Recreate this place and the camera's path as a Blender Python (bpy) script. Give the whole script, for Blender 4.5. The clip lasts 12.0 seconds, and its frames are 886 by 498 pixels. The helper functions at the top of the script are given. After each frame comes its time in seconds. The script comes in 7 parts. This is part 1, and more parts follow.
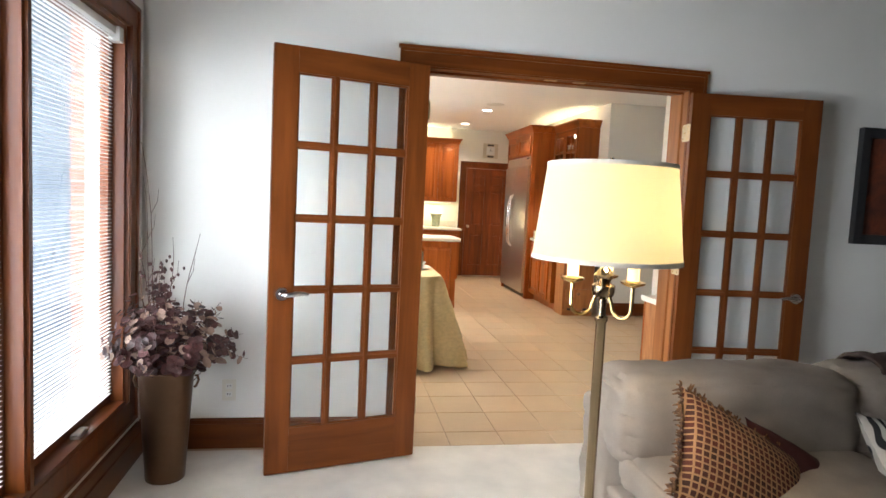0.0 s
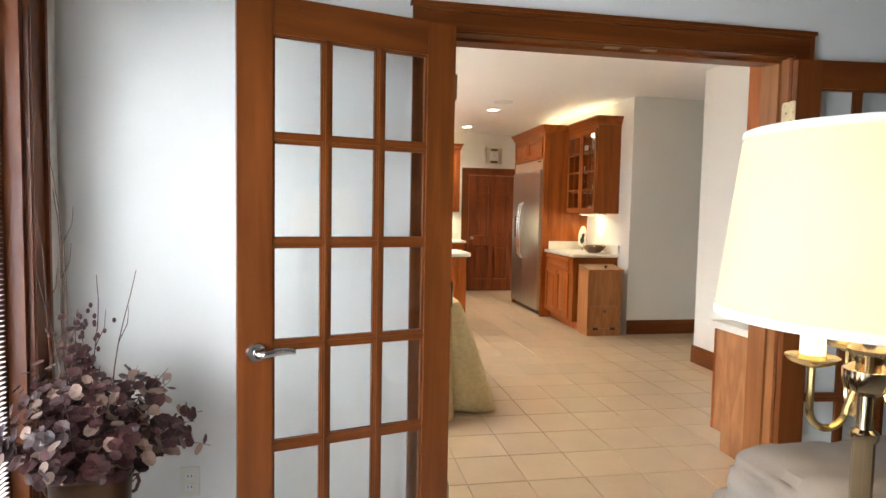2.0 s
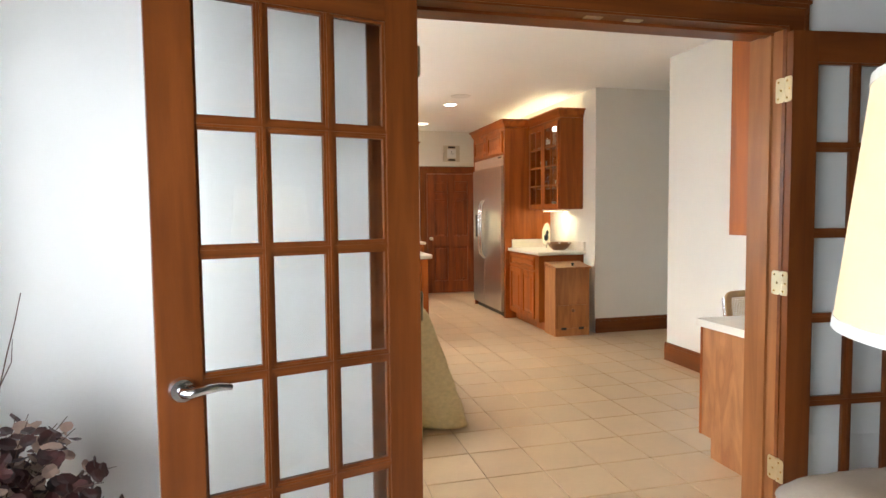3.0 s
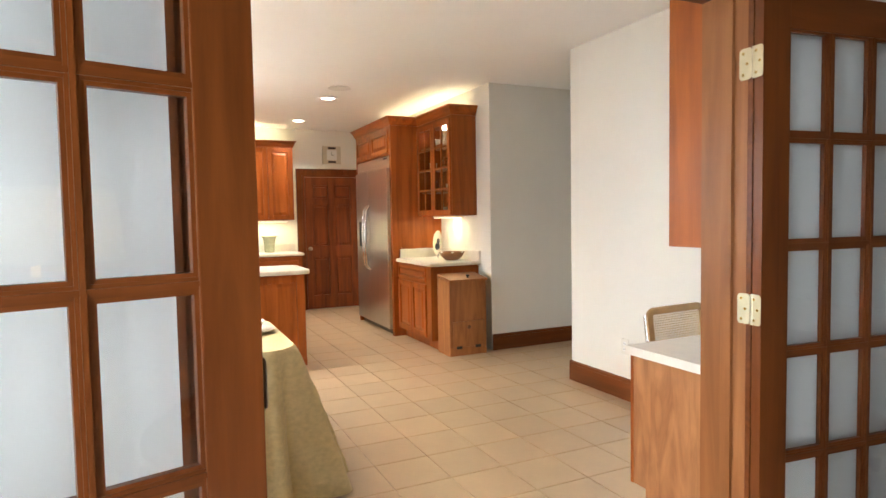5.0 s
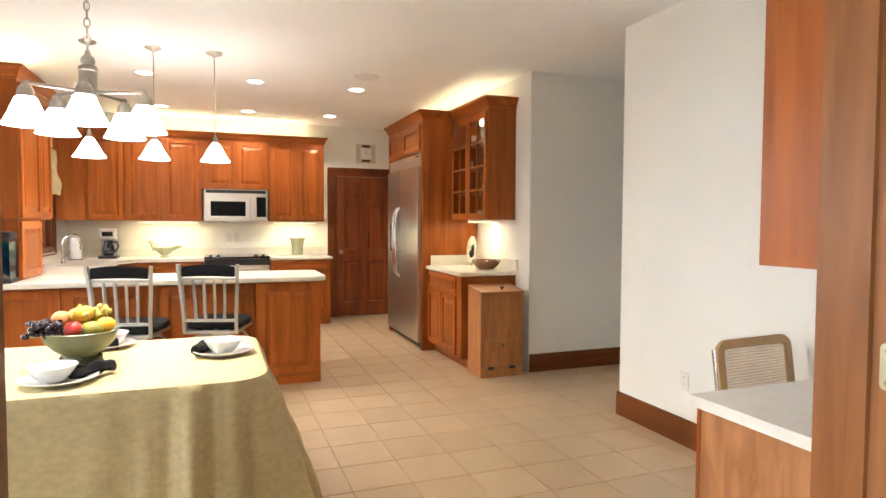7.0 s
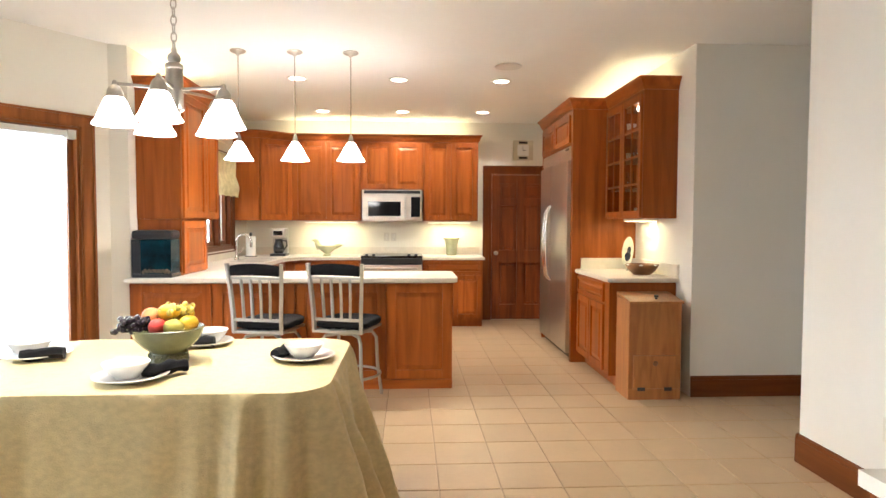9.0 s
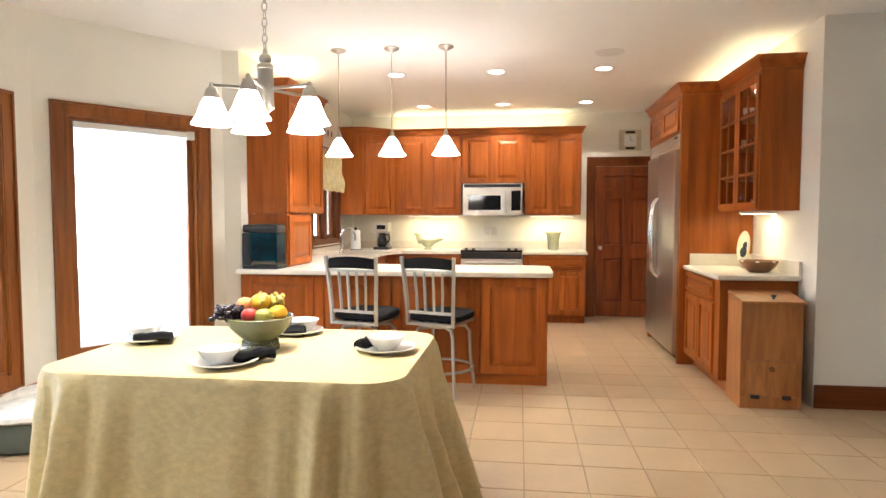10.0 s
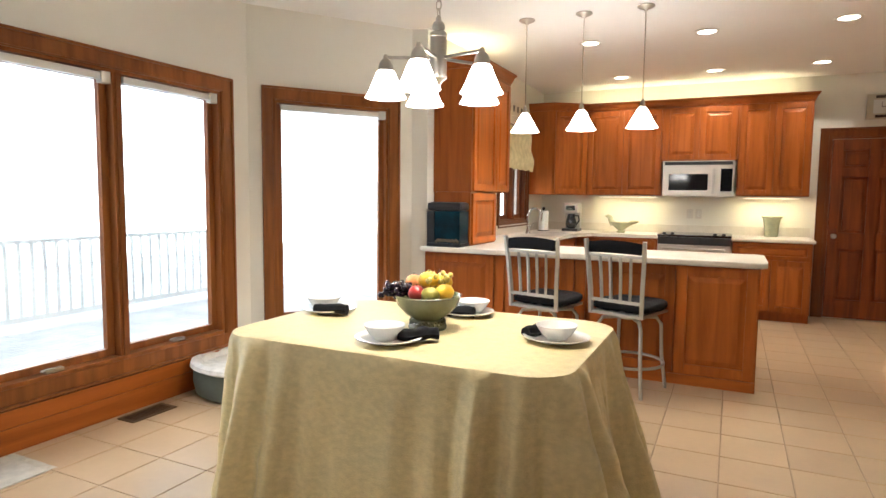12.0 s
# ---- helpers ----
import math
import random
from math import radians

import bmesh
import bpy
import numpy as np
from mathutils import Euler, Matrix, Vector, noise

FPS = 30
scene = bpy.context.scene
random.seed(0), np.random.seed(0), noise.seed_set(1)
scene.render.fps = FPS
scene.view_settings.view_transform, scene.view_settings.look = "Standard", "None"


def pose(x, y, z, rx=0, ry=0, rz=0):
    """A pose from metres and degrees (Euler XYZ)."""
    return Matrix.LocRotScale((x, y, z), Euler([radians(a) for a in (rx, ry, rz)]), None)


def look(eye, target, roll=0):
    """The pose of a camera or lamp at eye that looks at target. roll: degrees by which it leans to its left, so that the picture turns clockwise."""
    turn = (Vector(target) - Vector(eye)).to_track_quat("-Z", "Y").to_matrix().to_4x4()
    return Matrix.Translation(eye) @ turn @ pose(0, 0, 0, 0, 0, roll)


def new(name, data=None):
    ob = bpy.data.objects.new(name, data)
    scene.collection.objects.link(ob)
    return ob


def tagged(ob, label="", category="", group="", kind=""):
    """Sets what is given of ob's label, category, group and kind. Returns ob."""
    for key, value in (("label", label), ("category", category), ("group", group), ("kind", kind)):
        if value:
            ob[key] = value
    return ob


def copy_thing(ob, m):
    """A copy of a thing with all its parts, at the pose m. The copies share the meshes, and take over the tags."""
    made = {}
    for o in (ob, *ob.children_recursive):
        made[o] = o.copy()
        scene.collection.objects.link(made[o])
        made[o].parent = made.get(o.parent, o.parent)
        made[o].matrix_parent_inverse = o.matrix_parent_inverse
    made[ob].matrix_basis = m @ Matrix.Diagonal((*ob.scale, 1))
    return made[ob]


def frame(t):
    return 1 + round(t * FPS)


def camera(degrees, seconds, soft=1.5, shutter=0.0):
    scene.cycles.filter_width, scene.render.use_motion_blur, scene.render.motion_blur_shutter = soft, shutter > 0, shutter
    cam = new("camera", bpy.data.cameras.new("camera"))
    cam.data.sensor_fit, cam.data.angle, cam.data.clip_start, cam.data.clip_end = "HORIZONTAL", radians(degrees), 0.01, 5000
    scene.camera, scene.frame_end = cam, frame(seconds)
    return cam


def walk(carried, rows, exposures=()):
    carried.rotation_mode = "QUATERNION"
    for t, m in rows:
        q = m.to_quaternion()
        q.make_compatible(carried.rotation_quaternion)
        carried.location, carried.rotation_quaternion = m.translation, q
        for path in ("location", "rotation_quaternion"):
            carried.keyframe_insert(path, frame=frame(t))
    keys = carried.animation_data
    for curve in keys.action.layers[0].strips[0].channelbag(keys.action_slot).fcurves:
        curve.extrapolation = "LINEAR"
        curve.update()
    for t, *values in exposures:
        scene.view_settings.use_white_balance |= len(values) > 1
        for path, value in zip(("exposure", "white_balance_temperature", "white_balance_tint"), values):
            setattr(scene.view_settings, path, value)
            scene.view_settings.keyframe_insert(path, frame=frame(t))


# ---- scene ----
cam = camera(72.5, 12.0)
PATH = [
    (0, (0.345, -1.232, 1.393), (0.68, 0.734, 1.234), 2.8),
    (0.5, (0.351, -0.979, 1.399), (0.639, 0.994, 1.245), 2.7),
    (1, (0.367, -0.787, 1.401), (0.638, 1.19, 1.26), 2.2),
    (1.5, (0.363, -0.577, 1.391), (0.66, 1.396, 1.262), 1.6),
    (2, (0.324, -0.338, 1.392), (0.681, 1.626, 1.267), 1.1),
    (2.5, (0.33, -0.162, 1.373), (0.751, 1.789, 1.251), 0.2),
    (4.5, (0.531, 0.592, 1.393), (1.296, 2.436, 1.279), -1.3),
    (5, (0.599, 0.744, 1.387), (1.45, 2.551, 1.281), -1.0),
    (5.5, (0.704, 0.881, 1.374), (1.593, 2.67, 1.276), -0.5),
    (6, (0.855, 1.06, 1.369), (1.731, 2.856, 1.273), -0.1),
    (6.5, (0.924, 1.161, 1.37), (1.727, 2.991, 1.281), 0.2),
    (8.5, (1.39, 1.548, 1.363), (1.687, 3.524, 1.272), 0.3),
    (9, (1.495, 1.563, 1.358), (1.604, 3.558, 1.271), 0.2),
    (9.5, (1.571, 1.583, 1.36), (1.494, 3.58, 1.269), 0.1),
    (10, (1.615, 1.619, 1.352), (1.364, 3.6, 1.246), 0.0),
    (10.5, (1.618, 1.679, 1.34), (1.207, 3.632, 1.216), 0.2),
    (11, (1.633, 1.752, 1.333), (1.057, 3.662, 1.192), 0.4),
    (11.5, (1.633, 1.808, 1.322), (0.91, 3.666, 1.166), 0.6),
    (12, (1.648, 1.853, 1.333), (0.789, 3.651, 1.162), 0.6),
]
walk(cam, [(t, look(eye, target, roll)) for t, eye, target, roll in PATH], exposures=[(0, 0.22, 6200, 10), (1.5, 0.1, 6200, 10), (3, 0.1, 6200, 10), (4.5, 0.2, 6200, 10), (5.5, 0.1, 6200, 10), (8.5, 0.1, 6200, 10), (10.5, 0.0, 6200, 10), (12, -0.35, 6200, 10)])

# ---- world, sun, exposure ----
world = bpy.data.worlds.new("sky")
scene.world = world
world.use_nodes = True
wn = world.node_tree.nodes
sky = wn.new("ShaderNodeTexSky")
sky.sky_type, sky.sun_disc = "NISHITA", False
sky.sun_elevation, sky.sun_rotation = radians(32), radians(-116.3)
wn["Background"].inputs["Strength"].default_value = 0.15
world.node_tree.links.new(sky.outputs[0], wn["Background"].inputs["Color"])
sun = new("sun", bpy.data.lights.new("sun", "SUN"))
sun.data.energy, sun.data.angle, sun.data.color = 5.0, radians(50), (0.97, 0.98, 1.0)
sun.matrix_world = look((-8.5, -4.2, 6.0), (0, 0, 0))

BACKDROP = 22.0  # how bright the overcast distance is
BACKDROP_FAR = 8.0  # the duller distance up the garden
BACKDROP_LIVING = 1.15  # and the open sky side, before the living room


def lamp(name, kind, at, power, color, size=0.05, aim=None, sizey=None):
    data = bpy.data.lights.new(name, kind)
    data.energy, data.color = power, color
    if kind == "AREA":
        data.size = size
        if sizey:
            data.shape, data.size_y = "RECTANGLE", sizey
    else:
        data.shadow_soft_size = size
    ob = new(name, data)
    ob.matrix_world = look(at, aim) if aim else Matrix.Translation(at)
    return ob


# added area lamps standing in for the sky at the living room's windows
lamp("daylight_fill", "AREA", (-0.845, -0.55, 1.23), 25, (1.0, 0.98, 0.95), 2.4, (2.0, -0.55, 1.23), 1.75)
# narrowed lamp outside the opening, angled to brighten the wall left of the doorway
lamp("daylight_fill", "AREA", (-1.15, 0.25, 1.30), 62, (0.92, 0.96, 1.0), 1.6, (-0.55, 1.05, 1.24), 1.7).data.spread = radians(115)


# ---- materials ----
def material(name, color, rough=0.5, metal=0.0, scale=6.0, stretch=(1, 1, 1), spread=0.15, tone=None, bump=0.05, fine=60.0, random_tone=0.0, coat=0.0, spec=0.5, warp=0.0):
    """A surface of one colour with variation at two scales, fine relief and uneven gloss."""
    m = bpy.data.materials.new(name)
    m.use_nodes = True
    n, k = m.node_tree.nodes, m.node_tree.links
    b = n["Principled BSDF"]
    b.inputs["Metallic"].default_value = metal
    b.inputs["Coat Weight"].default_value = coat
    b.inputs["Specular IOR Level"].default_value = spec
    co = n.new("ShaderNodeTexCoord")
    mp = n.new("ShaderNodeMapping")
    mp.inputs["Scale"].default_value = stretch
    k.new(co.outputs["Object"], mp.inputs["Vector"])
    if random_tone:
        inf = n.new("ShaderNodeObjectInfo")
        add = n.new("ShaderNodeVectorMath")
        mul = n.new("ShaderNodeVectorMath")
        mul.operation = "SCALE"
        mul.inputs[0].default_value = (7.3, 3.1, 5.7)
        k.new(inf.outputs["Random"], mul.inputs["Scale"])
        k.new(mp.outputs[0], add.inputs[0])
        k.new(mul.outputs[0], add.inputs[1])
        src = add.outputs[0]
    else:
        src = mp.outputs[0]
    big = n.new("ShaderNodeTexNoise")
    big.inputs["Scale"].default_value, big.inputs["Detail"].default_value = scale, 5
    big.inputs["Distortion"].default_value = warp
    small = n.new("ShaderNodeTexNoise")
    small.inputs["Scale"].default_value, small.inputs["Detail"].default_value = fine, 3
    k.new(src, big.inputs["Vector"])
    k.new(src, small.inputs["Vector"])
    ramp = n.new("ShaderNodeValToRGB")
    c = Vector(color)
    dark, light = c * (1 - spread), c * (1 + spread)
    if tone:
        dark = Vector(tone)
    ramp.color_ramp.elements[0].position, ramp.color_ramp.elements[1].position = 0.32, 0.68
    ramp.color_ramp.elements[0].color = (*dark, 1)
    ramp.color_ramp.elements[1].color = (*light, 1)
    k.new(big.outputs["Fac"], ramp.inputs["Fac"])
    mix = n.new("ShaderNodeMix")
    mix.data_type, mix.blend_type = "RGBA", "MULTIPLY"
    mix.inputs["Factor"].default_value = min(1, spread * 1.6)
    k.new(ramp.outputs["Color"], mix.inputs["A"])
    k.new(small.outputs["Color"], mix.inputs["B"])
    grey = n.new("ShaderNodeValToRGB")
    grey.color_ramp.elements[0].color, grey.color_ramp.elements[1].color = (0.55, 0.55, 0.55, 1), (1.25, 1.25, 1.25, 1)
    k.new(small.outputs["Fac"], grey.inputs["Fac"])
    k.new(grey.outputs["Color"], mix.inputs["B"])
    out = mix.outputs["Result"]
    if random_tone:
        hsv = n.new("ShaderNodeHueSaturation")
        rr = n.new("ShaderNodeMapRange")
        rr.inputs["To Min"].default_value, rr.inputs["To Max"].default_value = 1 - random_tone, 1 + random_tone
        k.new(inf.outputs["Random"], rr.inputs["Value"])
        k.new(rr.outputs[0], hsv.inputs["Value"])
        k.new(out, hsv.inputs["Color"])
        out = hsv.outputs[0]
    k.new(out, b.inputs["Base Color"])
    rg = n.new("ShaderNodeMapRange")
    rg.inputs["To Min"].default_value, rg.inputs["To Max"].default_value = max(0.02, rough * 0.82), min(1, rough * 1.18)
    k.new(big.outputs["Fac"], rg.inputs["Value"])
    k.new(rg.outputs[0], b.inputs["Roughness"])
    if bump:
        bp = n.new("ShaderNodeBump")
        bp.inputs["Strength"].default_value, bp.inputs["Distance"].default_value = bump, 0.004
        k.new(small.outputs["Fac"], bp.inputs["Height"])
        k.new(bp.outputs[0], b.inputs["Normal"])
    return m


def glow(name, color, strength):
    m = bpy.data.materials.new(name)
    m.use_nodes = True
    b = m.node_tree.nodes["Principled BSDF"]
    b.inputs["Base Color"].default_value = (*color, 1)
    b.inputs["Emission Color"].default_value = (*color, 1)
    b.inputs["Emission Strength"].default_value = strength
    b.inputs["Roughness"].default_value = 0.6
    return m


def glassy(name, tint=(1, 1, 1), rough=0.0, ior=1.45):
    m = bpy.data.materials.new(name)
    m.use_nodes = True
    b = m.node_tree.nodes["Principled BSDF"]
    b.inputs["Base Color"].default_value = (*tint, 1)
    b.inputs["Transmission Weight"].default_value = 1.0
    b.inputs["Roughness"].default_value, b.inputs["IOR"].default_value = rough, ior
    return m


VERT, HORX, HORY = (9, 9, 0.7), (0.7, 9, 9), (9, 0.7, 9)
CHERRY, CHERRY_D = (0.345, 0.092, 0.0150), (0.245, 0.060, 0.0096)
TRIM, TRIM_D = (0.152, 0.041, 0.0082), (0.100, 0.0255, 0.0050)
cherry_v = material("cherry_upright", CHERRY, 0.36, stretch=VERT, scale=1.6, fine=24, spread=0.17, spec=0.25, tone=CHERRY_D, bump=0.03, random_tone=0.10, warp=0.6)
cherry_x = material("cherry_level", CHERRY, 0.36, stretch=HORX, scale=1.6, fine=24, spread=0.17, spec=0.25, tone=CHERRY_D, bump=0.03, random_tone=0.08, warp=0.6)
cherry_y = material("cherry_level_deep", CHERRY, 0.36, stretch=HORY, scale=1.6, fine=24, spread=0.17, spec=0.25, tone=CHERRY_D, bump=0.03, random_tone=0.08, warp=0.6)
trim_v = material("trim_upright", TRIM, 0.34, stretch=VERT, scale=1.8, fine=26, spread=0.13, spec=0.27, tone=TRIM_D, bump=0.03, random_tone=0.08, warp=0.7)
trim_x = material("trim_level", TRIM, 0.34, stretch=HORX, scale=1.8, fine=26, spread=0.13, spec=0.27, tone=TRIM_D, bump=0.03, random_tone=0.08, warp=0.7)
trim_y = material("trim_level_deep", TRIM, 0.34, stretch=HORY, scale=1.8, fine=26, spread=0.13, spec=0.27, tone=TRIM_D, bump=0.03, random_tone=0.08, warp=0.7)
desk_wood = material("desk_plywood", (0.34, 0.145, 0.052), 0.4, stretch=(5, 5, 0.9), scale=2.6, fine=20, spread=0.2, tone=(0.25, 0.092, 0.03), bump=0.03, warp=1.6)
jamb_wood = material("jamb_wood", (0.29, 0.112, 0.036), 0.38, stretch=VERT, scale=1.6, fine=24, spread=0.10, spec=0.27, tone=(0.21, 0.074, 0.021), bump=0.03, warp=0.7)
# paler copy of trim wood, with the light on the bay windows put in
lit_trim_wood = material("lit_trim_wood", (0.27, 0.092, 0.024), 0.36, stretch=VERT, scale=1.6, fine=24, spread=0.12, spec=0.27, tone=(0.175, 0.052, 0.012), bump=0.03, random_tone=0.06, warp=0.7)
pine = material("pine", (0.40, 0.165, 0.050), 0.45, stretch=(7, 7, 0.9), scale=2.4, fine=24, spread=0.14, tone=(0.30, 0.11, 0.032), bump=0.04, random_tone=0.08, warp=1.0)
wall_paint = material("cream_wall_paint", (0.80, 0.775, 0.70), 0.75, scale=1.2, fine=220, spread=0.025, bump=0.10, spec=0.25)
living_paint = material("pale_wall_paint", (0.80, 0.785, 0.75), 0.75, scale=1.2, fine=220, spread=0.025, bump=0.10, spec=0.25)
ceiling_paint = material("ceiling_paint", (0.90, 0.895, 0.87), 0.85, scale=1.0, fine=160, spread=0.02, bump=0.08, spec=0.2)
tile_mat = material("beige_ceramic", (0.485, 0.345, 0.206), 0.34, scale=3.0, fine=34, spread=0.07, bump=0.05, random_tone=0.05)
grout = material("grout", (0.36, 0.265, 0.18), 0.9, scale=8, fine=120, spread=0.15, bump=0.2)
# made-up dark tone for surfaces out of view, to cut light bounced back
unseen_paint = material("darkened_unseen_paint", (0.36, 0.34, 0.31), 0.8, scale=1.2, fine=220, spread=0.03, bump=0.1, spec=0.2)
carpet_mat = material("cream_carpet", (0.76, 0.71, 0.64), 0.95, scale=4, fine=420, spread=0.10, bump=0.6, spec=0.1)
stone_top = material("cream_worktop", (0.72, 0.665, 0.58), 0.3, scale=14, fine=160, spread=0.05, bump=0.02)
steel = material("brushed_steel", (0.60, 0.575, 0.535), 0.30, 1.0, stretch=(30, 30, 0.5), scale=3, fine=40, spread=0.05, bump=0.03)
steel_h = material("brushed_steel_level", (0.70, 0.665, 0.61), 0.38, 1.0, stretch=(0.5, 30, 30), scale=3, fine=40, spread=0.05, bump=0.03)
chrome = material("chrome", (0.75, 0.75, 0.76), 0.12, 1.0, scale=5, fine=30, spread=0.03, bump=0)
nickel = material("brushed_nickel", (0.46, 0.43, 0.38), 0.30, 1.0, scale=8, fine=80, spread=0.05, bump=0.01)
silver_paint = material("silver_paint", (0.46, 0.45, 0.42), 0.38, 0.7, scale=8, fine=90, spread=0.05, bump=0.02)
aged_brass = material("aged_brass", (0.40, 0.31, 0.20), 0.12, 1.0, scale=6, fine=50, spread=0.1, bump=0.01)
brass = material("polished_brass", (0.80, 0.58, 0.24), 0.14, 1.0, scale=6, fine=50, spread=0.06, bump=0.01)
pale_brass = material("pale_brass_hinge", (0.60, 0.53, 0.36), 0.3, 1.0, scale=9, fine=60, spread=0.08, bump=0.01)
black_plastic = material("black_plastic", (0.018, 0.018, 0.02), 0.35, scale=8, fine=90, spread=0.1, bump=0.02)
black_glass = material("black_glass", (0.01, 0.01, 0.012), 0.06, scale=4, fine=60, spread=0.05, bump=0)
black_fabric = material("black_fabric", (0.006, 0.006, 0.008), 0.9, scale=12, fine=300, spread=0.2, bump=0.3, spec=0.2)
dark_marks_and_shade = material("dark_marks_and_recess_shade", (0.03, 0.02, 0.015), 0.8, scale=8, fine=60, spread=0.1, bump=0)
white_ceramic = material("white_china", (0.80, 0.79, 0.76), 0.16, scale=8, fine=60, spread=0.02, bump=0)
white_plastic = material("white_plastic", (0.75, 0.74, 0.70), 0.4, scale=8, fine=60, spread=0.03, bump=0.01)
cream_plate = material("ivory_plastic", (0.72, 0.69, 0.60), 0.4, scale=8, fine=60, spread=0.03, bump=0.01)
green_ceramic = material("celadon_glaze", (0.122, 0.126, 0.065), 0.25, scale=9, fine=50, spread=0.22, bump=0.04)
door_wood = material("dark_door_wood", (0.215, 0.052, 0.0115), 0.36, stretch=VERT, scale=1.8, fine=26, spread=0.13, spec=0.38, tone=(0.115, 0.027, 0.008), bump=0.03, warp=0.7)
glass_mat = glassy("clear_glass")
pane_mat = glassy("window_glass", (0.97, 0.99, 0.98))
cloth = material("gold_slub_cloth", (0.66, 0.545, 0.29), 0.5, stretch=(0.75, 0.75, 1.2), scale=42, fine=220, spread=0.09, bump=0.5, spec=0.4)


# ---- mesh helpers ----
def box(bm, x0, y0, z0, x1, y1, z1, bevel=0.0, m=None):
    made = bmesh.ops.create_cube(bm, size=1.0)["verts"]
    for v in made:
        v.co = Vector(((x0 + x1) / 2 + v.co.x * (x1 - x0), (y0 + y1) / 2 + v.co.y * (y1 - y0), (z0 + z1) / 2 + v.co.z * (z1 - z0)))
    if bevel:
        edges = list({e for v in made for e in v.link_edges})
        made = list({v for f in bmesh.ops.bevel(bm, geom=edges, offset=bevel, segments=2, profile=0.7, affect="EDGES", clamp_overlap=True)["faces"] for v in f.verts} | {v for v in made if v.is_valid})
    if m is not None:
        for v in made:
            v.co = m @ v.co
    return bm


def boxes(*rows, bevel=0.0):
    bm = bmesh.new()
    for r in rows:
        box(bm, *r, bevel=bevel)
    return bm


def prism(bm, outline, z0, z1):
    low = [bm.verts.new((x, y, z0)) for x, y in outline]
    high = [bm.verts.new((x, y, z1)) for x, y in outline]
    n = len(outline)
    bm.faces.new(low[::-1])
    bm.faces.new(high)
    for i in range(n):
        bm.faces.new((low[i], low[(i + 1) % n], high[(i + 1) % n], high[i]))
    return bm


def lathe(bm, profile, x=0, y=0, z=0, seg=24, closed=False):
    """Turns a profile of (radius, height) about an upright axis."""
    rings = []
    for r, h in profile:
        rings.append([bm.verts.new((x + max(r, 1e-4) * math.cos(2 * math.pi * i / seg), y + max(r, 1e-4) * math.sin(2 * math.pi * i / seg), z + h)) for i in range(seg)])
    for a, b in zip(rings, rings[1:] + ([rings[0]] if closed else [])):
        for i in range(seg):
            bm.faces.new((a[i], a[(i + 1) % seg], b[(i + 1) % seg], b[i]))
    if not closed:
        bm.faces.new(rings[0][::-1])
        bm.faces.new(rings[-1])
    return bm


def tube(bm, points, radius, seg=8, square=False):
    """A bar along a line of points; radius may be a list."""
    pts = [Vector(p) for p in points]
    rad = radius if isinstance(radius, (list, tuple)) else [radius] * len(pts)
    if square:
        seg = 4
    rings, side = [], None
    for i, p in enumerate(pts):
        d = (pts[min(i + 1, len(pts) - 1)] - pts[max(i - 1, 0)]).normalized()
        if side is None:
            side = d.cross(Vector((0, 0, 1)))
            if side.length < 0.05:
                side = d.cross(Vector((0, 1, 0)))
        side = (side - d * side.dot(d)).normalized()
        up = d.cross(side)
        rings.append([bm.verts.new(p + (side * math.cos(2 * math.pi * (j + 0.5) / seg) + up * math.sin(2 * math.pi * (j + 0.5) / seg)) * rad[i] * (1.414 if square else 1)) for j in range(seg)])
    for a, b in zip(rings, rings[1:]):
        for j in range(seg):
            bm.faces.new((a[j], a[(j + 1) % seg], b[(j + 1) % seg], b[j]))
    bm.faces.new(rings[0][::-1])
    bm.faces.new(rings[-1])
    return bm


def blob(bm, x, y, z, rx, ry, rz, seg=16, rough=0.0, seed=0):
    made = bmesh.ops.create_uvsphere(bm, u_segments=seg, v_segments=max(6, seg // 2), radius=1.0)["verts"]
    for v in made:
        k = 1 + rough * noise.noise(v.co * 2.0 + Vector((seed, seed * 2.7, 0)))
        v.co = Vector((x + v.co.x * rx * k, y + v.co.y * ry * k, z + v.co.z * rz * k))
    return bm


def arc(cx, cz, r, a0, a1, n=8):
    return [(cx + r * math.cos(radians(a0 + (a1 - a0) * i / n)), cz + r * math.sin(radians(a0 + (a1 - a0) * i / n))) for i in range(n + 1)]


def finish(name, bm, mat, smooth=False):
    bmesh.ops.recalc_face_normals(bm, faces=bm.faces[:])
    me = bpy.data.meshes.new(name)
    bm.to_mesh(me)
    bm.free()
    me.materials.append(mat)
    if smooth:
        me.shade_smooth()
        me.set_sharp_from_angle(angle=radians(40))
    return new(name, me)


def part(name, bm, mat, parent, label="", smooth=False):
    ob = finish(name, bm, mat, smooth)
    ob.parent = parent
    if label:
        ob["label"] = label
    return ob


def thing(name, at, label, category, group="", turn=0.0, kind=""):
    ob = new(name)
    ob.empty_display_size = 0.1
    ob.matrix_world = pose(*at, 0, 0, turn)
    return tagged(ob, label, category, group, kind)


def structure(name, bm, mat, label, category, smooth=False):
    return tagged(finish(name, bm, mat, smooth), label, category, kind="structure")


# ---- setting: floors, walls, ceilings ----
CEIL = 2.74
WY0, WY1 = 2.10, 2.27          # the wall between the living room and the kitchen
OX0, OX1, OTOP = 0.725, 2.33, 2.105  # its opening, to the jambs
RXN = 3.712                    # that wall's near part, by the desk
RX = 3.69                      # the kitchen's right wall
LX = -0.73                     # the kitchen's left wall past the bay
BY = 9.95                      # the kitchen's back wall
WX = -1.66                     # the bay's long side
C1, C2 = (-1.66, 5.36), (-0.86, 6.46)
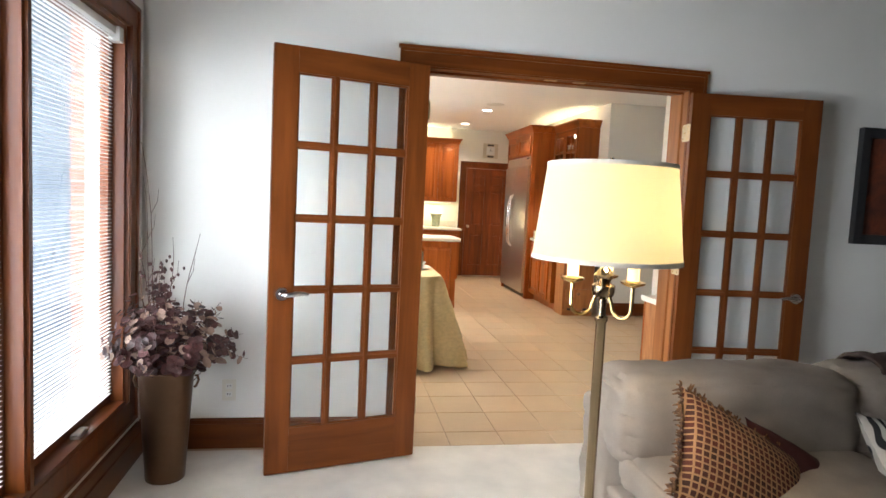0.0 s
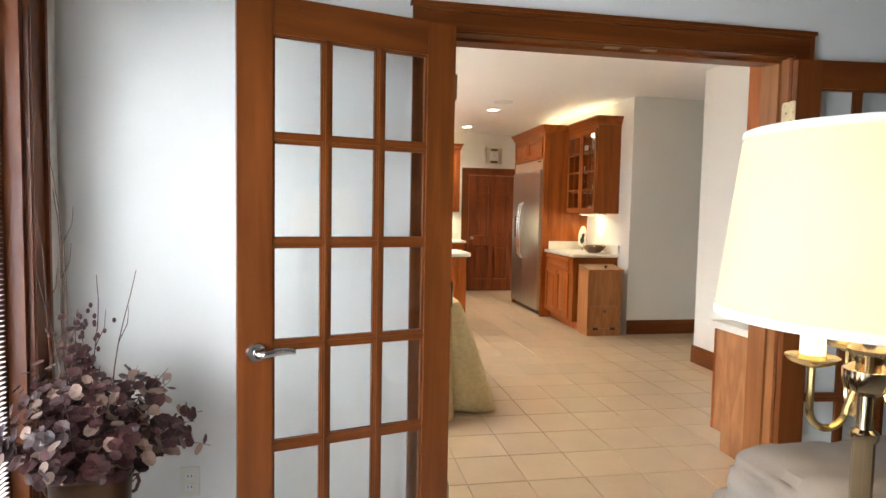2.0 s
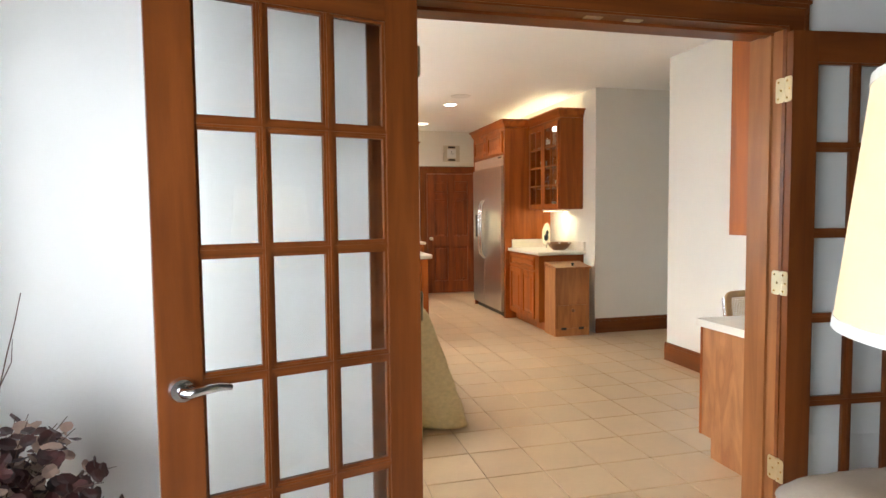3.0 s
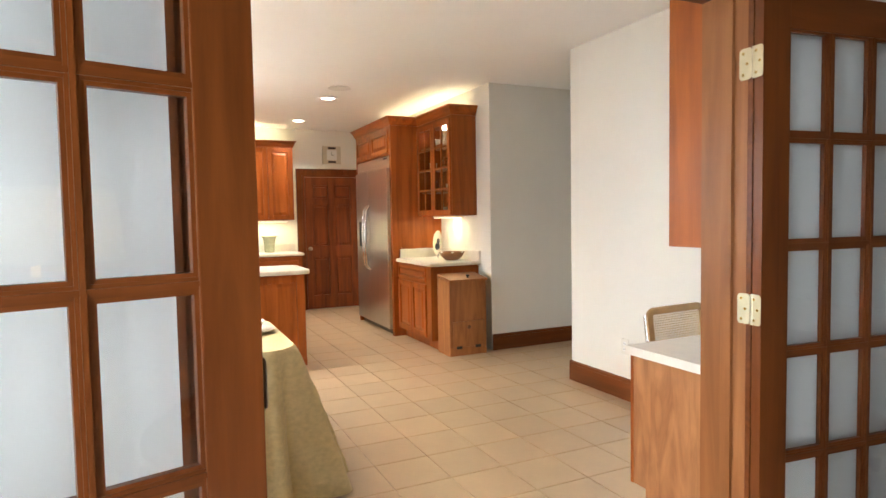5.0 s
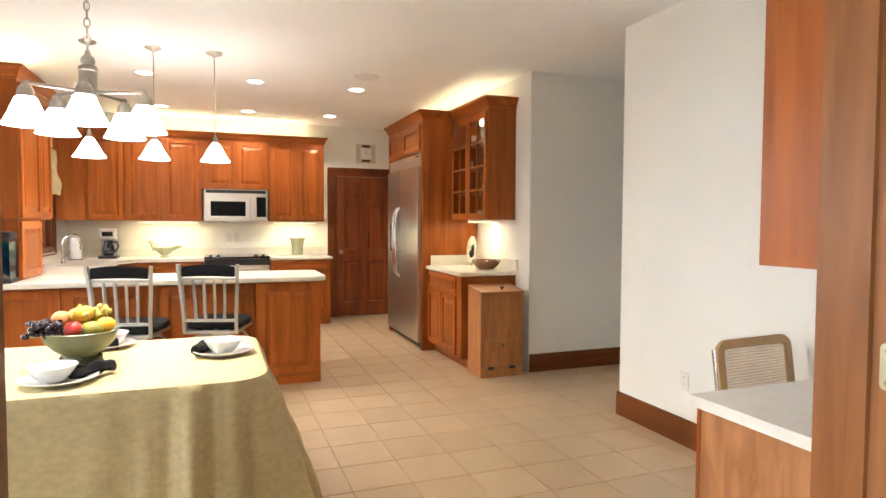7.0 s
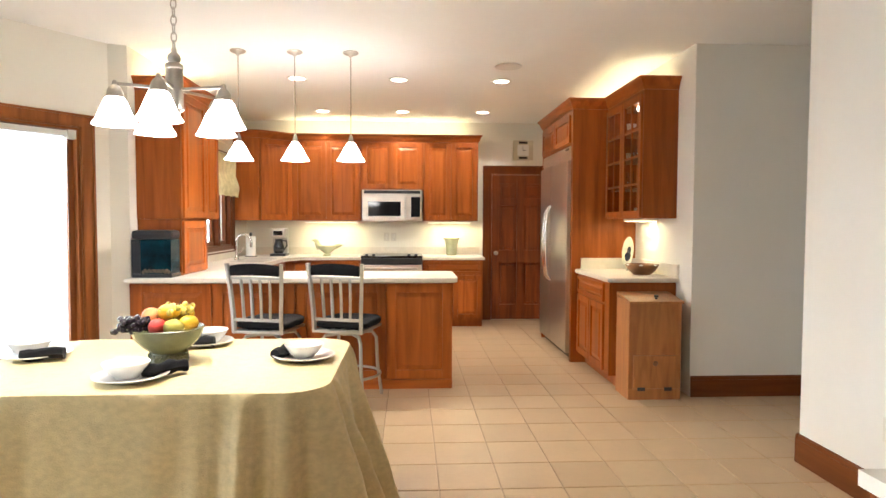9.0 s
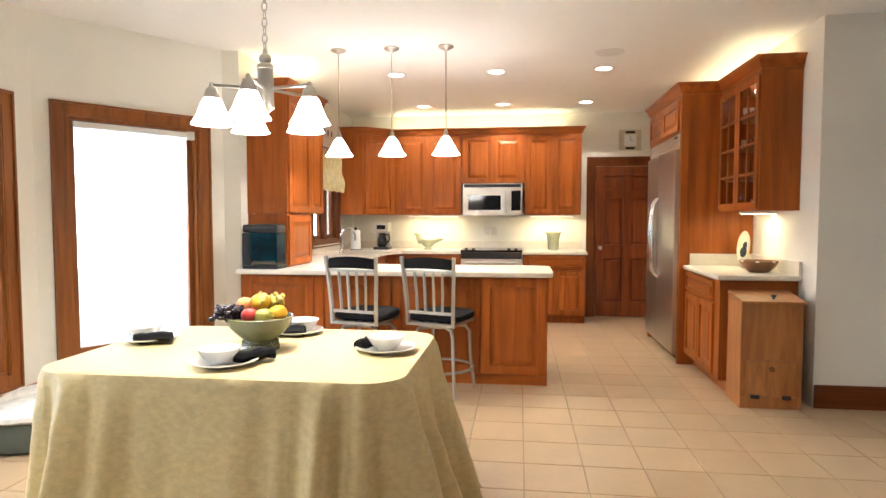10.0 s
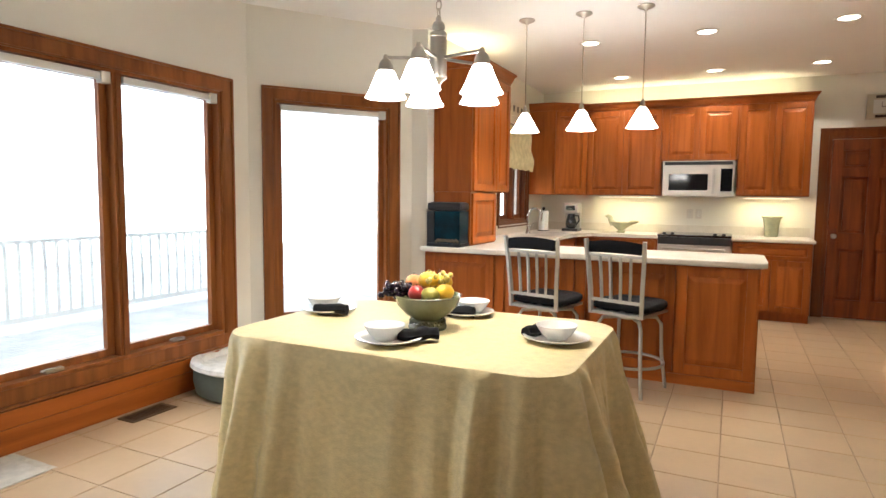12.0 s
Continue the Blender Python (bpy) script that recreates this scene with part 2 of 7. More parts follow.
LIVX, LIVTOP = -0.67, 4.4      # the living room's window wall, and its ceiling

structure("carpet", boxes((-0.85, -8.2, -0.10, 8.6, 2.06, 0.0)), carpet_mat, "cream cut-pile carpet wall to wall", "carpet")
structure("subfloor", boxes((-2.0, 2.06, -0.12, 6.2, 10.2, -0.006)), grout, "brown grout bed under the kitchen tiles", "floor")
structure("ceiling_kitchen", boxes((-2.0, WY1, CEIL, 6.2, 10.2, CEIL + 0.1)), ceiling_paint, "white painted plaster kitchen ceiling", "ceiling")
structure("ceiling_living", boxes((-0.85, -8.2, LIVTOP, 8.8, WY0, LIVTOP + 0.1)), unseen_paint, "living room ceiling out of view, darkened taupe to cut bounced light", "ceiling")
structure("wall_outer", boxes((-2.0, WY0, 0, -0.851, WY1, LIVTOP)), material("pale_blue_siding", (0.095, 0.125, 0.165), 0.7, scale=2, fine=90, spread=0.06, bump=0.05), "pale blue-grey outer wall of the bay", "wall")
structure("wall_middle", boxes((-0.85, WY0, 0, OX0 - 0.02, WY1, LIVTOP), (OX1 + 0.02, WY0, 0, 8.8, WY1, LIVTOP), (OX0 - 0.02, WY0, OTOP + 0.02, OX1 + 0.02, WY1, LIVTOP)), living_paint, "pale painted plaster wall with a wide doorway", "wall")
structure("wall_back", boxes((-0.9, BY, 0, 3.9, BY + 0.15, CEIL)), wall_paint, "cream painted kitchen back wall", "wall")
structure("wall_right_far", boxes((RX, 6.15, 0, RX + 0.14, BY, CEIL), (RX + 0.14, 6.15, 0, 6.2, 6.29, CEIL)), wall_paint, "cream painted plaster wall turning into a hall", "wall")
structure("wall_right_near", boxes((RXN, WY1, 0, RX + 0.14, 4.84, CEIL), (RX + 0.14, 4.70, 0, 6.2, 4.84, CEIL)), wall_paint, "cream painted plaster wall beside the desk", "wall")
structure("wall_hall_end", boxes((6.05, 4.84, 0, 6.2, 6.15, CEIL)), wall_paint, "cream painted wall at the end of the hall", "wall")
# walls out of view, darkened so they bounce less light
structure("wall_living_right", boxes((8.6, -8.2, 0, 8.8, WY0, LIVTOP)), unseen_paint, "living room wall out of view, darkened taupe to cut bounced light", "wall")
structure("wall_living_back", boxes((-0.85, -8.4, 0, 8.8, -8.2, LIVTOP)), unseen_paint, "living room wall out of view, darkened taupe to cut bounced light", "wall")


def wall_with_hole(a, b, thick, top, holes):
    """A wall from a to b, in plan, with openings (from, to, bottom, top) along it; its thickness lies to the left of the way from a to b."""
    a, b = Vector((*a, 0)), Vector((*b, 0))
    length = (b - a).length
    bm = bmesh.new()
    xs = sorted({0.0, length} | {h[0] for h in holes} | {h[1] for h in holes})
    zs = sorted({0.0, top} | {h[2] for h in holes} | {h[3] for h in holes})
    verts = {}

    def corner(i, j, y):
        if (i, j, y) not in verts:
            verts[i, j, y] = bm.verts.new((xs[i], y, zs[j]))
        return verts[i, j, y]

    def solid_at(i, j):
        if not (0 <= i < len(xs) - 1 and 0 <= j < len(zs) - 1):
            return False
        x, z = (xs[i] + xs[i + 1]) / 2, (zs[j] + zs[j + 1]) / 2
        return not any(h[0] < x < h[1] and h[2] < z < h[3] for h in holes)
    for i in range(len(xs) - 1):
        for j in range(len(zs) - 1):
            if not solid_at(i, j):
                continue
            for y in (0.0, thick):
                bm.faces.new([corner(i, j, y), corner(i + 1, j, y), corner(i + 1, j + 1, y), corner(i, j + 1, y)])
            for di, dj, (p, q) in ((-1, 0, ((0, 0), (0, 1))), (1, 0, ((1, 0), (1, 1))), (0, -1, ((0, 0), (1, 0))), (0, 1, ((0, 1), (1, 1)))):
                if not solid_at(i + di, j + dj):
                    bm.faces.new([corner(i + p[0], j + p[1], 0.0), corner(i + q[0], j + q[1], 0.0), corner(i + q[0], j + q[1], thick), corner(i + p[0], j + p[1], thick)])
    ang = math.atan2(b.y - a.y, b.x - a.x)
    bm.transform(Matrix.Translation(a) @ Matrix.Rotation(ang, 4, "Z"))
    return bm


W1 = (2.65, 5.09)    # the bay's pair of windows, along y, between the casings
WZ0, WZ1 = 0.33, 2.06
structure("wall_bay_long", wall_with_hole((WX, WY1), (WX, C1[1]), 0.15, CEIL, [(W1[0] - WY1, W1[1] - WY1, WZ0, WZ1)]), wall_paint, "cream painted bay wall round a wide window", "wall")
DL = math.hypot(C2[0] - C1[0], C2[1] - C1[1])
DA = math.atan2(C2[1] - C1[1], C2[0] - C1[0])
W2 = (0.20, 1.14)
structure("wall_bay_slant", wall_with_hole(C1, C2, 0.15, CEIL, [(W2[0], W2[1], WZ0, WZ1)]), wall_paint, "cream painted slanting bay wall with a window", "wall")
SINK = (8.27, 9.22, 1.06, 2.12)
bm = wall_with_hole((LX, 6.50), (LX, BY), 0.15, CEIL, [(SINK[0] - 6.5, SINK[1] - 6.5, SINK[2], SINK[3])])
prism(bm, [C2, (LX, 6.50), (LX - 0.15, 6.50 + 0.2), (C2[0] - 0.12, C2[1] + 0.09)], 0, CEIL)
structure("wall_left", bm, wall_paint, "cream painted wall with a window over the sink", "wall")
LW = (-1.82, 1.86, 0.33, 2.13)
structure("wall_living_window", wall_with_hole((LIVX, -8.2), (LIVX, WY0), 0.18, LIVTOP, [(LW[0] + 8.2, LW[1] + 8.2, LW[2], LW[3])]), living_paint, "pale painted wall round the large living room window", "wall")


def baseboard(bm, x0, y0, x1, y1, h=0.165):
    """A skirting with a stepped top along a line in plan, its back on the line."""
    a, b = Vector((x0, y0, 0)), Vector((x1, y1, 0))
    m = Matrix.Translation(a) @ Matrix.Rotation(math.atan2(y1 - y0, x1 - x0), 4, "Z")
    length = (b - a).length
    box(bm, 0, -0.016, 0, length, -0.001, h - 0.03, m=m)
    box(bm, 0, -0.012, h - 0.03, length, -0.001, h - 0.008, m=m)
    box(bm, 0, -0.007, h - 0.008, length, -0.001, h, m=m)
    return bm


for i, row in enumerate((((RXN, 4.84), (RXN, 2.98)), ((RX, 6.14), (6.05, 6.14)), ((6.05, 4.85), (RX + 0.02, 4.85)), ((LIVX, WY0), (OX0 - 0.10, WY0)), ((OX1 + 0.10, WY0), (8.5, WY0)))):
    bm = bmesh.new()
    (x0, y0), (x1, y1) = row
    baseboard(bm, x0, y0, x1, y1)
    if i == 0:
        baseboard(bm, RX + 0.13, 4.84, RXN - 0.016, 4.84)
    structure("baseboard", bm, trim_y if i == 0 else trim_x, "red-brown stained wooden baseboard", "baseboard")


# ---- setting: doorway, windows ----
def casing_profile(bm, x0, z0, x1, z1, y, wide, m=None, sill=True):
    """A picture-frame casing of boards round an opening in the plane y, standing proud towards -y."""
    for a in ((x0 - wide, z0 - (wide if sill else 0), x0, z1 + wide), (x1, z0 - (wide if sill else 0), x1 + wide, z1 + wide), (x0, z1, x1, z1 + wide)) + (((x0, z0 - wide, x1, z0),) if sill else ()):
        box(bm, a[0], y - 0.018, a[1], a[2], y - 0.0005, a[3], m=m)
    t = 0.016
    o = wide
    for a in ((x0 - o, z0 - (o if sill else 0), x0 - o + t, z1 + o), (x1 + o - t, z0 - (o if sill else 0), x1 + o, z1 + o), (x0 - o + t, z1 + o - t, x1 + o - t, z1 + o)) + (((x0 - o + t, z0 - o, x1 + o - t, z0 - o + t),) if sill else ()):
        box(bm, a[0], y - 0.030, a[1], a[2], y - 0.018, a[3], m=m)
    for a in ((x0 - 0.022, z0, x0 - 0.008, z1 + 0.022), (x1 + 0.008, z0, x1 + 0.022, z1 + 0.022), (x0 - 0.008, z1 + 0.008, x1 + 0.008, z1 + 0.022)):
        box(bm, a[0], y - 0.023, a[1], a[2], y - 0.018, a[3], m=m)
    return bm


doorway = tagged(new("door_frame"), "red-brown stained wooden frame of a wide double doorway", "door frame", kind="structure")
bm = bmesh.new()
casing_profile(bm, OX0, 0, OX1, OTOP, WY0, 0.098, sill=False)
box(bm, OX0 - 0.108, WY0 - 0.034, OTOP + 0.098, OX1 + 0.108, WY0 - 0.0005, OTOP + 0.114)
part("casing", bm, trim_x, doorway)
bm = bmesh.new()
for x0, x1 in ((OX0 - 0.019, OX0), (OX1, OX1 + 0.019)):
    box(bm, x0, WY0 + 0.0, 0, x1, WY1 + 0.012, OTOP)
for x0, x1 in ((OX0, OX0 + 0.012), (OX1 - 0.012, OX1)):
    box(bm, x0, WY0 + 0.05, 0, x1, WY0 + 0.09, OTOP - 0.012)
part("jamb", bm, jamb_wood, doorway)
bm = bmesh.new()
box(bm, OX0 - 0.019, WY0, OTOP, OX1 + 0.019, WY1 + 0.012, OTOP + 0.019)
box(bm, OX0, WY0 + 0.05, OTOP - 0.012, OX1, WY0 + 0.09, OTOP)
part("head", bm, trim_x, doorway)
for x in (1.49, 1.66):
    part("strike_plate", boxes((x - 0.035, WY0 + 0.012, OTOP - 0.004, x + 0.035, WY0 + 0.04, OTOP - 0.0005)), pale_brass, doorway, "small brass catch plate")


def french_door(pin, turn, flip, label):
    """A fifteen-light leaf, hung on its pin; local x runs from the pin to the free edge."""
    W, H, T = 0.79, 2.08, 0.036
    leaf = thing("french_door", (*pin, 0.008), label, "door", "pair of french doors", turn, "structure")
    s = flip
    st, rt, rb, mw = 0.115, 0.122, 0.225, 0.024
    y0, y1 = sorted((0.0, s * T))
    for x0, x1 in ((0.002, st), (W - st, W)):
        part("stile", box(bmesh.new(), x0, y0, 0, x1, y1, H, 0.003), trim_v, leaf)
    part("top_rail", box(bmesh.new(), st, y0 + 0.001, H - rt, W - st, y1 - 0.001, H), trim_x, leaf)
    part("bottom_rail", box(bmesh.new(), st, y0 + 0.001, 0, W - st, y1 - 0.001, rb), trim_x, leaf)
    lw = (W - 2 * st - 2 * mw) / 3
    lh = (H - rt - rb - 4 * mw) / 5
    for i in range(2):
        x = st + (i + 1) * lw + i * mw
        bm = box(bmesh.new(), x, y0 + 0.006, rb, x + mw, y1 - 0.006, H - rt)
        box(bm, x + 0.007, y0 + 0.002, rb, x + mw - 0.007, y1 - 0.002, H - rt)
        part("muntin", bm, trim_v, leaf)
    for j in range(4):
        z = rb + (j + 1) * lh + j * mw
        bm = box(bmesh.new(), st, y0 + 0.007, z, W - st, y1 - 0.007, z + mw)
        box(bm, st, y0 + 0.003, z + 0.007, W - st, y1 - 0.003, z + mw - 0.007)
        part("muntin", bm, trim_x, leaf)
    for i in range(3):
        for j in range(5):
            x, z = st + i * (lw + mw), rb + j * (lh + mw)
            ob = part("pane", box(bmesh.new(), x + 0.0005, s * T / 2 - 0.002, z + 0.0005, x + lw - 0.0005, s * T / 2 + 0.002, z + lh - 0.0005), pane_mat, leaf)
            ob.visible_shadow = False
            bm = bmesh.new()
            for a in ((x, z, x + 0.008, z + lh), (x + lw - 0.008, z, x + lw, z + lh), (x + 0.008, z, x + lw - 0.008, z + 0.008), (x + 0.008, z + lh - 0.008, x + lw - 0.008, z + lh)):
                box(bm, a[0], y0 + 0.009, a[1], a[2], y1 - 0.009, a[3])
            part("bead", bm, trim_v, leaf)
    for face in (y0, y1):
        o = -1 if face == y0 else 1
        h = bmesh.new()
        hx, hz = W - 0.062, 0.90
        bmesh.ops.create_cone(h, cap_ends=True, segments=24, radius1=0.036, radius2=0.030, depth=0.014, matrix=Matrix.Translation((hx, face + o * 0.0075, hz)) @ Matrix.Rotation(radians(-90 * o), 4, "X"))
        tube(h, [(hx, face + o * 0.012, hz), (hx, face + o * 0.045, hz), (hx - 0.012, face + o * 0.055, hz), (hx - 0.05, face + o * 0.056, hz + 0.006), (hx - 0.09, face + o * 0.054, hz + 0.008), (hx - 0.118, face + o * 0.05, hz + 0.002)], [0.016, 0.014, 0.014, 0.013, 0.011, 0.008], 10)
        part("lever_handle", h, chrome, leaf, "polished chrome lever handle", True)
    return leaf


def hinge_outline(y0, y1, r=0.012):
    pts = []
    for cx, cz, a in ((y1 - r, 0.05 - r, 0), (y0 + r, 0.05 - r, 90), (y0 + r, -0.05 + r, 180), (y1 - r, -0.05 + r, 270)):
        pts += [(cx + r * math.cos(radians(a + 22.5 * i)), cz + r * math.sin(radians(a + 22.5 * i))) for i in range(5)]
    return pts


PIN_L, PIN_R = (0.765, WY0 - 0.13), (OX1, WY0 - 0.02)
TURN_L, TURN_R = 195.5, -6.0
left_leaf = french_door(PIN_L, TURN_L, 1, "open fifteen-pane french door in red-brown stained wood")
right_leaf = french_door(PIN_R, TURN_R, -1, "wide open fifteen-pane french door in red-brown stained wood")
for pin, sgn, ang in ((PIN_L, -1, TURN_L), (PIN_R, 1, TURN_R)):
    for z in (0.28, 1.07, 1.86):
        hinge = thing("door_hinge", (*pin, z), "pale brass butt hinge with round corners on the door jamb", "hinge", "door hinges")
        bm = tube(bmesh.new(), [(0, -0.004, -0.05), (0, -0.004, 0.05)], 0.0075, 10)
        part("knuckle", bm, pale_brass, hinge, "", True)
        for nm, y0, y1, turn, depth in (("jamb_plate", 0.004, 0.05, 0, 0.003), ("leaf_plate", -0.04, -0.004, ang if sgn > 0 else ang - 180, 0.0045)):
            pm = prism(bmesh.new(), [(u, w) for u, w in hinge_outline(y0, y1)], 0, 0.0022)
            pm.transform(Matrix.Rotation(radians(turn), 4, "Z") @ Matrix.Translation((-depth if sgn > 0 else depth - 0.0022, 0, 0)) @ Matrix(((0, 0, 1, 0), (1, 0, 0, 0), (0, 1, 0, 0), (0, 0, 0, 1))))
            plate = part(nm, pm, pale_brass, hinge)
            for u, w in (((y0 + y1) / 2 + 0.008, 0.034), ((y0 + y1) / 2 - 0.006, 0.0), ((y0 + y1) / 2 + 0.008, -0.034)):
                sm = bmesh.new()
                bmesh.ops.create_cone(sm, cap_ends=True, segments=10, radius1=0.0045, radius2=0.004, depth=0.0012, matrix=Matrix.Rotation(radians(turn), 4, "Z") @ Matrix.Translation(((-depth - 0.0006) if sgn > 0 else depth + 0.0006, u, w)) @ Matrix.Rotation(radians(90), 4, "Y"))
                part("screw", sm, brass, plate)


def window(name, a, b, z0, z1, lights, label, crank=True, blind=False, thick=0.15, wide=0.10, jamb_depth=0.10, wood=None):
    """A stained wooden casement window in an opening from a to b in plan, seen from the right of the way from a to b; the wall lies to the left."""
    ang = math.degrees(math.atan2(b[1] - a[1], b[0] - a[0]))
    L = math.hypot(b[0] - a[0], b[1] - a[1])
    w = thing(name, (a[0], a[1], 0), label, "window", "", ang, "structure")
    part("casing", casing_profile(bmesh.new(), 0, z0, L, z1, 0, wide), wood or trim_v, w)
    bm = boxes((-0.001, 0, z0, 0.02, jamb_depth, z1), (L - 0.02, 0, z0, L + 0.001, jamb_depth, z1), (0.02, 0, z1 - 0.02, L - 0.02, jamb_depth, z1 + 0.001))
    for k in (1, 2):
        d, g = 0.02 + 0.012 * k, jamb_depth * (0.35 + 0.3 * k)
        for r in ((0.02, g, z0 + 0.02, d, jamb_depth, z1 - 0.02), (L - d, g, z0 + 0.02, L - 0.02, jamb_depth, z1 - 0.02)):
            box(bm, *r)
    part("frame", bm, wood or trim_v, w)
    part("sill", boxes((0.02, -0.012, z0 - 0.001, L - 0.02, jamb_depth, z0 + 0.022)), wood or trim_x, w)
    n = len(lights) - 1
    for i in range(n):
        x0, x1 = lights[i] * L + (0.02 if i == 0 else 0.03), lights[i + 1] * L - (0.02 if i == n - 1 else 0.03)
        if i:
            part("mullion", boxes((lights[i] * L - 0.03, -0.004, z0 + 0.022, lights[i] * L + 0.03, jamb_depth, z1 - 0.02), (lights[i] * L - 0.012, -0.014, z0 + 0.022, lights[i] * L + 0.012, -0.004, z1 - 0.02)), wood or trim_v, w)
        s, f0, f1 = 0.045, jamb_depth - 0.045, jamb_depth - 0.005
        zb, zt = z0 + 0.024, z1 - 0.022
        sash = part("sash", boxes((x0, f0, zb, x0 + s, f1, zt), (x1 - s, f0, zb, x1, f1, zt), (x0 + s, f0, zb, x1 - s, f1, zb + s), (x0 + s, f0, zt - s, x1 - s, f1, zt)), wood or trim_v, w)
        pane = part("pane", boxes((x0 + s, f0 + 0.016, zb + s, x1 - s, f0 + 0.021, zt - s)), pane_mat, sash)
        pane.visible_shadow = False
        if crank:
            bm = box(bmesh.new(), (x0 + x1) / 2 - 0.05, 0.005, z0 + 0.022, (x0 + x1) / 2 + 0.05, 0.04, z0 + 0.042, 0.006)
            tube(bm, [((x0 + x1) / 2 + 0.02, 0.01, z0 + 0.04), ((x0 + x1) / 2 - 0.05, -0.004, z0 + 0.05), ((x0 + x1) / 2 - 0.085, -0.006, z0 + 0.046)], 0.007, 8)
            part("crank", bm, nickel, w, "metal window crank", True)
        part("blind_box", box(bmesh.new(), x1 - s - 0.012, f0 - 0.05, zt - 0.065, x1 + 0.004, f0 - 0.002, zt + 0.002, 0.004), white_plastic, w, "white plastic end of a blind rail")
        if blind:
            bm = boxes((x0 + s - 0.01, f0 - 0.035, zt - 0.035, x1 - s - 0.012, f0 - 0.004, zt - 0.005))
            z = zt - 0.05
            while z > zb + s:
                box(bm, x0 + s + 0.002, f0 - 0.024, z, x1 - s - 0.014, f0 - 0.010, z + 0.0008)
                z -= 0.0165
            part("blind", bm, white_plastic, w, "white venetian blind with open slats")
        else:
            part("blind", boxes((x0 + s - 0.01, f0 - 0.035, zt - 0.045, x1 - s - 0.012, f0 - 0.004, zt - 0.005)), white_plastic, w, "white blind drawn up")
    return w


window("window_1", (WX, W1[0]), (WX, W1[1]), WZ0, WZ1, (0, 0.328, 0.672, 1), "row of stained wooden casement windows in the bay", wood=lit_trim_wood)
ux, uy = math.cos(DA), math.sin(DA)
window("window_2", (C1[0] + ux * W2[0], C1[1] + uy * W2[0]), (C1[0] + ux * W2[1], C1[1] + uy * W2[1]), WZ0, WZ1, (0, 1), "single stained wooden casement window in the slanting bay wall", crank=False, wood=lit_trim_wood)
window("window_3", (LX, SINK[0]), (LX, SINK[1]), SINK[2], SINK[3], (0, 0.5, 1), "small stained wooden window above the kitchen sink", crank=False, wide=0.07)
window("window_4", (LIVX, LW[0]), (LIVX, LW[1]), LW[2], LW[3], [i / 4 for i in range(5)], "long row of tall stained wooden windows with white venetian blinds", blind=True, wide=0.11)
# cherry in place of the darker trim, for the light on this board
bm = boxes((WX + 0.0005, WY1, 0, WX + 0.02, 5.35, 0.20), (WX + 0.0005, WY1, 0.20, WX + 0.028, 5.35, 0.222), (WX + 0.0205, WY1, 0.0, WX + 0.03, 5.35, 0.13))
structure("baseboard", bm, cherry_y, "tall red-brown stained wooden baseboard below the bay window", "baseboard")
bm = baseboard(bmesh.new(), C1[0], C1[1], C2[0], C2[1])
structure("baseboard", bm, trim_x, "red-brown stained wooden baseboard along the slanting wall", "baseboard")
structure("panel_below_window", boxes((LIVX + 0.0005, -8.1, 0.0, LIVX + 0.02, 2.05, 0.17), (LIVX + 0.0205, -8.1, 0, LIVX + 0.03, 2.06, 0.12)), trim_y, "red-brown stained wooden baseboard below the living room window", "baseboard")


# ---- kitchen: cabinets ----
def raised_panel(parent, x0, z0, x1, z1, y, face=-1, name="door", frame=0.055, mat=None, thick=0.02, knob=None):
    """A framed door or drawer front with a raised centre panel; y is the face behind it, and it stands proud towards face."""
    mat = mat or cherry_v
    f = face
    bm = bmesh.new()

    def slab(a, b, c, d, p0, p1, bev=0.0):
        lo, hi = sorted((y + f * p0, y + f * p1))
        box(bm, a, lo, b, c, hi, d, bev)
    slab(x0, z0, x0 + frame, z1, 0.0005, thick, 0.003)
    slab(x1 - frame, z0, x1, z1, 0.0005, thick, 0.003)
    slab(x0 + frame, z0, x1 - frame, z0 + frame, 0.0005, thick - 0.0006, 0.003)
    slab(x0 + frame, z1 - frame, x1 - frame, z1, 0.0005, thick - 0.0006, 0.003)
    slab(x0 + frame, z0 + frame, x1 - frame, z1 - frame, 0.0005, thick - 0.015)
    ob = part(name, bm, mat, parent)
    g = 0.006
    a, b, c, d = x0 + frame + g, z0 + frame + g, x1 - frame - g, z1 - frame - g
    if c - a > 0.06 and d - b > 0.06:
        s = min(0.036, (c - a) / 4, (d - b) / 4)
        pm = bmesh.new()
        q = lambda u, w, p: pm.verts.new((u, y + f * p, w))
        o = [q(a, b, thick - 0.0145), q(c, b, thick - 0.0145), q(c, d, thick - 0.0145), q(a, d, thick - 0.0145)]
        i = [q(a + s, b + s, thick - 0.001), q(c - s, b + s, thick - 0.001), q(c - s, d - s, thick - 0.001), q(a + s, d - s, thick - 0.001)]
        pm.faces.new(i)
        pm.faces.new(o[::-1])
        for k in range(4):
            pm.faces.new((o[k], o[(k + 1) % 4], i[(k + 1) % 4], i[k]))
        part("panel", pm, mat, ob)
    return ob


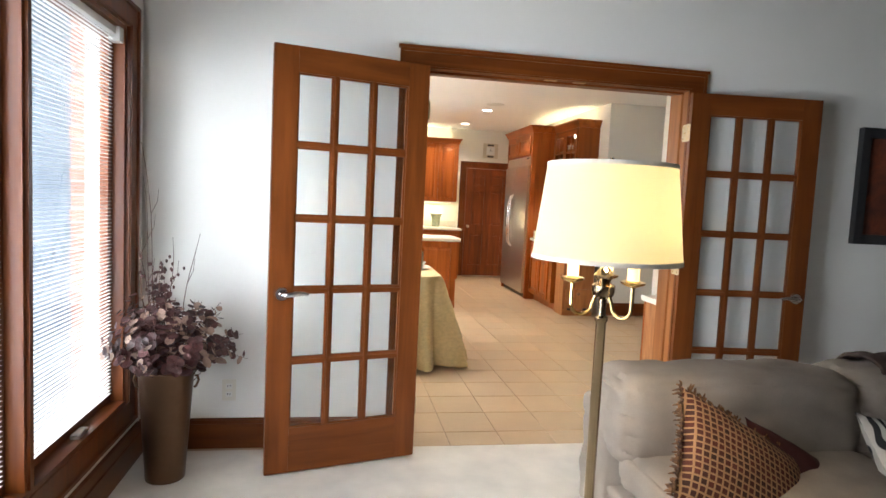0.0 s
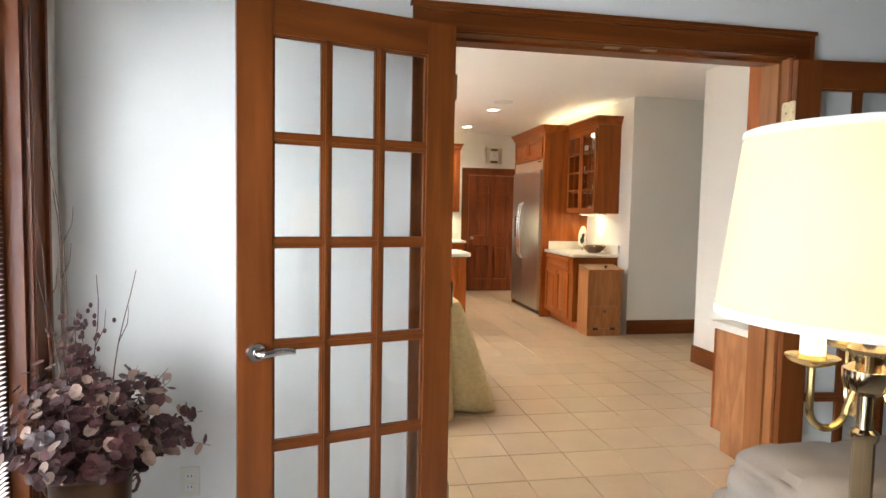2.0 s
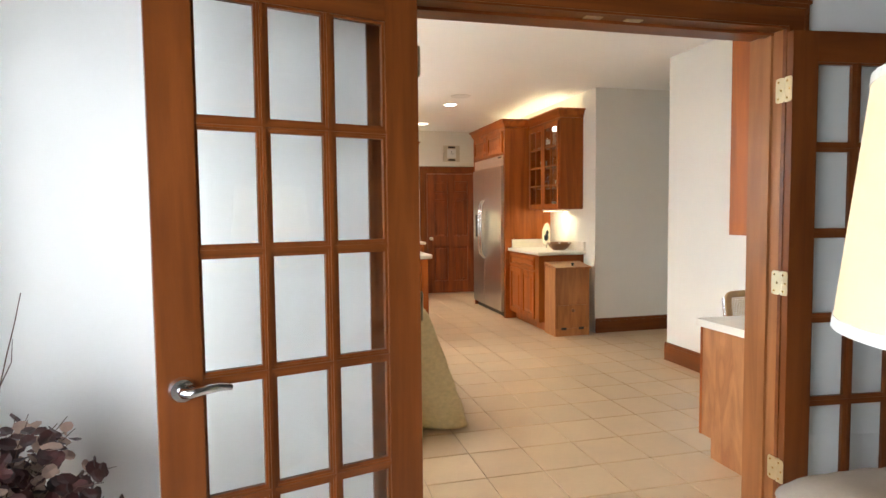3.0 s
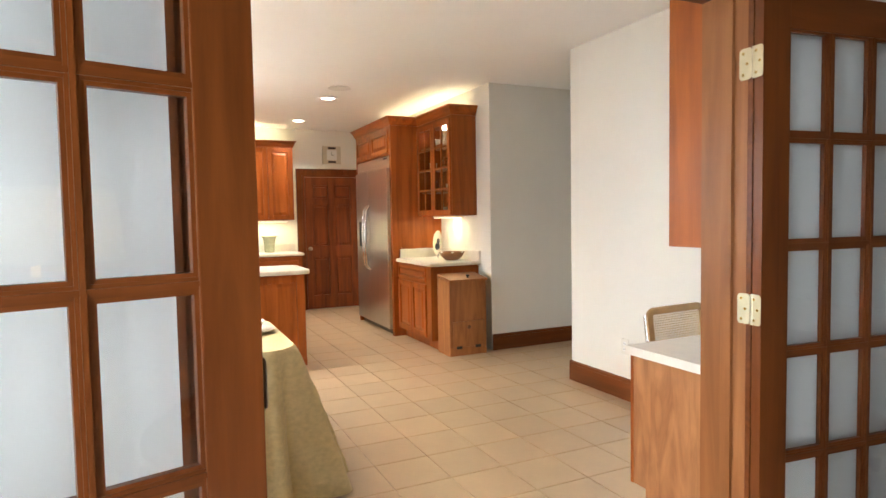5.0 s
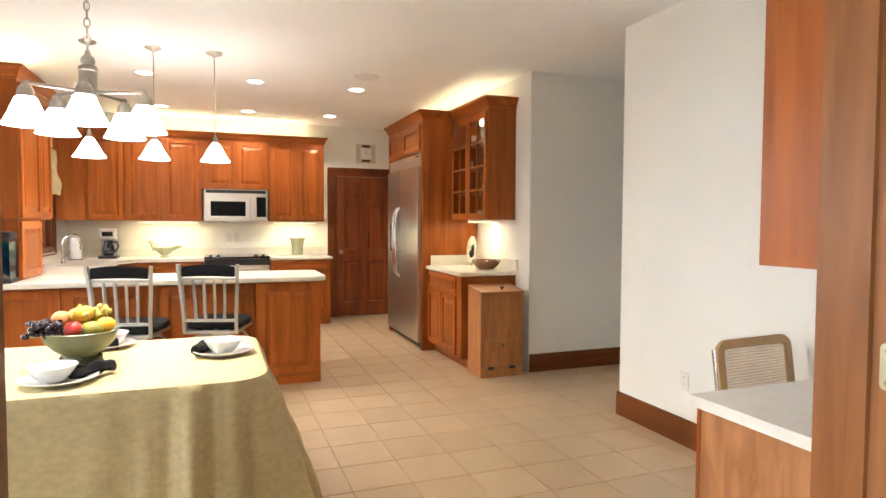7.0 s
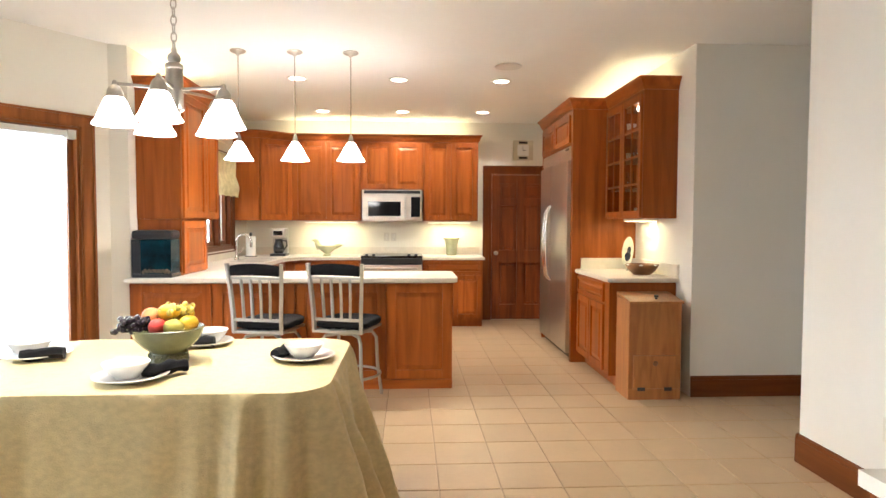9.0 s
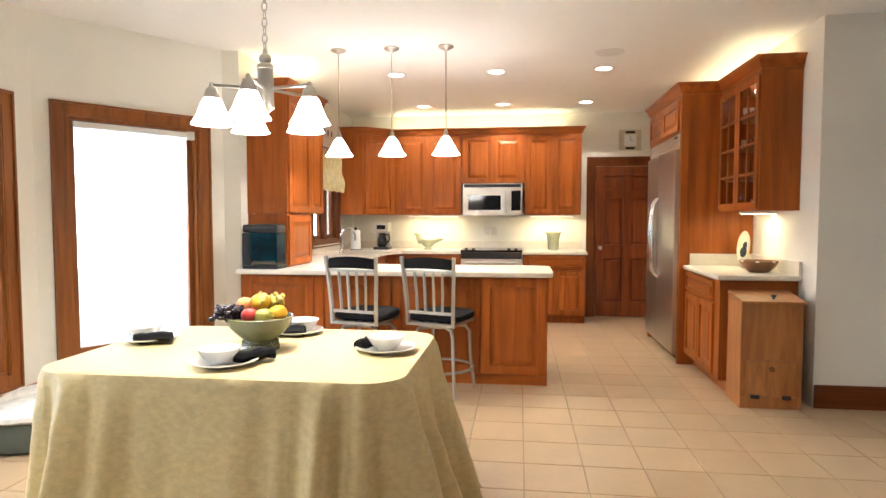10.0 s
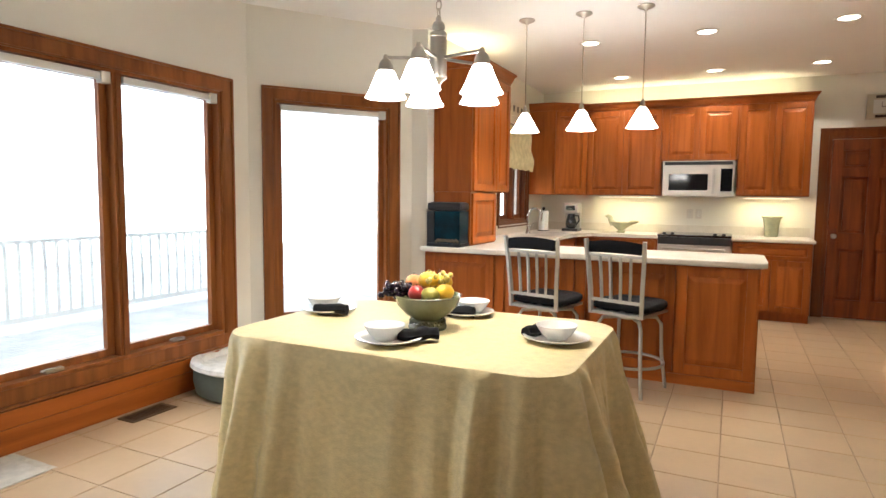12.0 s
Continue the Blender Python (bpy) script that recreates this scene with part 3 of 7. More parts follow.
def crown(bm, pts, z, h=0.10, out=0.055, back=0.02):
    """A crown moulding along a line in plan; it flares to the right of the way along it."""
    prof = [(0.0, 0.0), (0.008, 0.0), (0.012, h * 0.18), (0.020, h * 0.28), (out * 0.62, h * 0.66), (out * 0.86, h * 0.80), (out, h * 0.84), (out, h), (-back, h), (-back, 0)]
    P = [Vector((*p, 0)) for p in pts]
    rings = []
    for i, p in enumerate(P):
        dirs = []
        if i:
            dirs.append((p - P[i - 1]).normalized())
        if i < len(P) - 1:
            dirs.append((P[i + 1] - p).normalized())
        ns = [Vector((d.y, -d.x, 0)) for d in dirs]
        n = sum(ns, Vector()).normalized()
        k = 1 / max(0.3, n.dot(ns[0]))
        rings.append([bm.verts.new(p + n * (o * k) + Vector((0, 0, z + h1))) for o, h1 in prof])
    m = len(prof)
    for a, b in zip(rings, rings[1:]):
        for j in range(m):
            bm.faces.new((a[j], a[(j + 1) % m], b[(j + 1) % m], b[j]))
    bm.faces.new(rings[0][::-1])
    bm.faces.new(rings[-1])
    return bm


def cabinet(name, at, turn, W, D, z0, z1, label, fronts, group="", category="cabinet", toe=0.0, body=None):
    """A cabinet whose front lies along local x at y = 0, facing -y, its body going back to y = D. fronts: (name, x0, z0, x1, z1)."""
    c = thing(name, at, label, category, group, turn)
    bm = boxes((0.0005, 0, z0 + toe, W - 0.0005, D, z1))
    if toe:
        box(bm, 0.0005, 0.075, z0, W - 0.0005, D, z0 + toe - 0.0005)
    part("body", bm, cherry_v if body is None else body, c)
    for f in fronts:
        raised_panel(c, f[1], f[2], f[3], f[4], 0.0, -1, f[0], 0.03 if f[0] == "drawer" else 0.055, cherry_x if f[0] == "drawer" else cherry_v)
    return c


UZ0, UZ1 = 1.38, 2.42
UP = "cherry kitchen wall cabinets"
LO = "cherry kitchen base cabinets"
YF = 9.62  # the faces of the back wall's upper cabinets
cabinet("wall_cabinet", (-0.05, YF, 0), 0, 0.90, BY - YF - 0.001, UZ0, UZ1, "cherry wall cabinet with two raised-panel doors by the corner", [("door", 0.02, UZ0 + 0.015, 0.443, UZ1 - 0.015), ("door", 0.453, UZ0 + 0.015, 0.885, UZ1 - 0.015)], UP)
cabinet("wall_cabinet", (0.85, YF, 0), 0, 0.82, BY - YF - 0.001, 1.79, UZ1, "short cherry wall cabinet above the microwave", [("door", 0.02, 1.805, 0.405, UZ1 - 0.015), ("door", 0.415, 1.805, 0.80, UZ1 - 0.015)], UP)
cabinet("wall_cabinet", (1.67, YF, 0), 0, 0.73, BY - YF - 0.001, UZ0, UZ1, "cherry wall cabinet with two doors beside the back door", [("door", 0.02, UZ0 + 0.015, 0.36, UZ1 - 0.015), ("door", 0.37, UZ0 + 0.015, 0.71, UZ1 - 0.015)], UP)
# the corner cabinet with a slanting door
cc = thing("corner_wall_cabinet", (LX, BY, 0), "slant-fronted cherry corner wall cabinet", "cabinet", UP)
part("body", prism(bmesh.new(), [(0.001, -0.001), (0.001, -0.61), (0.31, -0.61), (0.679, -0.33), (0.679, -0.001)], UZ0, UZ1 + 0.03), cherry_v, cc)
sl, sa = math.hypot(0.369, 0.28), math.degrees(math.atan2(0.28, 0.369))
slant = part("door_frame", bmesh.new(), cherry_v, cc)
slant.matrix_local = pose(0.31, -0.61, 0, 0, 0, sa)
raised_panel(slant, 0.03, UZ0 + 0.015, sl - 0.02, UZ1 - 0.015, -0.001, -1, "door")
crown_thing = tagged(finish("crown_moulding", crown(bmesh.new(), [(LX + 0.002, 9.34), (LX + 0.31, 9.34), (-0.05, YF), (2.40, YF), (2.40, BY - 0.002)], UZ1 + 0.0005, 0.095, 0.05), cherry_x), "flared cherry crown moulding along the back wall cabinets", "moulding", kind="structure")

# the left wall's cabinet, with an appliance garage under it
cabinet("wall_cabinet", (-0.37, 6.62, 0), 90, 0.93, 0.358, UZ0, UZ1, "tall cherry wall cabinet with two doors above the counter end", [("door", 0.02, UZ0 + 0.012, 0.55, UZ1 - 0.015), ("door", 0.56, UZ0 + 0.012, 0.91, UZ1 - 0.015)], UP)
cabinet("appliance_garage", (-0.38, 6.63, 0), 90, 0.60, 0.348, 0.917, UZ0 - 0.001, "small cherry appliance cupboard standing on the counter", [("door", 0.02, 0.93, 0.58, UZ0 - 0.015)])
tagged(finish("crown_moulding", crown(bmesh.new(), [(LX + 0.002, 6.62), (-0.37, 6.62), (-0.37, 7.55), (LX + 0.002, 7.55)], UZ1 + 0.0005, 0.105, 0.055), cherry_y), "flared cherry crown moulding on the left wall cabinet", "moulding", kind="structure")

# base cabinets along the back and the left wall
BF = 9.34
cabinet("base_cabinet", (-0.10, BF, 0), 0, 0.965, BY - BF - 0.001, 0, 0.875, "cherry base cabinet by the corner sink", [("drawer", 0.10, 0.70, 0.94, 0.855), ("door", 0.10, 0.12, 0.51, 0.68), ("door", 0.52, 0.12, 0.94, 0.68)], LO, toe=0.1)
cabinet("base_cabinet", (1.66, BF, 0), 0, 0.78, BY - BF - 0.001, 0, 0.875, "cherry base cabinet with a drawer beside the back door", [("drawer", 0.02, 0.70, 0.76, 0.855), ("door", 0.02, 0.12, 0.385, 0.68), ("door", 0.395, 0.12, 0.76, 0.68)], LO, toe=0.1)
cabinet("base_cabinet", (-0.10, 7.10, 0), 90, 1.02, 0.628, 0, 0.875, "cherry base cabinet under the window counter", [("drawer", 0.02, 0.70, 1.0, 0.855), ("door", 0.02, 0.12, 0.505, 0.68), ("door", 0.515, 0.12, 1.0, 0.68)], LO, toe=0.1)
cabinet("base_cabinet", (-0.10, 8.12, 0), 90, 1.22, 0.628, 0, 0.875, "cherry sink base cabinet under the window", [("door", 0.02, 0.12, 0.60, 0.855), ("door", 0.61, 0.12, 1.18, 0.855)], LO, toe=0.1)


def rounded(x0, y0, x1, y1, r, n=6):
    pts = []
    for cx, cy, a in ((x1 - r, y1 - r, 0), (x0 + r, y1 - r, 90), (x0 + r, y0 + r, 180), (x1 - r, y0 + r, 270)):
        pts += [(cx + r * math.cos(radians(a + 90 * i / n)), cy + r * math.sin(radians(a + 90 * i / n))) for i in range(n + 1)]
    return pts


def top_slab(name, outline, z0, z1, label, mat=None, category="countertop"):
    bm = prism(bmesh.new(), outline, z0, z1)
    edges = [e for e in bm.edges if abs(e.verts[0].co.z - e.verts[1].co.z) < 1e-5]
    bmesh.ops.bevel(bm, geom=edges, offset=0.012, segments=3, profile=0.5, affect="EDGES")
    return tagged(finish(name, bm, mat or stone_top, True), label, category)


top_slab("countertop", [(LX + 0.002, 7.101), (-0.06, 7.101), (-0.06, 9.03), (0.10, 9.30), (0.865, 9.30), (0.865, BY - 0.002), (LX + 0.002, BY - 0.002)], 0.876, 0.915, "cream solid-surface worktop round the sink corner")
top_slab("countertop", [(1.655, 9.30), (2.46, 9.30), (2.46, BY - 0.002), (1.655, BY - 0.002)], 0.876, 0.915, "cream solid-surface worktop beside the range")
structure("backsplash", boxes((LX + 0.002, BY - 0.022, 0.9155, 2.46, BY - 0.001, 1.02), (LX + 0.001, 7.60, 0.9155, LX + 0.02, BY - 0.023, 1.02)), stone_top, "low cream worktop upstand along the walls", "backsplash")

# the peninsula
pen = thing("peninsula", (LX, 6.47, 0), "cherry peninsula with raised panels facing the dining table", "kitchen island")
part("body", boxes((0.0015, 0, 0.0, 2.57, 0.60, 0.875)), cherry_v, pen)
part("base_board", boxes((0.0015, -0.012, 0, 2.5705, -0.0005, 0.075)), cherry_x, pen)
for x0, x1 in ((0.03, 0.64), (0.66, 1.30), (1.32, 2.03), (2.04, 2.56)):
    raised_panel(pen, x0, 0.085, x1, 0.865, 0.0, -1, "panel_frame", 0.07)
bm = boxes((0.03, 0.601, 0.1, 2.54, 0.618, 0.86))
part("back_front", bm, cherry_v, pen)
top_slab("countertop", [(LX + 0.002, 6.37)] + [(1.88 - 0.07 + 0.07 * math.sin(radians(a)), 6.37 + 0.07 - 0.07 * math.cos(radians(a))) for a in range(0, 91, 15)] + [(1.88 - 0.05 + 0.05 * math.cos(radians(a)), 7.098 - 0.05 + 0.05 * math.sin(radians(a))) for a in range(0, 91, 15)] + [(LX + 0.002, 7.098)], 0.876, 0.916, "cream solid-surface peninsula worktop with rounded corners")

# right wall: fridge with its surround, base and glazed wall cabinet
FX, FY0, FY1 = 3.06, 7.40, 8.62
sur = thing("fridge_surround", (FX, FY1 + 0.05, 0), "tall cherry surround and cupboard over the fridge", "cabinet", "", -90)
part("side_panel", boxes((FY1 + 0.05 - 7.395, 0.0, 0, FY1 + 0.05 - 7.34, RX - FX - 0.001, UZ1 + 0.0305)), cherry_v, sur)
part("side_panel", boxes((0, 0.0, 0, 0.045, RX - FX - 0.001, UZ1 + 0.0305)), cherry_v, sur)
part("cupboard", boxes((0.046, 0.0, 2.125, 1.274, RX - FX - 0.001, UZ1 + 0.0305)), cherry_v, sur)
raised_panel(sur, 0.06, 2.14, 0.655, UZ1 - 0.012, 0, -1, "door", 0.05)
raised_panel(sur, 0.665, 2.14, 1.26, UZ1 - 0.012, 0, -1, "door", 0.05)

fr = thing("refrigerator", (FX, FY1, 0), "large stainless steel double-door built-in refrigerator", "refrigerator", "", -90)
FW = FY1 - FY0
part("body", boxes((0.004, 0.03, 0.06, FW - 0.004, 0.6, 2.115)), steel, fr)
part("plinth", boxes((0.01, 0.04, 0.0, FW - 0.01, 0.58, 0.06)), black_plastic, fr)
bm = boxes((0.006, 0.0, 1.975, FW - 0.006, 0.029, 2.11))
for z in (2.0, 2.028, 2.056):
    box(bm, 0.02, -0.008, z, FW - 0.02, 0.0, z + 0.018)
part("grille", bm, steel_h, fr, "louvred steel vent panel")
part("freezer_door", box(bmesh.new(), 0.006, -0.03, 0.075, 0.50, 0.029, 1.97, 0.006), steel, fr)
part("fridge_door", box(bmesh.new(), 0.508, -0.03, 0.075, FW - 0.006, 0.029, 1.97, 0.006), steel, fr)
part("water_dispenser", boxes((0.12, -0.034, 1.02, 0.36, -0.0302, 1.34), (0.15, -0.036, 1.25, 0.33, -0.034, 1.32)), black_plastic, fr, "black ice and water dispenser")
for x in (0.46, 0.55):
    bm = tube(bmesh.new(), [(x, -0.03, 0.74), (x, -0.075, 0.80), (x, -0.088, 0.95), (x, -0.094, 1.14), (x, -0.088, 1.33), (x, -0.075, 1.48), (x, -0.03, 1.54)], [0.014, 0.016, 0.018, 0.018, 0.018, 0.016, 0.014], 10)
    part("handle", bm, chrome, fr, "bowed bright steel handle", True)
part("edge_trim", boxes((FW - 0.03, -0.036, 0.075, FW - 0.006, -0.0305, 1.97)), steel_h, fr, "bright steel edge strip")
bm = boxes((FW - 0.16, -0.0155, 2.075, FW - 0.05, -0.0085, 2.092))
part("badge", bm, black_plastic, fr)

RB = 3.13
cabinet("base_cabinet", (RB, 7.335, 0), -90, 0.915, RX - RB - 0.001, 0, 0.875, "cherry base cabinet with a drawer and two doors beside the fridge", [("drawer", 0.02, 0.70, 0.80, 0.855), ("door", 0.02, 0.12, 0.405, 0.68), ("door", 0.415, 0.12, 0.80, 0.68)], LO, toe=0.1)
top_slab("countertop", [(RB - 0.035, 6.36), (RX - 0.002, 6.36), (RX - 0.002, 7.336), (RB - 0.035, 7.336)], 0.876, 0.915, "cream solid-surface worktop beside the fridge")
structure("backsplash", boxes((RX - 0.022, 6.37, 0.9155, RX - 0.001, 7.336, 1.02), (RB + 0.02, 7.317, 0.9155, RX - 0.023, 7.336, 1.02)), stone_top, "low cream worktop upstand beside the fridge", "backsplash")

GX, GY0, GY1 = 3.40, 6.44, 7.335
gc = thing("glass_cabinet", (GX, GY1, 0), "cherry wall cabinet with two leaded glass-pane doors", "cabinet", UP, -90)
GW, GD = GY1 - GY0, RX - GX - 0.001
part("side_panel", boxes((0, 0.0, 1.40, 0.02, GD, UZ1 + 0.03)), cherry_v, gc)
part("side_panel", boxes((GW - 0.02, 0.0, 1.40, GW, GD, UZ1 + 0.03)), cherry_v, gc)
part("bottom_panel", boxes((0.02, 0.0, 1.40, GW - 0.02, GD, 1.42)), cherry_x, gc)
part("top_panel", boxes((0.02, 0.0, UZ1 - 0.01, GW - 0.02, GD, UZ1 + 0.03)), cherry_x, gc)
part("back_panel", boxes((0.02, GD - 0.012, 1.42, GW - 0.02, GD, UZ1 - 0.01)), cherry_v, gc)
for z in (1.66, 1.92, 2.17):
    part("shelf", boxes((0.021, 0.03, z, GW - 0.021, GD - 0.013, z + 0.015)), cherry_x, gc)
for x0, x1 in ((0.012, GW / 2 - 0.003), (GW / 2 + 0.003, GW - 0.012)):
    z0, z1, s = 1.412, UZ1 - 0.005, 0.052
    door = part("door", boxes((x0, -0.02, z0, x0 + s, -0.0005, z1), (x1 - s, -0.02, z0, x1, -0.0005, z1), (x0 + s, -0.02, z0, x1 - s, -0.0005, z0 + s), (x0 + s, -0.02, z1 - s, x1 - s, -0.0005, z1)), cherry_v, gc)
    xm = (x0 + x1) / 2
    part("muntin", boxes((xm - 0.009, -0.018, z0 + s, xm + 0.009, -0.003, z1 - s)), cherry_v, door)
    for k in range(1, 4):
        zz = z0 + s + (z1 - z0 - 2 * s) * k / 4
        part("muntin", boxes((x0 + s, -0.0172, zz - 0.009, x1 - s, -0.0036, zz + 0.009)), cherry_x, door)
    part("pane", boxes((x0 + s, -0.010, z0 + s, x1 - s, -0.007, z1 - s)), pane_mat, door)
tagged(finish("crown_moulding", crown(bmesh.new(), [(RX - 0.0, FY1 + 0.05), (FX, FY1 + 0.05), (FX, 7.34), (GX, 7.34), (GX, GY0), (RX - 0.002, GY0)][::1], UZ1 + 0.031, 0.10, 0.055), cherry_y), "flared cherry crown moulding over the fridge and glass cabinet", "moulding", kind="structure")

# back door
bd = thing("door_1", (2.61, BY, 0), "closed dark six-panel wooden door in the back wall", "door", kind="structure")
part("casing", casing_profile(bmesh.new(), 0, 0, 0.84, 2.045, -0.0005, 0.105, sill=False), trim_v, bd)
part("jamb", boxes((0, -0.012, 0, 0.018, -0.001, 2.045), (0.822, -0.012, 0, 0.84, -0.001, 2.045), (0.018, -0.012, 2.027, 0.822, -0.001, 2.045)), door_wood, bd)
bm = boxes((0.02, -0.006, 0.012, 0.82, -0.001, 2.024))
slab = part("slab", bm, door_wood, bd)
bm = bmesh.new()
for r in ((0.021, 0.012, 0.12, 2.02), (0.37, 0.012, 0.47, 2.02), (0.72, 0.012, 0.819, 2.02)):
    box(bm, r[0], -0.034, r[1], r[2], -0.006, r[3], 0.003)
for z0, z1 in ((0.012, 0.22), (0.80, 0.98), (1.60, 1.70), (1.90, 2.02)):
    for x0, x1 in ((0.12, 0.37), (0.47, 0.72)):
        box(bm, x0, -0.0335, z0, x1, -0.006, z1, 0.005)
part("frame", bm, door_wood, bd)
for z0, z1 in ((0.25, 0.77), (1.01, 1.57), (1.73, 1.87)):
    for x0, x1 in ((0.15, 0.34), (0.50, 0.69)):
        part("panel", box(bmesh.new(), x0, -0.027, z0, x1, -0.006, z1, 0.018), door_wood, slab)
bm = lathe(bmesh.new(), [(0.028, 0), (0.028, 0.006), (0.011, 0.01), (0.011, 0.03), (0.026, 0.04), (0.029, 0.052), (0.022, 0.064), (0.004, 0.068)], seg=20)
bm.transform(Matrix.Translation((0.075, -0.0335, 0.94)) @ Matrix.Rotation(radians(90), 4, "X"))
part("knob", bm, nickel, bd, "brushed nickel door knob", True)

# ---- desk ----
DX = 2.60
desk = thing("desk", (DX, WY1, 0), "built-in desk with a white top and a veneered end panel", "desk")
part("end_panel", boxes((0, 0.014, 0.0, 0.02, 0.56, 0.725), (0.0, 0.56, 0.11, 0.02, 0.64, 0.725)), desk_wood, desk)
part("edge_strip", boxes((-0.004, 0.64, 0.11, 0.024, 0.655, 0.725)), cherry_v, desk)
part("drawer_unit", boxes((0.0205, 0.002, 0.11, 0.40, 0.63, 0.725)), cherry_v, desk)
part("modesty_panel", boxes((0.40, 0.002, 0.10, RX - DX - 0.001, 0.02, 0.725)), cherry_x, desk)
bm = prism(bmesh.new(), [(-0.02, 0.001), (RX - DX - 0.001, 0.001), (RX - DX - 0.001, 0.675), (-0.02, 0.675)], 0.7255, 0.765)
part("desktop", bm, stone_top, desk, "white laminate desktop")
cabinet("wall_cabinet", (RX - 0.001, WY1 + 0.325, 0), 180, RX - 2.50, 0.324, 1.25, UZ1 + 0.02, "cherry wall cabinet hung above the desk", [("door", 0.02, 1.265, 0.57, UZ1), ("door", 0.58, 1.265, 1.14, UZ1)], UP)

# ---- dining table under its cloth ----
TX0, TX1, TY0, TY1, TZ = -0.28, 1.21, 3.67, 4.69, 0.76
table = thing("dining_table", ((TX0 + TX1) / 2, (TY0 + TY1) / 2, 0), "wooden dining table hidden under a long cloth", "table")
hx, hy = (TX1 - TX0) / 2 - 0.015, (TY1 - TY0) / 2 - 0.015
part("tabletop", prism(bmesh.new(), rounded(-hx, -hy, hx, hy, 0.18), TZ - 0.035, TZ - 0.006), cherry_x, table)
for sx in (-1, 1):
    for sy in (-1, 1):
        part("leg", boxes((sx * (hx - 0.16) - 0.035, sy * (hy - 0.16) - 0.035, 0, sx * (hx - 0.16) + 0.035, sy * (hy - 0.16) + 0.035, TZ - 0.0355)), cherry_v, table)


def table_cloth():
    """A long cloth: flat top, rounded corners, and folds that deepen and flare towards the floor, deepest at the corners."""
    bm = bmesh.new()
    cx, cy = (TX0 + TX1) / 2, (TY0 + TY1) / 2
    HX, HY, R = (TX1 - TX0) / 2, (TY1 - TY0) / 2, 0.17
    N = 840
    per = []
    line = 2 * (HX - R) + 2 * (HY - R)
    total = 2 * line + 2 * math.pi * R
    for i in range(N):
        s = total * i / N
        seglist = ((2 * (HY - R), "e"), (math.pi * R / 2, 0), (2 * (HX - R), "n"), (math.pi * R / 2, 90), (2 * (HY - R), "w"), (math.pi * R / 2, 180), (2 * (HX - R), "s"), (math.pi * R / 2, 270))
        for L, k in seglist:
            if s <= L:
                break
            s -= L
        corner = 0.0
        if k == "e":
            p, n, d = (HX, -HY + R + s), (1, 0), min(s, L - s)
        elif k == "n":
            p, n, d = (HX - R - s, HY), (0, 1), min(s, L - s)
        elif k == "w":
            p, n, d = (-HX, HY - R - s), (-1, 0), min(s, L - s)
        elif k == "s":
            p, n, d = (-HX + R + s, -HY), (0, -1), min(s, L - s)
        else:
            a = radians(k + 90 * s / L)
            c = {0: (HX - R, HY - R), 90: (-HX + R, HY - R), 180: (-HX + R, -HY + R), 270: (HX - R, -HY + R)}[k]
            p, n, d = (c[0] + R * math.cos(a), c[1] + R * math.sin(a)), (math.cos(a), math.sin(a)), 0.0
        corner = math.exp(-(max(0.0, d) / (0.34 if k == "e" else 0.30)) ** 2)
        per.append((p, n, corner, total * i / N))
    rows = 30
    rings = []
    for j in range(rows + 1):
        f = j / rows
        z = TZ - 0.0 - (TZ - 0.006) * f
        ring = []
        for (px, py), (nx, ny), c, s in per:
            # soft uneven waves, close pleats on the long drop by the corner, broad ones along the front
            fine_side = max(c, 0.55) if nx > 0.5 else c
            w1 = math.sin(s * 38 + 1.5 * noise.noise(Vector((s * 2.1, 0, 7))) + 0.2 * f)
            w1 = w1 * abs(w1) ** 0.3
            w2 = math.sin(s * 15 + 2.2 * noise.noise(Vector((s * 1.6, 0.4 * f, 1))))
            w3 = noise.noise(Vector((s * 3.1, f * 0.7, 3)))
            fold = fine_side * 0.75 * w1 + (0.30 + 0.25 * c) * w2 + 0.7 * w3
            deep = (0.036 + 0.062 * c * (1.0 if nx > -0.5 else 0.5)) * f ** 0.7
            side = 0.03 if nx < 0.0 else 0.10
            flare = (0.030 + side * c * 0.9 + (0.005 if nx < -0.5 else 0.035)) * (f ** 1.1)
            wr = (0.010 * noise.noise(Vector((s * 7 + f * 3, f * 6, 0))) + 0.003 * noise.noise(Vector((s * 19 - f * 6, f * 11, 4)))) * min(1, f * 6)
            drop = 0.0
            if f < 0.06:
                drop = -0.010 * (1 - f / 0.06) ** 2
            o = flare + deep * fold + wr + drop
            lift = 0.008 * (1 + math.sin(s * 13)) * (1 if j == rows else 0)
            ring.append(bm.verts.new((cx + px + nx * o, cy + py + ny * o, z + (lift if j == rows else 0))))
        rings.append(ring)
    for a, b in zip(rings, rings[1:]):
        for i in range(N):
            bm.faces.new((a[i], b[i], b[(i + 1) % N], a[(i + 1) % N]))
    inner = rings[0]
    for k in (0.97, 0.8, 0.55, 0.3, 0.1):
        ring = [bm.verts.new((cx + p[0] * k, cy + p[1] * k, TZ + 0.002 + 0.0012 * noise.noise(Vector((p[0] * k * 9, p[1] * k * 9, 0))))) for p, n, c, s in per]
        for i in range(N):
            bm.faces.new((inner[i], inner[(i + 1) % N], ring[(i + 1) % N], ring[i]))
        inner = ring
    bm.faces.new(inner)
    return bm


ob = tagged(finish("tablecloth", table_cloth(), cloth, True), "floor-length gold-green slub fabric tablecloth with deep corner folds", "tablecloth")
solid = ob.modifiers.new("thickness", "SOLIDIFY")
solid.thickness, solid.offset = 0.003, -1.0
TOP = TZ + 0.0035


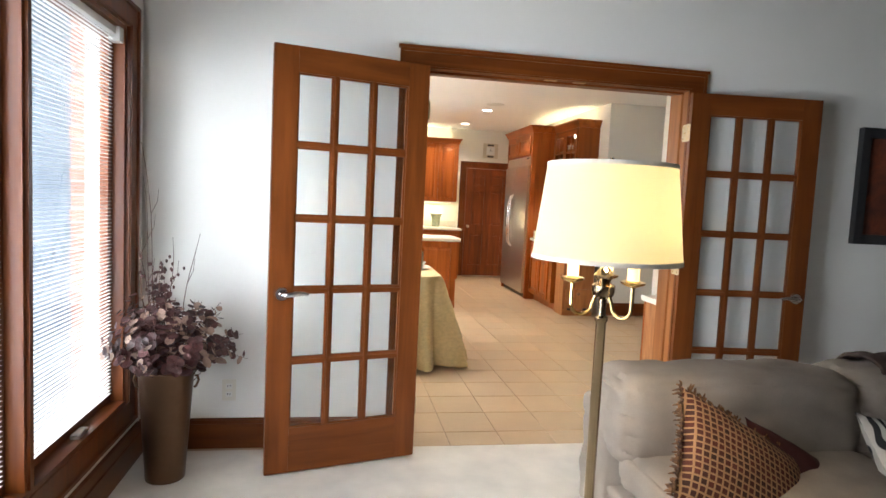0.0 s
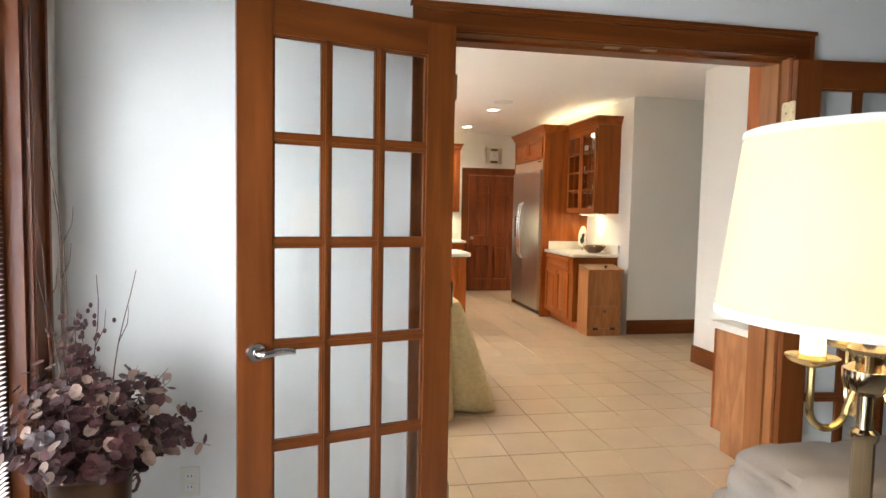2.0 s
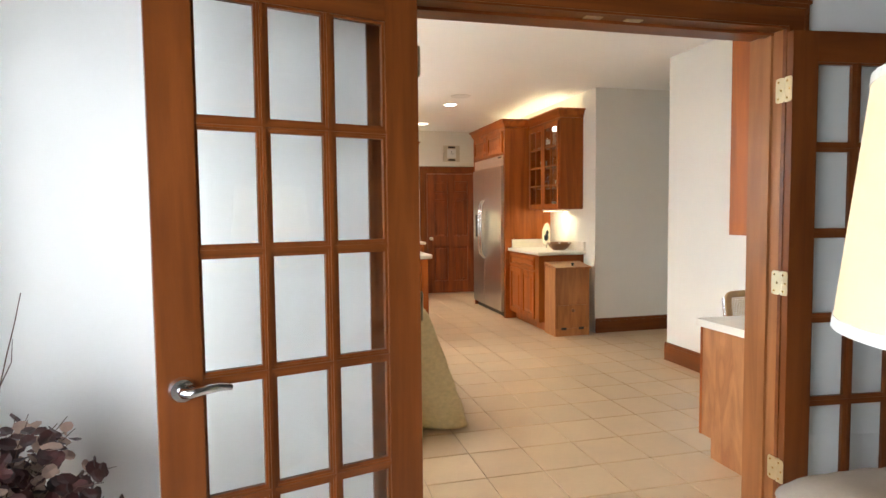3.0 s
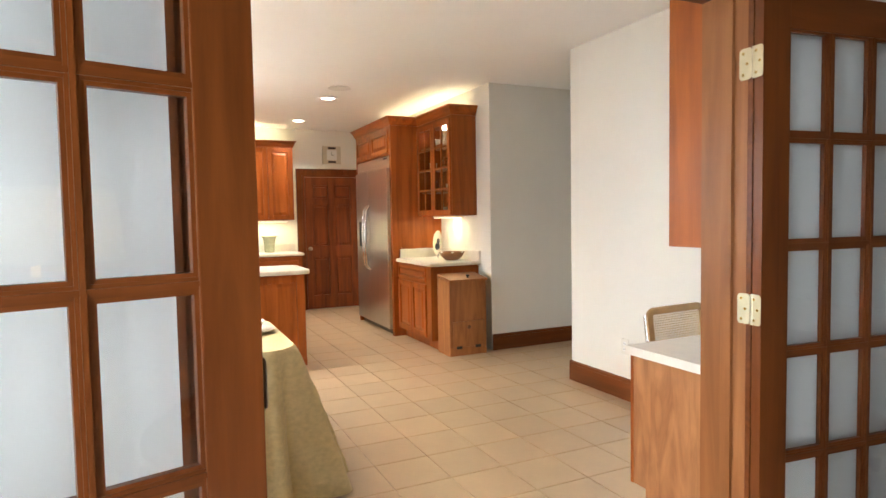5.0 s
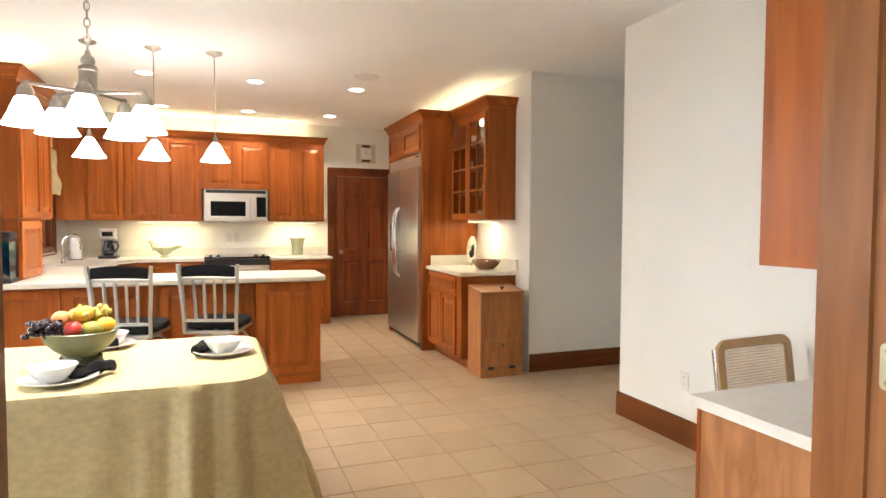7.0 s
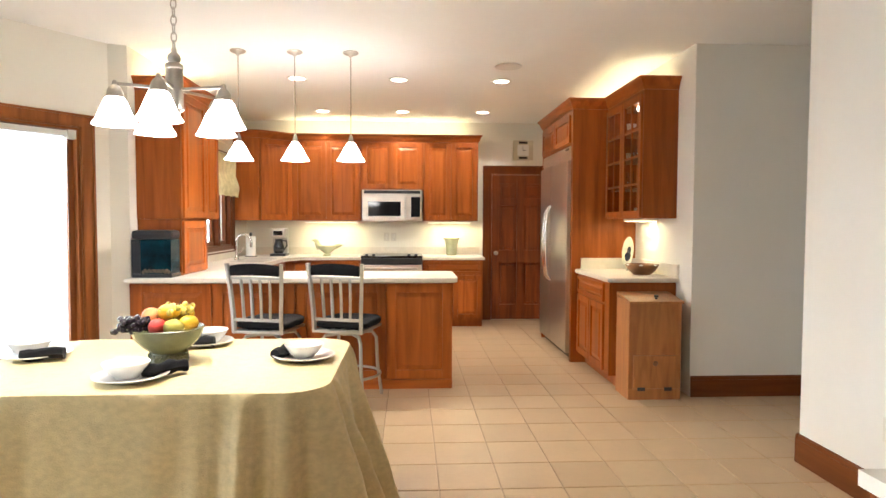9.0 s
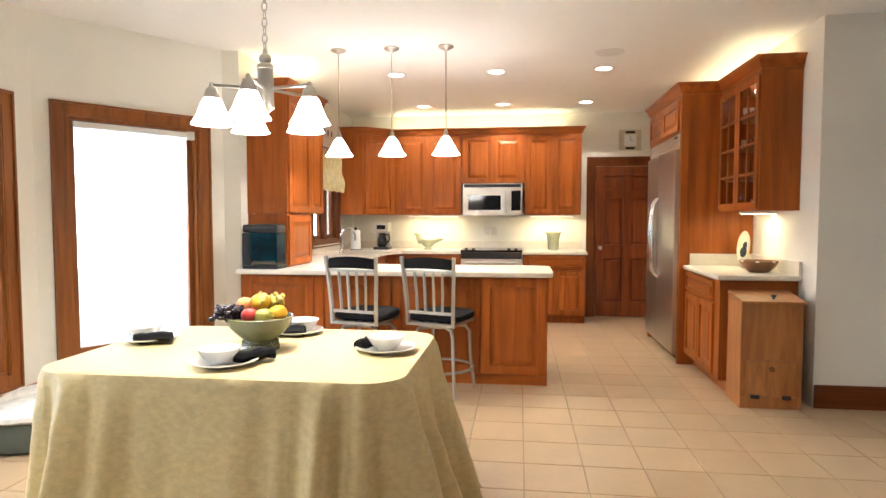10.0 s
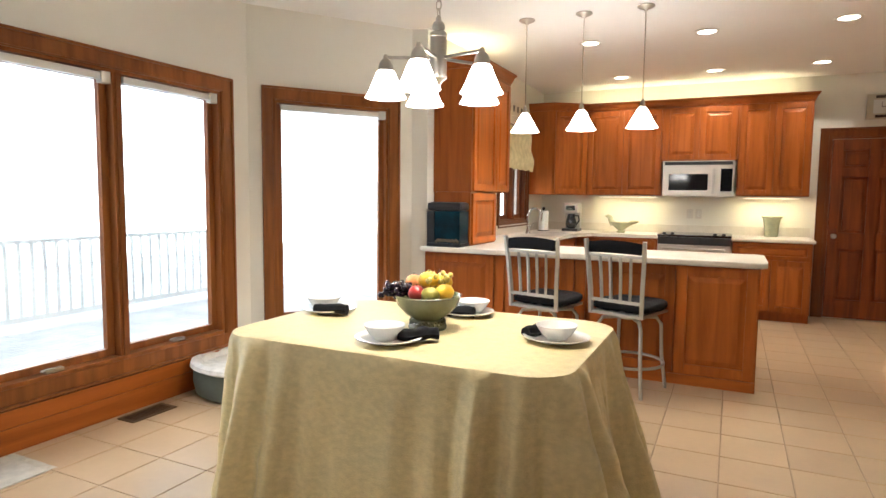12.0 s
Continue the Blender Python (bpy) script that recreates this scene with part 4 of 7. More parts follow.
# ---- lights of the kitchen ----
WARM = (1.0, 0.86, 0.46)
SOFT = (1.0, 0.90, 0.74)
bulb = glow("lit_bulb", (1.0, 0.86, 0.62), 30.0)
lit_lens = glow("lit_downlight_lens", (1.0, 0.90, 0.72), 14.0)
opal = glow("lit_opal_glass", (1.0, 0.95, 0.88), 25.0)
tube_glow = glow("lit_strip", (1.0, 0.87, 0.52), 6.0)
for x, y in ((0.41, 7.50), (1.385, 7.49), (2.385, 7.49), (0.41, 9.20), (1.40, 9.18), (2.40, 9.15)):
    d = thing("recessed_light", (x, y, CEIL), "lit round recessed ceiling light with a white trim ring", "ceiling light", "recessed ceiling lights")
    part("trim_ring", lathe(bmesh.new(), [(0.072, -0.001), (0.074, -0.007), (0.098, -0.005), (0.100, -0.0005), (0.072, -0.0005)], seg=28, closed=True), white_plastic, d)
    part("lens", lathe(bmesh.new(), [(0.071, -0.004), (0.04, -0.0045), (0.001, -0.0045), (0.001, -0.001), (0.071, -0.001)], seg=28, closed=True), lit_lens, d, "glowing lens")
    lamp("downlight", "SPOT", (x, y, CEIL - 0.03), 46 if x < 2 else 37, SOFT, 0.06, (x, y, 0)).data.spot_size = radians(125)
sp = thing("ceiling_speaker", (2.36, 6.93, CEIL), "flat round white ceiling speaker grille", "speaker")
part("grille", lathe(bmesh.new(), [(0.001, -0.008), (0.105, -0.008), (0.118, -0.006), (0.12, -0.0005), (0.001, -0.0005)], seg=36, closed=True), white_plastic, sp)


def pendant(x, y):
    p = thing("pendant_light", (x, y, 0), "lit pendant with a conical white glass shade on a thin rod", "pendant light", "pendants over the peninsula")
    part("canopy", lathe(bmesh.new(), [(0.062, CEIL - 0.0005), (0.064, CEIL - 0.008), (0.05, CEIL - 0.018), (0.02, CEIL - 0.028), (0.006, CEIL - 0.04)], seg=24), nickel, p, "brushed nickel canopy", True)
    part("rod", tube(bmesh.new(), [(0, 0, 2.05), (0, 0, CEIL - 0.035)], 0.0045, 8), nickel, p)
    part("socket", lathe(bmesh.new(), [(0.006, 2.075), (0.012, 2.065), (0.017, 2.045), (0.022, 2.018), (0.026, 2.004)], seg=18), nickel, p, "", True)
    part("shade", lathe(bmesh.new(), [(0.024, 2.010), (0.034, 1.998), (0.062, 1.950), (0.089, 1.898), (0.110, 1.868), (0.115, 1.862), (0.109, 1.862), (0.088, 1.896), (0.058, 1.948), (0.028, 1.994)], seg=32, closed=True), opal, p, "glowing white glass cone", True)
    lamp("pendant_bulb", "POINT", (x, y, 1.92), 16, SOFT, 0.03)
    return p


for x in (0.108, 0.56, 1.011):
    pendant(x, 6.58)

CHX, CHY = 0.52, 4.15
ch = thing("chandelier", (CHX, CHY, 0), "brushed nickel chandelier with five lit white glass shades", "chandelier")
part("canopy", lathe(bmesh.new(), [(0.065, CEIL - 0.0005), (0.065, CEIL - 0.012), (0.04, CEIL - 0.03), (0.008, CEIL - 0.045)], seg=24), nickel, ch, "", True)
bm = bmesh.new()
z, k = 2.085, 0
while z < CEIL - 0.04:
    ring = []
    for i in range(13):
        a = 2 * math.pi * i / 12
        u, w = 0.011 * math.cos(a), 0.021 * math.sin(a)
        ring.append((u if k % 2 else 0, 0 if k % 2 else u, z + w))
    tube(bm, ring, 0.0028, 6)
    z += 0.034
    k += 1
part("chain", bm, nickel, ch)
part("finial", lathe(bmesh.new(), [(0.005, 2.078), (0.010, 2.071), (0.012, 2.056), (0.023, 2.047), (0.027, 2.034), (0.027, 2.024), (0.019, 2.014)], seg=24), nickel, ch, "", True)
part("column", lathe(bmesh.new(), [(0.024, 2.0135), (0.034, 2.008), (0.0365, 2.000), (0.0365, 1.99), (0.0345, 1.988), (0.0345, 1.835), (0.0365, 1.833), (0.0365, 1.822), (0.026, 1.815), (0.013, 1.802), (0.008, 1.79), (0.003, 1.783)], seg=32), nickel, ch, "", True)
for i in range(5):
    a = radians(204 + 72 * i)
    ca, sa2 = math.cos(a), math.sin(a)
    R = 0.218
    bm = tube(bmesh.new(), [(ca * 0.032, sa2 * 0.032, 1.906), (ca * 0.13, sa2 * 0.13, 1.907), (ca * (R + 0.006), sa2 * (R + 0.006), 1.908)], 0.0055, square=True)
    arm = part("arm", bm, nickel, ch)
    part("socket", lathe(bmesh.new(), [(0.005, 1.920), (0.009, 1.916), (0.011, 1.902), (0.021, 1.894), (0.029, 1.878), (0.033, 1.854), (0.035, 1.844)], ca * R, sa2 * R, 0, 20), nickel, arm, "", True)
    part("shade", lathe(bmesh.new(), [(0.033, 1.852), (0.038, 1.845), (0.048, 1.822), (0.062, 1.787), (0.076, 1.758), (0.083, 1.747), (0.086, 1.743), (0.081, 1.743), (0.072, 1.757), (0.058, 1.785), (0.044, 1.820), (0.033, 1.842)], ca * R, sa2 * R, 0, 32, True), opal, arm, "glowing white glass shade", True)
    lamp("chandelier_bulb", "POINT", (CHX + ca * R, CHY + sa2 * R, 1.772), 11, SOFT, 0.025)

# strips under and above the wall cabinets
for x0, x1 in ((0.10, 0.80), (1.74, 2.32)):
    st = thing("under_cabinet_light", ((x0 + x1) / 2, 9.74, UZ0), "lit slim strip light under the wall cabinet", "strip light", "under-cabinet lights")
    w = (x1 - x0) / 2
    part("housing", boxes((-w, -0.04, -0.022, w, 0.04, -0.0005)), white_plastic, st)
    part("lens", boxes((-w + 0.01, -0.035, -0.026, w - 0.01, 0.035, -0.0222)), tube_glow, st, "glowing strip")
    lamp("strip", "AREA", ((x0 + x1) / 2, 9.74, UZ0 - 0.03), 4.2, WARM, x1 - x0, ((x0 + x1) / 2, 9.78, 0.5), 0.05)
st = thing("under_cabinet_light", (3.56, 6.90, 1.40), "lit slim strip light under the glass cabinet", "strip light", "under-cabinet lights")
part("housing", boxes((-0.04, -0.30, -0.022, 0.04, 0.30, -0.0005)), white_plastic, st)
part("lens", boxes((-0.035, -0.29, -0.026, 0.035, 0.29, -0.0222)), tube_glow, st, "glowing strip")
lamp("strip", "AREA", (3.56, 6.9, 1.37), 3.8, WARM, 0.05, (3.565, 6.9, 0.5), 0.55)
for n, x, y, lx, ly in (("back", 1.05, 9.80, 2.4, 0.05), ("fridge", 3.52, 7.5, 0.05, 1.9), ("left", -0.56, 7.08, 0.05, 0.8)):
    st = thing("cove_light", (x, y, UZ1 + 0.035), "strip light lying on top of the wall cabinets", "strip light", "cove lights")
    part("housing", boxes((-lx / 2, -ly / 2, 0.0, lx / 2, ly / 2, 0.025)), white_plastic, st)
    part("lens", boxes((-lx / 2 + 0.005, -ly / 2 + 0.005, 0.0255, lx / 2 - 0.005, ly / 2 - 0.005, 0.03)), tube_glow, st, "glowing strip")
    lamp("cove", "AREA", (x, y, UZ1 + 0.072), {"back": 6, "fridge": 3.2, "left": 3.5}[n], (1.0, 0.88, 0.50), lx, (x, y, 3.5), ly)


# ---- living room: lamp, sofa ----
LPX, LPY = 1.108, 0.42
fl = thing("floor_lamp", (LPX, LPY, 0), "lit polished brass floor lamp with a cream drum shade", "floor lamp")
part("base", lathe(bmesh.new(), [(0.14, 0.0005), (0.142, 0.012), (0.12, 0.02), (0.06, 0.032), (0.028, 0.05), (0.016, 0.07)], seg=32), brass, fl, "", True)
part("pole", lathe(bmesh.new(), [(0.015, 0.065), (0.015, 1.06), (0.019, 1.065), (0.019, 1.075), (0.012, 1.08), (0.012, 1.13), (0.03, 1.14), (0.034, 1.155), (0.034, 1.17), (0.018, 1.18), (0.03, 1.20), (0.016, 1.22), (0.006, 1.225), (0.006, 1.54)], seg=20), aged_brass, fl, "", True)
for i in range(3):
    a = radians(-12 + 120 * i + 72)
    c, s = math.cos(a), math.sin(a)
    pts = [(c * 0.02, s * 0.02, 1.145)] + [(c * (0.065 - 0.032 * math.cos(radians(t))), s * (0.065 - 0.032 * math.cos(radians(t))), 1.115 - 0.032 * math.sin(radians(t))) for t in range(0, 181, 20)] + [(c * 0.097, s * 0.097, 1.18)]
    arm = part("arm", tube(bmesh.new(), pts, 0.0055, 8), brass, fl, "", True)
    part("candle_cup", lathe(bmesh.new(), [(0.006, 1.175), (0.032, 1.185), (0.036, 1.192), (0.02, 1.19), (0.017, 1.195)], c * 0.097, s * 0.097, 0, 18), brass, arm, "", True)
    # the sleeve is no bulb; lamplight on it is put in as emission
    part("candle_sleeve", lathe(bmesh.new(), [(0.0165, 1.19), (0.0165, 1.245), (0.014, 1.248)], c * 0.097, s * 0.097, 0, 16), glow("lit_candle_sleeve", (1.0, 0.72, 0.36), 1.2), arm, "yellow candle sleeve with lamplight put in as a glow", True)
shade_mat = bpy.data.materials.new("lit_fabric_shade")
shade_mat.use_nodes = True
sn, sk = shade_mat.node_tree.nodes, shade_mat.node_tree.links
pb = sn["Principled BSDF"]
tr = sn.new("ShaderNodeBsdfTranslucent")
mx = sn.new("ShaderNodeMixShader")
pb.inputs["Base Color"].default_value = (0.86, 0.80, 0.66, 1)
pb.inputs["Roughness"].default_value = 0.9
tr.inputs["Color"].default_value = (0.96, 0.89, 0.70, 1)
mx.inputs[0].default_value = 0.6
sk.new(pb.outputs[0], mx.inputs[1])
sk.new(tr.outputs[0], mx.inputs[2])
sk.new(mx.outputs[0], sn["Material Output"].inputs["Surface"])
part("shade", lathe(bmesh.new(), [(0.213, 1.245), (0.182, 1.52), (0.180, 1.52), (0.211, 1.245)], seg=64, closed=True), shade_mat, fl, "glowing cream fabric drum shade", True)
hem = material("shade_trim", (0.80, 0.77, 0.70), 0.8, scale=30, fine=200, spread=0.1, bump=0.1)
part("shade_trim", lathe(bmesh.new(), [(0.2142, 1.243), (0.2130, 1.256), (0.2098, 1.256), (0.2102, 1.243)], seg=64, closed=True), hem, fl)
part("shade_trim", lathe(bmesh.new(), [(0.1842, 1.510), (0.1832, 1.522), (0.1790, 1.522), (0.1795, 1.510)], seg=64, closed=True), hem, fl)
part("bulb", blob(bmesh.new(), 0, 0.0, 1.39, 0.03, 0.03, 0.042), bulb, fl, "glowing bulb", True)
lamp("floor_lamp_bulb", "POINT", (LPX + 0.05, LPY - 0.02, 1.39), 18, (1.0, 0.80, 0.52), 0.04)

suede = material("taupe_microsuede", (0.255, 0.212, 0.175), 0.85, scale=5, fine=140, spread=0.12, bump=0.12, spec=0.2)


def cushion(bm, x0, y0, z0, x1, y1, z1, r=0.06, puff=0.02, seed=0, n=26):
    """A soft block: rounded edges, bulging faces and shallow wrinkles."""
    cx, cy, cz = (x0 + x1) / 2, (y0 + y1) / 2, (z0 + z1) / 2
    hx, hy, hz = (x1 - x0) / 2, (y1 - y0) / 2, (z1 - z0) / 2
    made = bmesh.ops.create_cube(bm, size=2.0)["verts"]
    bmesh.ops.subdivide_edges(bm, edges=list({e for v in made for e in v.link_edges}), cuts=n, use_grid_fill=True)
    for v in [v for v in bm.verts if v.index < 0 or not v.tag]:
        p = v.co.copy()
        q = Vector((p.x * hx, p.y * hy, p.z * hz))
        inner = Vector((max(-hx + r, min(hx - r, q.x)), max(-hy + r, min(hy - r, q.y)), max(-hz + r, min(hz - r, q.z))))
        d = q - inner
        if d.length > 1e-6:
            q = inner + d.normalized() * min(r, d.length if sum(abs(c) > 1e-6 for c in d) == 1 else r)
        k = (1 - abs(p.x) ** 2.5) * (1 - abs(p.y) ** 2.5) + (1 - abs(p.z) ** 2.5) * (1 - abs(p.x) ** 2.5) + (1 - abs(p.y) ** 2.5) * (1 - abs(p.z) ** 2.5)
        q += Vector((p.x, p.y, p.z)) * puff * max(0, k) * 0.6
        w = noise.noise(Vector((q.x * 5 + seed, q.y * 9, q.z * 9)))
        crease = 1 - abs(noise.noise(Vector((q.x * 4 + seed * 3, q.y * 6, q.z * 13 + q.x * 7)))) * 3.2
        q += Vector((p.x, p.y, p.z)) * (0.010 * w - 0.009 * max(0.0, crease) ** 2)
        v.co = q + Vector((cx, cy, cz))
        v.tag = True
    return bm


sofa = thing("sofa", (1.42, 0.22, 0), "taupe microsuede sofa with plump back cushions", "sofa")
part("base", cushion(bmesh.new(), 0.02, 0.02, 0.06, 2.5, 0.92, 0.30, 0.04, 0.01, 1), suede, sofa, "", True)
part("back_frame", cushion(bmesh.new(), 0.0, 0.74, 0.10, 2.52, 1.02, 0.62, 0.05, 0.01, 2), suede, sofa, "", True)
for k, (a, b) in enumerate(((0.03, 1.06), (1.07, 2.10))):
    part("back_cushion", cushion(bmesh.new(), a - 0.02, 0.62, 0.40, b, 0.97, 0.75 if k == 0 else 0.76, 0.07, 0.03, 3 + k * 4), suede, sofa, "", True)
    part("seat_cushion", cushion(bmesh.new(), a, 0.0, 0.30, b, 0.72, 0.46, 0.06, 0.03, 5 + k * 3), suede, sofa, "", True)
part("arm", cushion(bmesh.new(), 2.12, 0.02, 0.1, 2.5, 0.9, 0.62, 0.1, 0.03, 9), suede, sofa, "", True)
for x in (0.08, 2.42):
    for y in (0.08, 0.95):
        part("foot", lathe(bmesh.new(), [(0.02, 0.0005), (0.025, 0.03), (0.03, 0.062)], x, y, 0, 12), trim_v, sofa)


def pillow(name, m, w, h, t, mat, label, fringe=None):
    """A square scatter cushion, thick in the middle, pinched at the corners."""
    bm = bmesh.new()
    n = 22
    grid = {}
    for side in (1, -1):
        for i in range(n + 1):
            for j in range(n + 1):
                u, v = 2 * i / n - 1, 2 * j / n - 1
                edge = i in (0, n) or j in (0, n)
                if edge and side < 0:
                    grid[side, i, j] = grid[1, i, j]
                    continue
                d = ((1 - u ** 2) * (1 - v ** 2)) ** 0.42
                pin = 1 - 0.07 * (1 - min(1, abs(u * v)) ** 2) * max(abs(u), abs(v)) ** 3
                z = side * t / 2 * d + 0.006 * noise.noise(Vector((u * 3, v * 3, side)))* d
                grid[side, i, j] = bm.verts.new((u * w / 2 * pin, v * h / 2 * pin, z))
        for i in range(n):
            for j in range(n):
                q = [grid[side, i, j], grid[side, i + 1, j], grid[side, i + 1, j + 1], grid[side, i, j + 1]]
                bm.faces.new(q if side > 0 else q[::-1])
    p = thing(name, (0, 0, 0), label, "cushion")
    p.matrix_world = m
    part("cover", bm, mat, p, "", True)
    if fringe:
        fb = bmesh.new()
        rnd = random.Random(5)
        for k in range(360):
            e, s = k % 4, rnd.uniform(-1, 1)
            u, v = ((s, -1), (1, s), (s, 1), (-1, s))[e]
            pin = 1 - 0.07 * (1 - min(1, abs(u * v)) ** 2)
            a = Vector((u * w / 2 * pin, v * h / 2 * pin, 0))
            o = Vector((u if e in (1, 3) else rnd.uniform(-.4, .4), v if e in (0, 2) else rnd.uniform(-.4, .4), rnd.uniform(-0.8, 0.8))).normalized()
            tube(fb, [a, a + o * 0.014 + Vector((0, 0, 0.004)), a + o * 0.026 + Vector((0, 0, rnd.uniform(-0.012, 0.012)))], [0.0035, 0.005, 0.002], 5)
        part("fringe", fb, fringe, p, "brown and gold looped fringe")
    return p


def lattice_mat():
    m = bpy.data.materials.new("checked_chenille")
    m.use_nodes = True
    n, k = m.node_tree.nodes, m.node_tree.links
    co, mp = n.new("ShaderNodeTexCoord"), n.new("ShaderNodeMapping")
    br = n.new("ShaderNodeTexBrick")
    k.new(co.outputs["Object"], mp.inputs["Vector"])
    mp.inputs["Scale"].default_value = (1, 1, 0.001)
    k.new(mp.outputs[0], br.inputs["Vector"])
    br.offset, br.squash = 0.0, 1.0
    br.inputs["Scale"].default_value = 1.0
    br.inputs["Brick Width"].default_value, br.inputs["Row Height"].default_value = 0.024, 0.024
    br.inputs["Mortar Size"].default_value, br.inputs["Mortar Smooth"].default_value = 0.0042, 0.4
    br.inputs["Color1"].default_value, br.inputs["Color2"].default_value = (0.085, 0.014, 0.006, 1), (0.035, 0.010, 0.005, 1)
    br.inputs["Mortar"].default_value = (0.32, 0.17, 0.08, 1)
    b = n["Principled BSDF"]
    b.inputs["Roughness"].default_value = 0.85
    k.new(br.outputs["Color"], b.inputs["Base Color"])
    bp = n.new("ShaderNodeBump")
    bp.inputs["Distance"].default_value, bp.inputs["Strength"].default_value = 0.004, 0.7
    k.new(br.outputs["Fac"], bp.inputs["Height"])
    k.new(bp.outputs[0], b.inputs["Normal"])
    return m


def zebra_mat():
    m = material("zebra_print", (0.6, 0.56, 0.5), 0.85, bump=0.1)
    n, k = m.node_tree.nodes, m.node_tree.links
    w = n.new("ShaderNodeTexWave")
    w.inputs["Scale"].default_value, w.inputs["Distortion"].default_value, w.inputs["Detail"].default_value = 9.0, 5.0, 1.0
    co = n.new("ShaderNodeTexCoord")
    k.new(co.outputs["Object"], w.inputs["Vector"])
    r = n.new("ShaderNodeValToRGB")
    r.color_ramp.elements[0].position, r.color_ramp.elements[1].position = 0.45, 0.55
    r.color_ramp.elements[0].color, r.color_ramp.elements[1].color = (0.012, 0.011, 0.011, 1), (0.42, 0.39, 0.34, 1)
    k.new(w.outputs["Fac"], r.inputs["Fac"])
    k.new(r.outputs["Color"], n["Principled BSDF"].inputs["Base Color"])
    return m


fringe_mat = material("brown_gold_fringe", (0.16, 0.075, 0.028), 0.85, scale=60, fine=200, spread=0.3, tone=(0.04, 0.016, 0.008), bump=0.1)
red_cloth = material("dark_red_velvet", (0.055, 0.005, 0.004), 0.8, scale=8, fine=160, spread=0.2, bump=0.15)
pillow("throw_pillow", pose(1.73, 0.57, 0.495, 46, 30, -4), 0.56, 0.43, 0.16, lattice_mat(), "fringed rust and gold checked cushion on the sofa", fringe_mat)
pillow("throw_pillow", pose(2.02, 0.66, 0.42, 42, 28, -2), 0.42, 0.36, 0.12, red_cloth, "dark red velvet cushion on the sofa")
pillow("throw_pillow", pose(2.55, 0.66, 0.455, 44, 14, 4), 0.42, 0.40, 0.14, zebra_mat(), "black and white zebra-striped cushion on the sofa")

fur = material("brown_fur_throw", (0.05, 0.026, 0.016), 0.95, scale=14, fine=220, spread=0.35, bump=0.8)
bm = bmesh.new()
n = 26
g = []
for i in range(n + 1):
    row = []
    for j in range(n + 1):
        u, v = i / n, j / n
        a = radians(-20 + 220 * v)
        row.append(bm.verts.new((0.46 * u + 0.02 * noise.noise(Vector((u * 4, v * 4, 2))), 0.145 * math.cos(a) * -1, 0.10 * math.sin(a) - (0.12 * (v - 0.9) if v > 0.9 else 0) + 0.018 * noise.noise(Vector((u * 6, v * 6, 0))))))
    g.append(row)
for i in range(n):
    for j in range(n):
        bm.faces.new((g[i][j], g[i + 1][j], g[i + 1][j + 1], g[i][j + 1]))
thr = thing("throw_blanket", (2.60, 1.03, 0.715), "dark brown furry throw draped over the sofa back", "blanket")
ob = part("fabric", bm, fur, thr, "", True)
ob.modifiers.new("thickness", "SOLIDIFY").thickness = 0.012

# ---- living room: vase with dried eucalyptus ----
vm = material("bronze_metal_vase", (0.15, 0.085, 0.05), 0.33, 0.9, scale=3, fine=40, spread=0.15, bump=0.03)
VX, VY = -0.45, 1.76
vase = thing("floor_vase", (VX, VY, 0), "tall tapered bronze metal floor vase by the window", "vase")
part("body", lathe(bmesh.new(), [(0.088, 0.0005), (0.09, 0.008), (0.092, 0.05), (0.122, 0.50), (0.128, 0.53), (0.133, 0.535), (0.130, 0.54), (0.124, 0.535), (0.118, 0.50), (0.088, 0.05), (0.084, 0.012), (0.001, 0.012)], seg=40), vm, vase, "", True)
for sgn in (-1, 1):
    bm = tube(bmesh.new(), [(sgn * 0.128, 0, 0.50), (sgn * 0.14, 0, 0.502), (sgn * 0.146, 0, 0.48), (sgn * 0.135, 0, 0.45), (sgn * 0.125, 0, 0.445)], 0.006, 8)
    part("handle", bm, vm, vase, "", True)

stem_mat = material("brown_stems", (0.10, 0.05, 0.03), 0.7, scale=20, fine=90, spread=0.2, bump=0.1)
leaf_mat = material("dried_eucalyptus", (0.095, 0.030, 0.028), 0.45, scale=11, fine=60, spread=0.3, tone=(0.022, 0.010, 0.009), bump=0.1)
leaf_pale = material("pale_dried_leaves", (0.40, 0.27, 0.21), 0.6, scale=9, fine=60, spread=0.2, bump=0.1)
bouquet = thing("dried_bouquet", (VX, VY, 0.10), "dried purple eucalyptus and bare twigs in the vase", "plant")
rnd = random.Random(11)
stems, dark, pale, twigs = bmesh.new(), bmesh.new(), bmesh.new(), bmesh.new()


def leaf(bm, p, n, r, rnd):
    """A round, slightly cupped leaf."""
    n = n.normalized()
    a = n.orthogonal().normalized()
    a.rotate(Matrix.Rotation(rnd.uniform(0, 6.28), 3, n))
    b = n.cross(a)
    c = bm.verts.new(p - n * r * 0.12)
    ring = [bm.verts.new(p + a * r * math.cos(t * math.pi / 4) * 1.1 + b * r * 0.85 * math.sin(t * math.pi / 4) + n * r * rnd.uniform(0.0, 0.22)) for t in range(8)]
    for t in range(8):
        bm.faces.new((c, ring[t], ring[(t + 1) % 8]))


